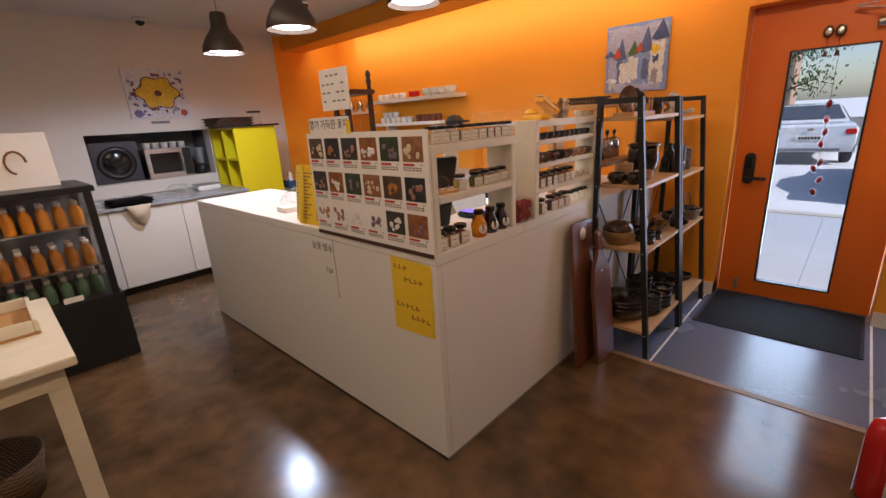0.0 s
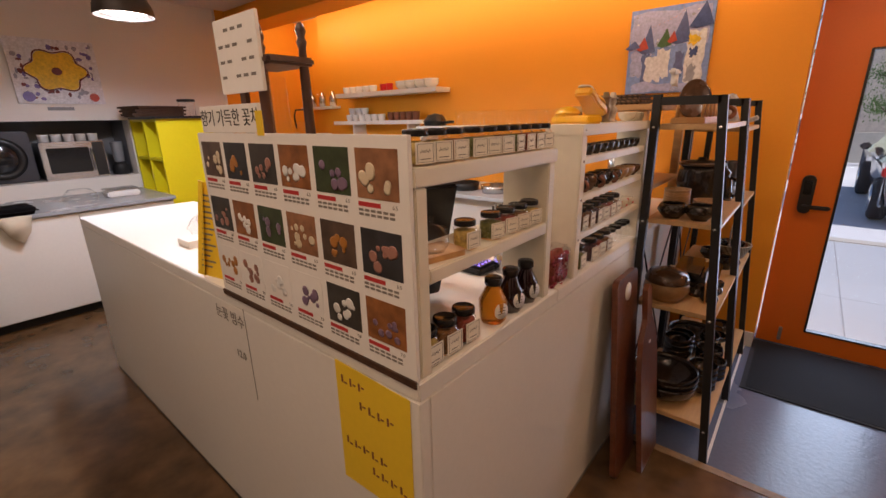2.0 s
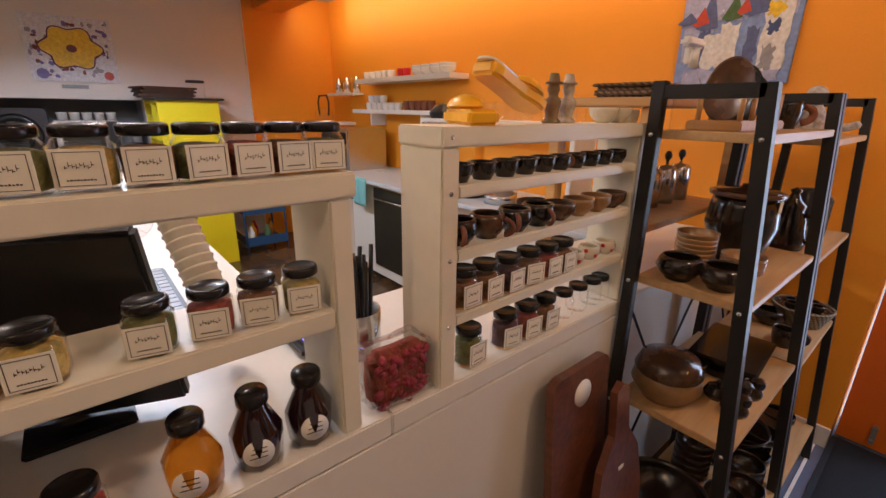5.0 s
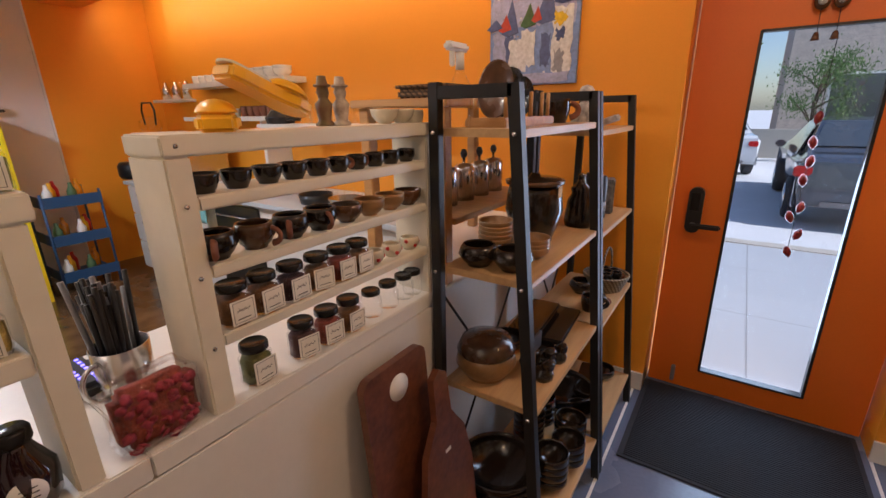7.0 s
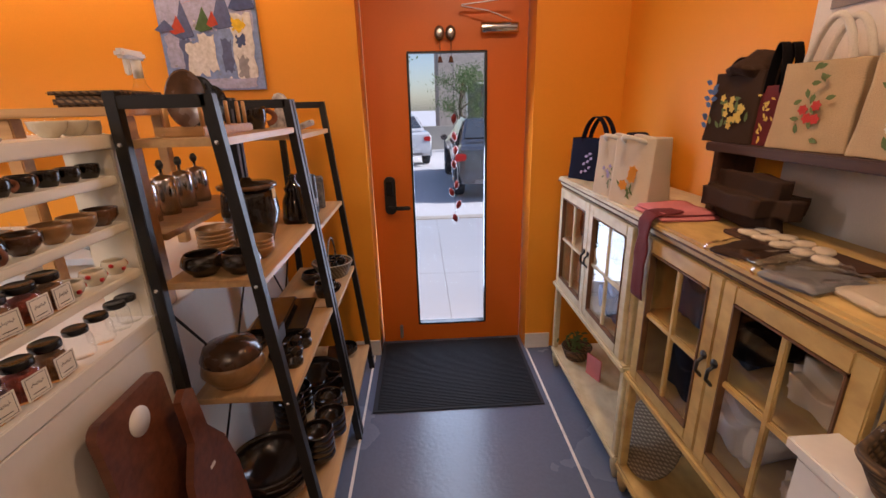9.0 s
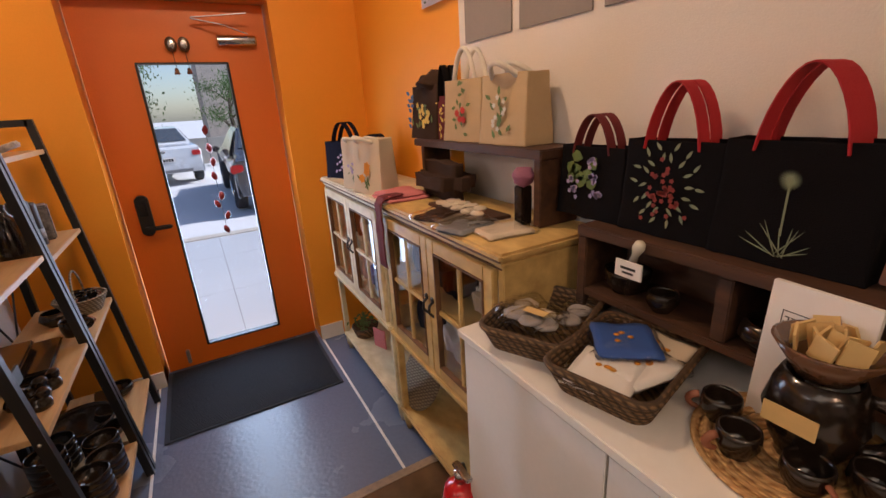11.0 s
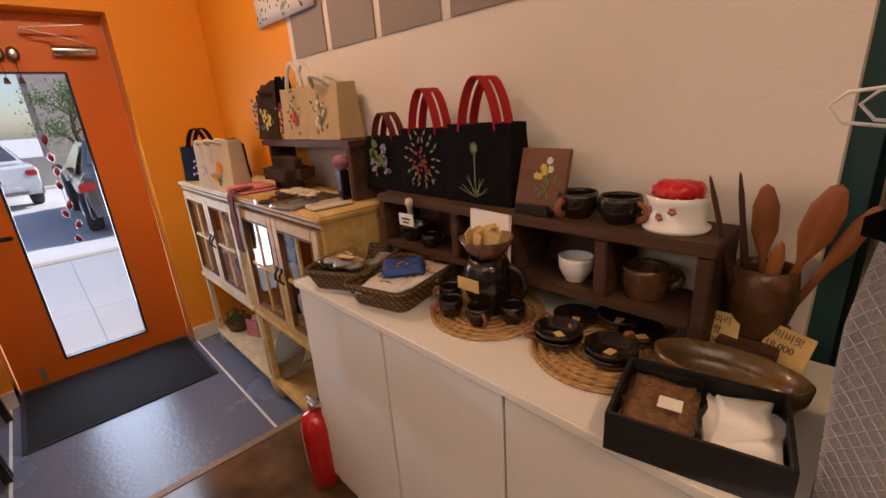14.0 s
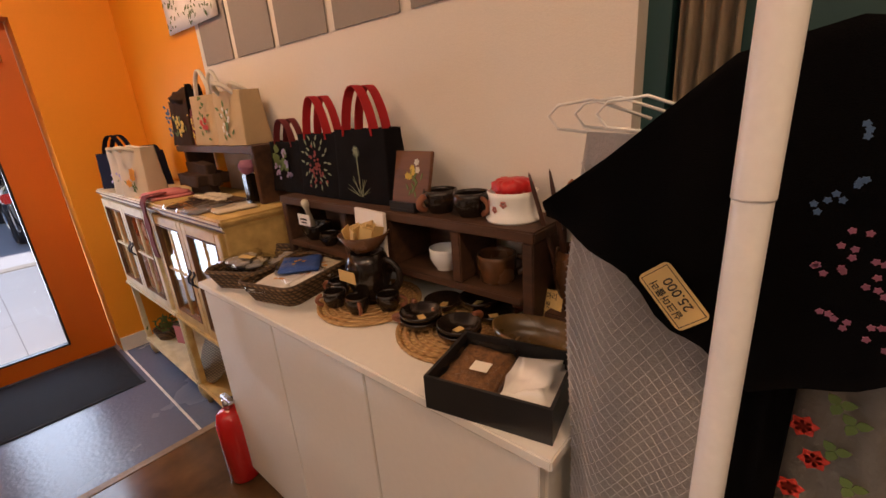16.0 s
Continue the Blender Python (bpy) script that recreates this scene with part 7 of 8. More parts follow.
part("tag", B(-0.062, -0.060, -0.025, 0.035, 0.06, 0.085), CARD, o, "kraft price tag")
DISH = thing("small_dish", "shallow black glazed dish with price tag", "dish", (0, 0, -5), "dishes on the straw mat")
part("dish", L([(0, 0), (0.04, 0), (0.052, 0.018), (0.054, 0.026), (0.051, 0.026), (0.042, 0.009), (0, 0.006)], seg=32), POTBLACK, DISH)
part("lug", T(arc(0.05, 0.02, 0.022, 0.008, 90, -90), 0.007), POTRUST, DISH)
part("tag", B(-0.014, 0.010, -0.009, 0.009, 0.0075, 0.009), CARD, DISH)
for x, y, z, t_ in ((0.365, 3.345, 0, 200), (0.255, 3.325, 0, 120), (0.255, 3.325, 0.016, 60), (0.26, 3.205, 0, 20), (0.26, 3.205, 0.015, -10), (0.385, 3.19, 0, -40), (0.40, 3.25, 0.016, 10)):
    put(DISH, x, y, MT + z, t_)
# in and on the crate
put(cup("white_cup", "white porcelain coffee cup with handle", "cup", 0.043, 0.064, PORCELAIN, PORCELAIN, 1.0, 0.6, 1.02), 0.43, 3.385, 0.985, -50)
put(cup("casserole", "dark brown lidded mug pot in the crate", "pot", 0.05, 0.072, POTBROWN, POTBROWN, 1.02, 0.9, 1.02), 0.44, 3.215, 0.985, -50)
put(DARKBOWL, 0.41, 3.68, 0.985)
put(CUPDARK, 0.40, 3.90, 0.985)
MUGB = cup("wide_mug", "wide dark mug with rust clay handle", "mug", 0.048, 0.062, POTBLACK, POTRUST, 1.06, 0.65, 0.96, "wide mugs on the crate")
put(MUGB, 0.43, 3.385, 1.152, 170)
put(MUGB, 0.43, 3.28, 1.152, -110)
o = thing("flower_crock", "white crock with pink flowers and a red scrubber on top", "crock", (0.445, 3.165, 1.152))
o.scale = (0.98, 0.98, 0.95)
part("body", L([(0, 0), (0.066, 0), (0.068, 0.008), (0.058, 0.014), (0.06, 0.06), (0.063, 0.075), (0.058, 0.076), (0.055, 0.02), (0, 0.016)], seg=36), PORCELAIN, o)
b = bm_new()
for ay, az in ((-50, 0.04), (-40, 0.047), (-15, 0.035), (10, 0.05)):
    a = radians(180 + ay)
    for k in range(5):
        lathe(b, [(0, -0.0004), (0.0042, 0), (0, 0.0005)], 8, m=pose(0.0605 * math.cos(a), 0.0605 * math.sin(a), az, 0, 90, math.degrees(a)) @ pose(0.0055 * math.cos(k * 1.257), 0.0055 * math.sin(k * 1.257), 0))
part("painted_flowers", b, plain("crock_pink", (0.55, 0.20, 0.16), 0.4), o)
part("scrubber", roughen(L([(0, 0.07), (0.044, 0.072), (0.05, 0.08), (0.048, 0.094), (0.04, 0.102), (0, 0.1)], seg=48), 0.008, 120), REDGLAZE, o, "crinkled red scrubber")
o = thing("flower_plaque", "small wooden plaque painted with yellow flowers on an easel", "plaque", (0.41, 3.485, 1.166))
q = part("board", B(-0.006, 0.006, -0.074, 0.074, 0, 0.15, bevel=0.002), wood("plaque_wood", (0.17, 0.065, 0.025), (0.06, 0.022, 0.010), 0.55, "y", 0.05), o)
q.matrix_basis = pose(0, 0, 0, 0, 14, -3)
for mt, n_, kind_ in ((LEAFG, 14, 0), (PETALYEL, 4, 1), (PETALWHITE, 2, 1)):
    b = bm_new()
    for i in range(n_):
        if kind_:
            blossom(b, r6.uniform(-0.02, 0.035), 0.095 + r6.uniform(-0.02, 0.025), 0.011, 6, 0, 20 * i)
        else:
            leaf(b, 0.01 + r6.gauss(0, 0.018), 0.02 + 0.005 * i, 0.022, 0.006, r6.uniform(40, 140), 0)
    bmesh.ops.transform(b, verts=b.verts, matrix=pose(-0.0062, 0, 0, 0, 0, -90))
    part("painted_flowers", b, mt, q)["kind"] = "stuff"
part("easel", box(B(-0.035, 0.02, -0.05, 0.05, -0.013, -0.003, bevel=0.002), -0.035, -0.025, -0.05, 0.05, -0.003, 0.014, bevel=0.002), BLACKPLASTIC, o, "black plate easel")
# wooden tools, tub, cards, box
# Unseen block, added so the tool pot's height fits the camera's view.
single("riser", B(0.385, 0.53, 2.95, 3.05, LT, 0.955, bevel=0.003), DARKWOOD, "added dark block lifting the tool pot off the cabinet", "riser")
o = thing("tool_pot", "dark clay pot holding wooden spoons and paddles", "pot", (0.46, 3.0, 0.955))
o.scale = (0.86, 0.86, 0.95)
part("pot", L(pot_profile(0.066, 0.15, 1.05, 0.75, 0.92, 0.005), seg=28), POTBROWN, o)
SPOON = wood("spoon_wood", (0.34, 0.12, 0.035), (0.20, 0.06, 0.02), 0.35, "z", 0.3)
for i, (dx, dy, tilt, ln, w_) in enumerate(((-0.02, 0.03, 16, 0.33, 0.012), (-0.01, 0.015, 9, 0.33, 0.012), (0.02, 0.0, 4, 0.30, 0.05), (0.0, -0.02, -14, 0.32, 0.06), (0.02, -0.035, -24, 0.30, 0.035), (-0.03, -0.005, -6, 0.2, 0.028))):
    b = lathe(bm_new(), [(0, 0.01), (0.008, 0.01), (0.008, ln * 0.5), (w_ / 2, ln * 0.68), (w_ / 2, ln * 0.85), (w_ / 4, ln * 0.97), (0, ln)], 14, sx=0.35 if w_ > 0.02 else 1)
    part("spoon", b, SPOON if i > 1 else TURNED, o, "polished wooden tool").matrix_basis = pose(dx, dy, 0.02, -tilt, -6, 0)
o = thing("oval_tub", "brown glazed oval ceramic planter dish", "dish", (0.31, 3.01, LT))
o.scale = (0.9, 0.84, 0.95)
part("dish", L([(0, 0), (0.12, 0), (0.145, 0.035), (0.15, 0.065), (0.142, 0.066), (0.13, 0.03), (0.11, 0.012), (0, 0.01)], sx=0.5, seg=40), surface("olive_brown_glaze", (0.12, 0.07, 0.022), 0.25, 0, 40, 10, 0.4, 0.1, coat=0.4), o)
for y, t_, lines in ((3.068, -6, ("로즈마리", "비팟", "18.000")), (2.965, 6, ("장미비팟", "18.000"))):
    o = thing("price_card", "kraft card handwritten in black, standing behind a dish", "card", (0.405, y - 0.005, LT + 0.03), "kraft price cards")
    q = part("card", B(-0.001, 0.001, -0.048, 0.048, 0.0, 0.08), CARD, o)
    q.matrix_basis = pose(0, 0, 0, t_, 18, -14)
    part("foot", B(-0.002, 0.02, -0.04, 0.04, -0.03, 0.0), CARD, o)
    for k, w_ in enumerate(lines):
        text("writing", w_, 0.018, pose(-0.0016, 0, 0.064 - 0.022 * k, 90, 0, -90), INK, q)
o = thing("gift_box", "open black box with wrapped sweets and white paper", "box", (0.15, 3.01, LT), turn=12)
for a in ((-0.09, 0.09, -0.12, 0.12, 0, 0.006), (-0.09, -0.084, -0.12, 0.12, 0.006, 0.07), (0.084, 0.09, -0.12, 0.12, 0.006, 0.07), (-0.0835, 0.0835, -0.12, -0.114, 0.006, 0.07), (-0.0835, 0.0835, 0.114, 0.12, 0.006, 0.07)):
    part("side", B(*a), BLACKPLASTIC, o)
part("filling", roughen(B(-0.08, 0.08, 0.0, 0.11, 0.006, 0.05, bevel=0.008), 0.006, 60), HERBS[3], o, "brown biscuits in wrap")
part("wrap", roughen(B(-0.082, 0.082, -0.01, 0.112, 0.008, 0.062, bevel=0.008), 0.007, 40), FILM, o)
part("paper", roughen(B(-0.078, 0.078, -0.11, -0.012, 0.006, 0.062, bevel=0.015), 0.016, 28), PAPER, o, "crumpled white paper")
part("tag", B(-0.03, 0.0, 0.02, 0.055, 0.064, 0.0655), LABEL, o)

# fire extinguisher
o = thing("fire_extinguisher", "red fire extinguisher standing on the floor", "fire extinguisher", (0.05, 4.275, 0))
part("cylinder", L([(0, 0), (0.055, 0), (0.062, 0.01), (0.062, 0.27), (0.05, 0.32), (0.02, 0.34), (0, 0.34)]), surface("red_enamel", (0.50, 0.012, 0.012), 0.2, 0, 60, 4, 0.08, 0.02, coat=0.5), o)
part("valve", box(L([(0, 0.34), (0.018, 0.34), (0.018, 0.38), (0, 0.38)]), -0.012, 0.012, -0.06, 0.03, 0.38, 0.395, bevel=0.004), CHROME, o)
part("hose", T([(0.0, 0.02, 0.365), (0.04, 0.05, 0.34), (0.06, 0.05, 0.25), (0.065, 0.02, 0.12)], 0.008), BLACKPLASTIC, o)

# grey squares and a printed banner on the white wall
for y0, y1 in ((4.621, 4.905), (4.275, 4.58), (3.928, 4.235), (3.58, 3.885), (3.23, 3.535)):
    single("wall_square", B(WX - 0.006, WX - 0.0005, y0, y1, 1.685, 1.99, bevel=0.001), surface("grey_panel", (0.27, 0.235, 0.21), 0.7, 0, 100, 4, 0.06, 0.05), "flat grey square panel on the white wall", "panel", group="grey squares on the wall")
o = thing("leaf_banner", "white cloth banner printed with dark foliage", "banner", (WX - 0.02, 4.92, 1.865))
wpart("cloth", roughen(B(WX - 0.02, WX - 0.016, 4.655, 5.22, 1.862, 2.5), 0.004, 8, (0,)), PAPER, o)
b = bm_new()
for i in range(160):
    leaf(b, r6.choice((-0.2, 0.0, 0.2)) + r6.gauss(0, 0.035), r6.uniform(0.015, 0.3), 0.022, 0.008, r6.uniform(0, 360), 0)
bmesh.ops.transform(b, verts=b.verts, matrix=pose(-0.0065, 0, 0, 0, 0, -90))
part("leaf_print", b, LEAFG, o)["kind"] = "stuff"

# charm hanging on the door
o = thing("door_charm", "string of red beads, mirrors and bells on the door", "charm", (-0.42, 6.24, 1.8))
for x in (-0.455, -0.395):
    wpart("mirror", lathe(bm_new(), [(0.0, 0.006), (0.022, 0.006), (0.028, 0.003), (0.026, -0.004), (0, -0.004)], 24, m=pose(x, 6.24, 1.845, 90), sy=1.35), POTBROWN, o, "oval framed mirror")
    wpart("mirror_face", lathe(bm_new(), [(0, 0.0075), (0.014, 0.007), (0.016, 0.006)], 20, m=pose(x, 6.24, 1.845, 90), sy=1.35), CHROME, o)
    wpart("string", T([(x, 6.238, 1.81), (x + 0.003, 6.238, 1.715)], 0.0015), INK, o)
    wpart("bell", lathe(bm_new(), [(0, 0.02), (0.008, 0.016), (0.015, -0.012), (0.012, -0.014), (0, -0.01)], 14, at=(x, 6.238, 1.71)), POTBROWN, o)
wpart("string", T([(-0.385, 6.236, 1.72), (-0.385, 6.236, 0.82)], 0.0013), INK, o)
BEAD = surface("red_bead", (0.22, 0.02, 0.02), 0.3, 0, 60, 30, 0.4, 0.1)
for i, (z, dx) in enumerate(((1.40, 0), (1.30, 0.0), (1.22, 0.006), (1.14, -0.004), (1.02, 0.01), (0.975, -0.02), (0.90, 0.022), (0.815, 0.0))):
    wpart("bead", roughen(lathe(bm_new(), [(0, -0.032), (0.013, -0.016), (0.017, 0.004), (0.009, 0.022), (0, 0.03)], 12, m=pose(-0.385 + dx, 6.236, z, 0, (20 if i > 4 else 8) * (-1) ** i, 0)), 0.002, 60), BEAD, o, "red bead")

# ---- clothes rail ----
RAIL = Vector((0.015, -0.018, -0.03))
o = thing("clothes_rail", "white steel clothes rail with joined tube post", "clothes rail", (-0.055, 2.648, 0))
part("post", T([(0, 0, 0.02), (0, 0, 0.021), (0.003, -0.003, 1.344), (0.003, -0.003, 1.345)], 0.0135, seg=20), WHITEPLASTIC, o)
part("post", T([(0.003, -0.003, 1.346), (0.003, -0.003, 1.347), (0.004, -0.004, 1.759), (0.004, -0.004, 1.76)], 0.0145, seg=20), WHITEPLASTIC, o)
part("foot", T([(-0.1, 0, 0.02), (0.45, 0, 0.02)], 0.018, seg=14), WHITEPLASTIC, o)
part("rail", T([(-0.0, 0, 1.76), (0.16, 0.0, 1.76)], 0.016, seg=14), WHITEPLASTIC, o)
part("rail", T([(0.16, 0.25, 1.76), (0.16, -1.2, 1.76)], 0.014, seg=14), WHITEPLASTIC, o)
part("post", T([(0.16, -1.2, 0.02), (0.16, -1.2, 1.76)], 0.02, seg=20), WHITEPLASTIC, o)
part("tape", roughen(L([(0.017, 1.50), (0.018, 1.505), (0.0175, 1.6), (0.018, 1.70), (0.017, 1.71)]), 0.002, 40), PAPER, o, "crinkled white tape")


def drape(bm, f, nu, nv, thick=0.004):
    """A cloth sheet from f(u, v), with a back face."""
    b = bmesh.new()
    g = [[b.verts.new(f(i / nu, j / nv)) for j in range(nv + 1)] for i in range(nu + 1)]
    for i in range(nu):
        for j in range(nv):
            b.faces.new((g[i][j], g[i + 1][j], g[i + 1][j + 1], g[i][j + 1])).smooth = True
    bmesh.ops.solidify(b, geom=b.faces[:], thickness=thick)
    for fc in b.faces:
        fc.smooth = True
    return merge(bm, b)


def lerp(pts, t):
    """Height along a polyline of (y, z)."""
    for (a, za), (c, zc) in zip(pts, pts[1:]):
        if (a - t) * (c - t) <= 0:
            return za + (zc - za) * ((t - a) / (c - a) if c != a else 0)
    return pts[-1][1]


def cape(u, v):
    y = 2.89 - u * 0.95
    top = lerp([(2.9, 1.325), (2.81, 1.39), (2.70, 1.482), (2.62, 1.50), (2.50, 1.47), (1.9, 1.40)], y)
    low = lerp([(2.9, 1.315), (2.835, 1.288), (2.805, 1.272), (2.769, 1.247), (2.74, 1.205), (2.70, 1.175), (2.66, 1.14), (2.61, 1.165), (2.55, 1.205), (1.9, 1.19)], y)
    return Vector((0.035 + 0.012 * math.sin(u * 26 + v * 2) * v + 0.02 * u, y, top + (low - top) * v + 0.004 * math.sin(u * 70) * v)) + RAIL


CHIFFON = surface("black_chiffon", (0.004, 0.0035, 0.004), 0.95, 0, 700, 5, 0.3, 0.4, spec=0.12)
o = thing("black_cape", "sheer black shawl embroidered with pink and blue flowers", "shawl", Vector((0.05, 2.6, 1.3)) + RAIL)
wpart("cloth", drape(bm_new(), cape, 60, 20, 0.003), CHIFFON, o)
for mt, pts in ((PETALPINK, [(2.59, 1.31), (2.575, 1.29), (2.56, 1.33), (2.545, 1.30), (2.58, 1.25), (2.555, 1.265), (2.60, 1.33), (2.53, 1.27), (2.54, 1.35), (2.565, 1.24), (2.61, 1.30), (2.60, 1.26)]), (THREADBLUE, [(2.60, 1.42), (2.585, 1.41), (2.57, 1.43), (2.61, 1.37), (2.625, 1.36)])):
    b = bm_new()
    for y, z in pts:
        for k in range(4):
            blossom(b, -(y - 2.6) + r6.uniform(-0.012, 0.012), z - 1.3 + r6.uniform(-0.01, 0.01), 0.0032, 5, 0, r6.uniform(0, 70))
    bmesh.ops.transform(b, verts=b.verts, matrix=pose(-0.032, 0, 0, 0, 0, -90))
    part("embroidery", b, mt, o)["kind"] = "stuff"
o = thing("price_tag", "kraft paper price tag with black border on the shawl", "tag", Vector((-0.006, 2.722, 1.258)) + RAIL)
q = part("card", slab(bm_new(), rounded(0.068, 0.036, 0.006), -0.0006, 0.0006), CARD, o)
q.matrix_basis = pose(0, 0, 0, 90, 0, -90) @ pose(0, 0, 0, 0, 0, -50)
b = bm_new()
for a in ((-0.031, 0.031, 0.0145, 0.0152), (-0.031, 0.031, -0.0152, -0.0145), (-0.031, -0.0303, -0.0145, 0.0145), (0.0303, 0.031, -0.0145, 0.0145)):
    box(b, a[0], a[1], a[2], a[3], 0.0006, 0.001)
part("border", b, INK, q)
text("writing", "25.000", 0.014, pose(0.0, 0.006, 0.0011, 0, 0, 180), INK, q)
text("writing", "실크머플러", 0.010, pose(0.0, -0.007, 0.0011, 0, 0, 180), INK, q)
# waffle towel
def towel(u, v):
    y = 2.873 - u * 0.20 + 0.006 * math.sin(v * 9)
    z = 1.40 - v * 1.1
    return Vector((0.10 - 0.03 * math.sin(u * math.pi) + 0.014 * math.sin(u * 11 + v * 3) * (0.3 + v), y + 0.035 * (1 - min(v * 5, 1)) * (0.5 - u) * -1.2, z)) + RAIL * 0.6


o = thing("waffle_towel", "pale grey waffle-weave towel hanging on the rail", "towel", (0.1, 2.78, 0.9))
WAF = surface("grey_waffle_cloth", (0.52, 0.49, 0.47), 0.9, 0, 300, 6, 0.08, 0.5)
wpart("cloth", drape(bm_new(), towel, 24, 60, 0.004), WAF, o)
for sgn in (1, -1):
    b = bm_new()
    for k in range(-60, 22):
        pts = []
        for i in range(13):
            u = i / 12
            v = (k * 0.019 + sgn * u * 0.24 + (0.30 if sgn > 0 else 0.5))
            if 0.02 < v < 0.98:
                pts.append(towel(u, v) + Vector((-0.0035, 0, 0)))
        if len(pts) > 2:
            tube(b, pts, 0.0007, seg=4)
    wpart("waffle_rib", b, WAF, o)
for y, x in ((2.91, 0.155), (2.885, 0.19), (2.84, 0.16)):
    o = thing("wire_hanger", "white coated wire hanger on the rail", "hanger", Vector((x, y, 1.40)) + RAIL, "wire hangers on the rail")
    part("wire", T([(0.03, -0.1, 0.02), (0, -0.03, 0.05), (0, 0.02, 0.045), (0, 0.035, 0.03), (0, 0.02, 0.012), (0.02, -0.1, -0.005)], 0.0022), WHITEPLASTIC, o)


def floral(u, v):
    return Vector((0.13 + 0.012 * math.sin(u * 14) * (0.4 + v), 2.64 - u * 0.13, 1.30 - v * 0.95)) + RAIL


o = thing("floral_cloth", "white quilted cloth painted with red flowers and leaves", "cloth", Vector((0.13, 2.55, 1.0)) + RAIL)
wpart("cloth", drape(bm_new(), floral, 20, 30, 0.004), surface("cream_quilt", (0.40, 0.36, 0.31), 0.9, 0, 120, 20, 0.1, 0.8), o)
for mt, pts in ((PETALRED, [(2.60, 1.08), (2.585, 1.04), (2.60, 0.99), (2.575, 0.96)]), (LEAFG, [(2.575, 1.12), (2.56, 1.10), (2.57, 1.06), (2.55, 1.02)])):
    b = bm_new()
    for y, z in pts:
        blossom(b, -(y - 2.55), z - 1.0, 0.015, 6 if mt is PETALRED else 3, 0, 15)
    bmesh.ops.transform(b, verts=b.verts, matrix=pose(-0.02, 0, 0, 0, 0, -90))
    part("painted_flowers", b, mt, o)["kind"] = "stuff"
def greysheet(u, v):
    return Vector((0.14 + 0.015 * math.sin(u * 20) * (0.4 + v), 2.505 - u * 0.6, 1.35 - v * 1.0)) + RAIL


o = thing("hanging_cloth", "plain taupe cloth hanging on the rail", "cloth", (0.14, 2.2, 0.9))
wpart("cloth", drape(bm_new(), greysheet, 40, 12, 0.004), surface("taupe_cloth", (0.09, 0.075, 0.065), 0.9, 0, 200, 6, 0.1, 0.5), o)
def backblack(u, v):
    return Vector((0.085 + 0.008 * math.sin(u * 14), 2.712 - u * 0.10, 1.40 - v * 1.28)) + RAIL


o = thing("black_dress", "long black cloth hanging behind the shawl", "dress", (0.085, 2.66, 0.8))
wpart("cloth", drape(bm_new(), backblack, 30, 16, 0.004), CANVASBLACK, o)
single("red_lamp_shade", lathe(bm_new(), [(0, 0), (0.05, 0.01), (0.03, 0.07), (0.012, 0.09), (0, 0.09)], 20), REDGLAZE, "small red ornament hanging by a cord", "ornament", (0.3, 2.49, 1.6))
b = tube(bm_new(), [(0.3, 2.49, 1.69), (0.3, 2.49, 2.58)], 0.0015)
single("ornament_cord", b, INK, "thin cord from the ceiling", "cord")
# teal framed opening past the white wall
# Teal panel also closes the wall gap against sun; the white fill is unseen.
structure("wall_teal", B(0.66, 0.72, 1.2, 2.93, -0.2, 2.75), TEAL, "dark teal panel closing the wall gap against sunlight")
structure("trim_teal", B(0.60, 0.66, 2.885, 2.93, 0, 2.58), TEAL)
structure("wall_side_fill", B(0.50, 0.72, 1.05, 1.2, -0.2, 2.75), WHITEWALL)
def curtain(u, v):
    return Vector((0.60 + 0.02 * math.sin(u * 25), 2.87 - u * 0.11, 2.5 - 2.3 * v))


o = thing("curtain", "beige curtain hanging beside the teal frame", "curtain", (0.6, 2.8, 1.2))
wpart("cloth", drape(bm_new(), curtain, 24, 6, 0.004), surface("beige_curtain", (0.42, 0.33, 0.23), 0.9, 0, 200, 4, 0.1, 0.4), o)

# ---- outside ----
ASPHALT = surface("pale_paving", (0.66, 0.66, 0.67), 0.85, 0, 60, 0.6, 0.12, 0.3)
PORCH = surface("porch_granite", (0.52, 0.54, 0.57), 0.35, 0, 120, 1.2, 0.08, 0.1)
structure("ground", B(-200, 200, 6.45, 300, -0.35, -0.18), ASPHALT, "pale paved car park")
structure("threshold", B(-0.95, 0.1, 6.36, 6.46, -0.2, ENTRY - 0.002), GREYPLASTIC)
porch = structure("pavement", B(-4, 4, 6.46, 9.75, -0.2, -0.075), PORCH, "pale granite porch floor")
b = bm_new()
for i in range(9):
    box(b, -4 + i * 0.9, -3.992 + i * 0.9, 6.46, 9.75, -0.08, -0.0735)
for i in range(2):
    box(b, -4, 4, 7.6 + i * 1.2, 7.606 + i * 1.2, -0.08, -0.0742)
structure("pavement_joint", b, surface("joint_sand", (0.36, 0.37, 0.39), 0.9, 0, 60, 3, 0.1, 0.1))
KERBST = surface("kerb_stone", (0.50, 0.46, 0.40), 0.7, 0, 60, 3, 0.15, 0.2)
structure("kerb", B(-4, 4, 9.75, 9.95, -0.2, -0.065, bevel=0.01), KERBST)


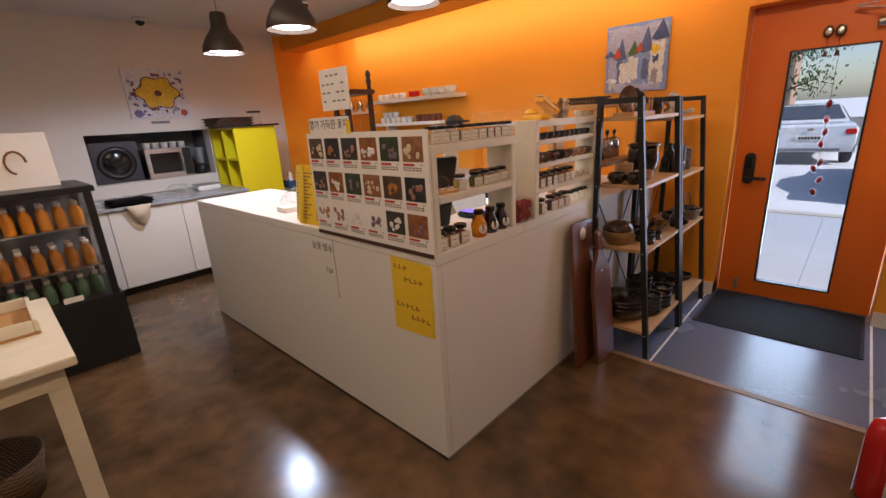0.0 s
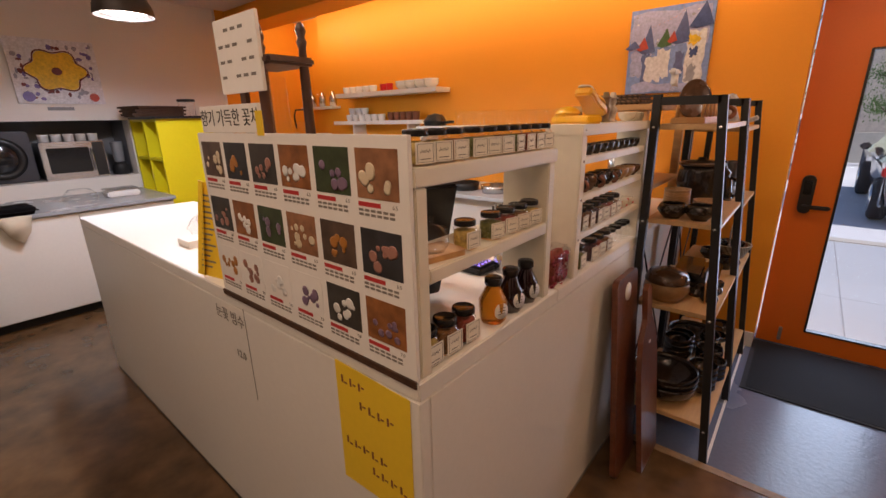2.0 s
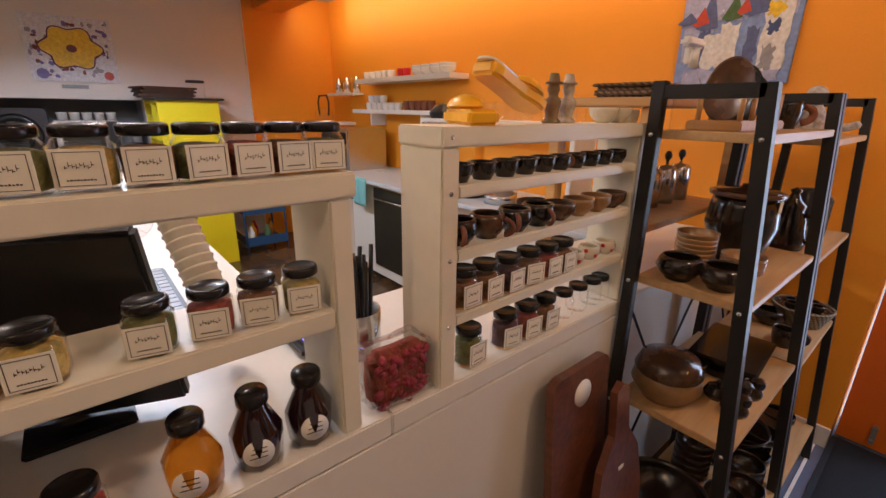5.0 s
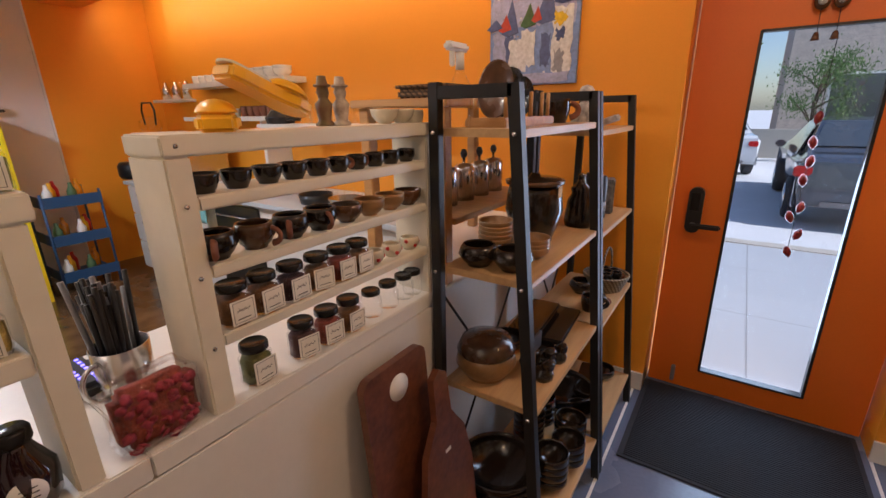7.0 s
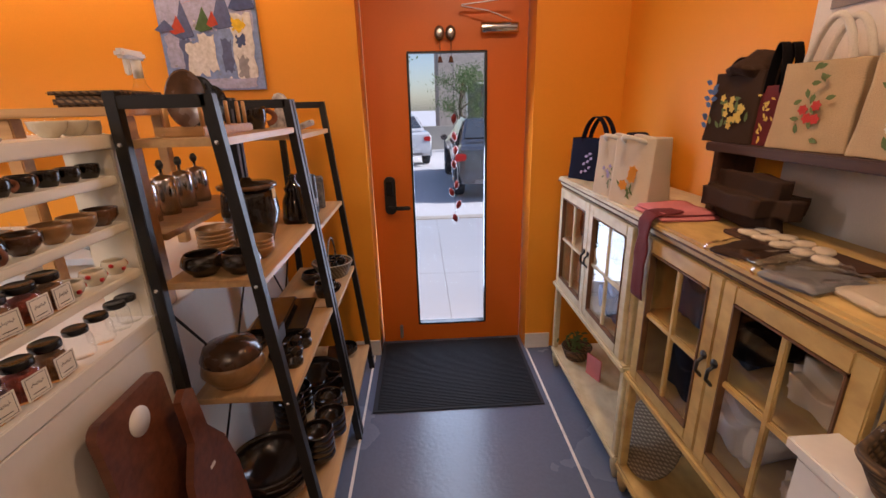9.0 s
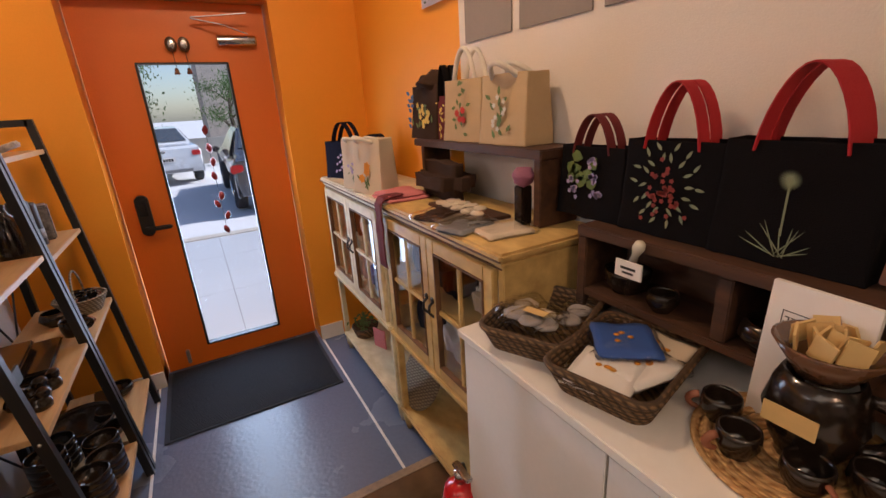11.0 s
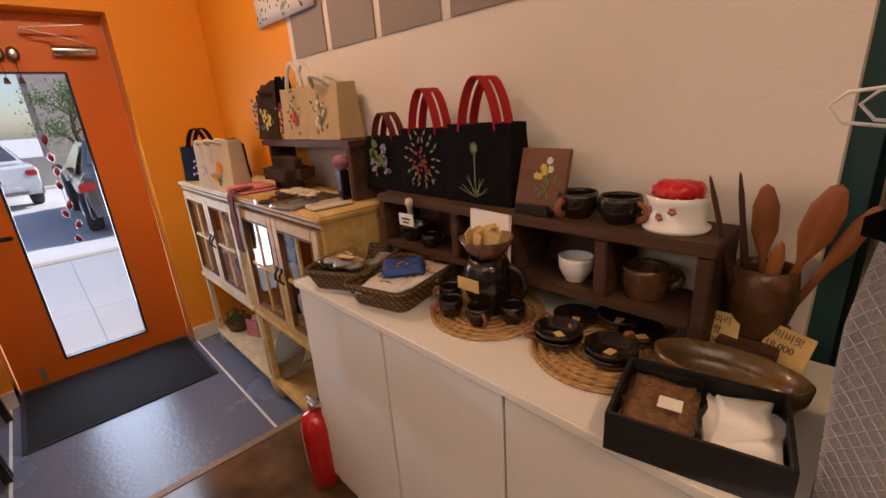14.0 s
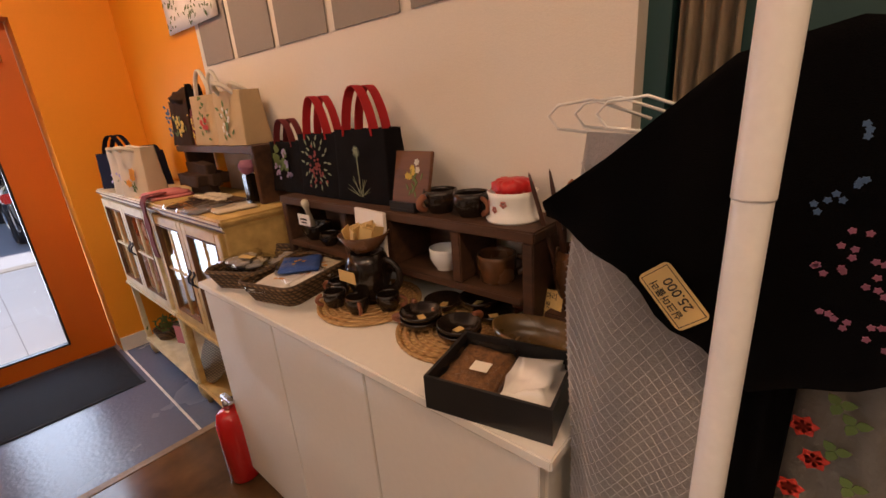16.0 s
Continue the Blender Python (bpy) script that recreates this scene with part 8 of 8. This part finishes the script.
def car(label, x, y, turn, paint, glassm):
    """A saloon seen from behind; its rear faces -y."""
    o = thing("car", label, "car", (x, y, -0.18), turn=turn)
    b = bmesh.new()
    prof = [(0.0, 0.32), (-0.04, 0.5), (0.0, 0.92), (0.12, 0.98), (0.62, 1.02), (1.35, 1.42), (2.3, 1.45), (3.1, 1.05), (4.3, 0.86), (4.5, 0.5), (4.45, 0.3)]
    ws = [0.82, 0.86, 0.84, 0.82, 0.78, 0.62, 0.62, 0.76, 0.78, 0.8, 0.8]
    rings = []
    for (yy, z), w in zip(prof, ws):
        rings.append((b.verts.new((-w, yy, z)), b.verts.new((w, yy, z))))
    for a, c in zip(rings, rings[1:]):
        b.faces.new((a[0], a[1], c[1], c[0]))
    for s in (0, 1):
        base = [b.verts.new((r_[s].co.x * 1.03, r_[s].co.y, 0.3)) for r_ in rings]
        waist = [b.verts.new(((0.9 if s else -0.9), max(0.05, min(4.4, r_[s].co.y)), min(0.86, r_[s].co.z))) for r_ in rings]
        for i in range(len(rings) - 1):
            for p, q in ((rings, waist), (waist, base)):
                va, vb = (p[i][s] if p is rings else p[i]), (p[i + 1][s] if p is rings else p[i + 1])
                try:
                    b.faces.new((va, vb, q[i + 1], q[i]))
                except ValueError:
                    pass
    bmesh.ops.remove_doubles(b, verts=b.verts, dist=0.001)
    bmesh.ops.recalc_face_normals(b, faces=b.faces)
    bb = merge(bm_new(), b)
    part("body", bb, paint, o)
    q = bmesh.new()
    q.faces.new([q.verts.new(p) for p in ((-0.70, 0.70, 1.085), (0.70, 0.70, 1.085), (0.58, 1.30, 1.41), (-0.58, 1.30, 1.41))])
    part("rear_window", merge(bm_new(), q), glassm, o, "sloping rear window")
    for s in (-1, 1):
        q = bmesh.new()
        q.faces.new([q.verts.new(p) for p in ((s * 0.875, 0.9, 0.95), (s * 0.875, 3.0, 0.95), (s * 0.67, 2.3, 1.39), (s * 0.67, 1.4, 1.37))])
        part("side_window", merge(bm_new(), q), glassm, o)
        part("tail_light", B(s * 0.80 - 0.14, s * 0.80 + 0.06, -0.035, 0.05, 0.72, 0.86, bevel=0.02), REDGLAZE, o, "red tail light")
        part("mirror", B(s * 0.98 - 0.08, s * 0.98 + 0.08, 2.75, 2.85, 0.92, 1.04, bevel=0.03), paint, o)
        for yy in (0.75, 3.55):
            w_ = part("wheel", L([(0, -0.1), (0.29, -0.1), (0.32, -0.07), (0.32, 0.07), (0.29, 0.1), (0, 0.1)], seg=28, m=pose(s * 0.82, yy, 0.32, 0, 90)), MATRUBBER, o)
            part("rim", L([(0, 0.0), (0.2, 0.0), (0.21, 0.02), (0, 0.03)], seg=20, m=pose(s * 0.92, yy, 0.32, 0, 90 * s)), CHROME, w_)
    part("bumper", B(-0.84, 0.84, -0.09, 0.05, 0.34, 0.58, bevel=0.05), paint, o)
    part("bumper_trim", B(-0.6, 0.6, -0.10, -0.06, 0.34, 0.42, bevel=0.01), GREYPLASTIC, o)
    pl = part("number_plate", B(-0.26, 0.26, -0.055, -0.035, 0.60, 0.72, bevel=0.006), PAPER, o, "white number plate")
    b = bm_new()
    for i in range(7):
        box(b, -0.21 + i * 0.062, -0.165 + i * 0.062, -0.058, -0.055, 0.625, 0.695)
    part("plate_characters", b, INK, pl)
    part("badge", slab(bm_new(), [(0.07 * math.cos(i * math.tau / 20), 0.035 * math.sin(i * math.tau / 20)) for i in range(20)], 0, 0.01, pose(0, -0.03, 0.86, 90)), CHROME, o, "chrome oval badge")
    return o


CARGLASS = surface("car_glass", (0.06, 0.07, 0.08), 0.05, 0, 10, 1, 0.1, 0, coat=1)
car("dark grey saloon parked facing away from the shop", 0.95, 11.4, 0, surface("dark_car_paint", (0.09, 0.10, 0.125), 0.2, 0.4, 80, 2, 0.05, 0, coat=1), CARGLASS)
car("white saloon parked across the lot", -1.15, 16.5, 8, surface("white_car_paint", (0.70, 0.72, 0.74), 0.25, 0.1, 80, 2, 0.03, 0, coat=1), CARGLASS)
car("silver saloon parked farther across the lot", -4.2, 19.0, 20, surface("silver_car_paint", (0.45, 0.47, 0.50), 0.25, 0.5, 80, 2, 0.03, 0, coat=1), CARGLASS)
# building across the lot with brick courses
h = thing("brick_building", "pale brick building across the car park", "building", (4.5, 24, -0.2))
BRICKM = surface("pale_brick", (0.58, 0.50, 0.44), 0.85, 0, 40, 3, 0.2, 0.4)
part("wall", B(-4.2, 9, 0, 5, 0, 7.5), BRICKM, h)
b = bm_new()
for i in range(70):
    box(b, -4.2, 9, -0.012, 0, 0.1 + i * 0.105, 0.19 + i * 0.105)
part("brick_courses", b, surface("brick_face", (0.64, 0.54, 0.46), 0.85, 0, 20, 6, 0.3, 0.4), h)["kind"] = "stuff"
part("roof", B(-4.4, 9.2, -0.2, 5.2, 7.5, 7.75), GREYPLASTIC, h)
for x in (-3.0, 0.2, 3.4):
    for z in (1.2, 4.4):
        w_ = part("window", B(x, x + 1.5, -0.05, 0.02, z, z + 1.5, bevel=0.02), WHITEPLASTIC, h)
        part("pane", B(x + 0.08, x + 1.42, -0.06, -0.05, z + 0.08, z + 1.42), CARGLASS, w_)
h = thing("brick_building", "low brown rendered house behind the trees", "building", (-9, 27, -0.2))
part("wall", B(-8, 6, 0, 5, 0, 5), surface("brown_render", (0.42, 0.27, 0.18), 0.85, 0, 40, 2, 0.15, 0.3), h)
part("roof", B(-8.3, 6.3, -0.3, 5.3, 5, 5.3), GREYPLASTIC, h)
for x in (-6, -2, 2.5):
    w_ = part("window", B(x, x + 1.6, -0.05, 0.02, 1.4, 3.0, bevel=0.02), WHITEPLASTIC, h)
    part("pane", B(x + 0.08, x + 1.52, -0.06, -0.05, 1.48, 2.92), CARGLASS, w_)
structure("boundary_wall", B(-14, 9, 22.0, 22.2, -0.2, 0.75), KERBST, "low stone boundary wall")
BARK = surface("bark", (0.10, 0.07, 0.045), 0.9, 0, 30, 5, 0.3, 0.8)
FOLIAGE = surface("green_leaves", (0.09, 0.17, 0.035), 0.6, 0, 20, 2, 0.4, 0.1)


def tree(label, x, y, s, seed):
    r_ = random.Random(seed)
    o = thing("tree", label, "tree", (x, y, -0.19))
    b = tube(bm_new(), [(0, 0, 0), (0.04, 0.02, 0.9 * s), (-0.03, 0.05, 1.7 * s), (0.05, 0, 2.6 * s)], [0.11 * s, 0.085 * s, 0.06 * s, 0.03 * s], seg=8)
    tips = []
    for i in range(11):
        a, z0 = r_.uniform(0, math.tau), r_.uniform(0.9, 2.2) * s
        e = Vector((math.cos(a) * r_.uniform(0.5, 1.0) * s, math.sin(a) * r_.uniform(0.5, 1.0) * s, z0 + r_.uniform(0.3, 0.9) * s))
        tube(b, [(0, 0, z0), e * 0.5 + Vector((0, 0, z0 * 0.55)), e], [0.035 * s, 0.022 * s, 0.008 * s], seg=5)
        tips += [e, e * 0.7 + Vector((0, 0, z0 * 0.35))]
    part("trunk", b, BARK, o)
    vs, fs = [], []
    for tip in tips:
        for k in range(110):
            c = tip + Vector((r_.gauss(0, 0.22), r_.gauss(0, 0.22), r_.gauss(0, 0.17))) * s
            q = Euler((r_.uniform(0, 6), r_.uniform(0, 6), r_.uniform(0, 6))).to_matrix()
            n0 = len(vs)
            vs += [c + q @ Vector(p) * s for p in ((-0.05, 0, 0), (0, 0.02, 0.01), (0.05, 0, 0), (0, -0.02, 0.01))]
            fs.append((n0, n0 + 1, n0 + 2, n0 + 3))
    me = bpy.data.meshes.new("crown")
    me.from_pydata(vs, [], fs)
    me.materials.append(FOLIAGE)
    c = new("crown", me)
    c.parent = o
    c["kind"] = "stuff"


tree("slim green garden tree with loose crown", 1.0, 21.0, 1.0, 2)
tree("tall green tree beyond the car park", -3.2, 24.5, 1.7, 3)
tree("leafy green tree behind the parked cars", -7.0, 23.0, 1.6, 5)

# patterns from which the copies were made
for ob in [o_ for o_ in bpy.data.objects if o_.parent is None and abs(o_.location.z + 5) < 1e-4]:
    for child in list(ob.children_recursive) + [ob]:
        bpy.data.objects.remove(child)
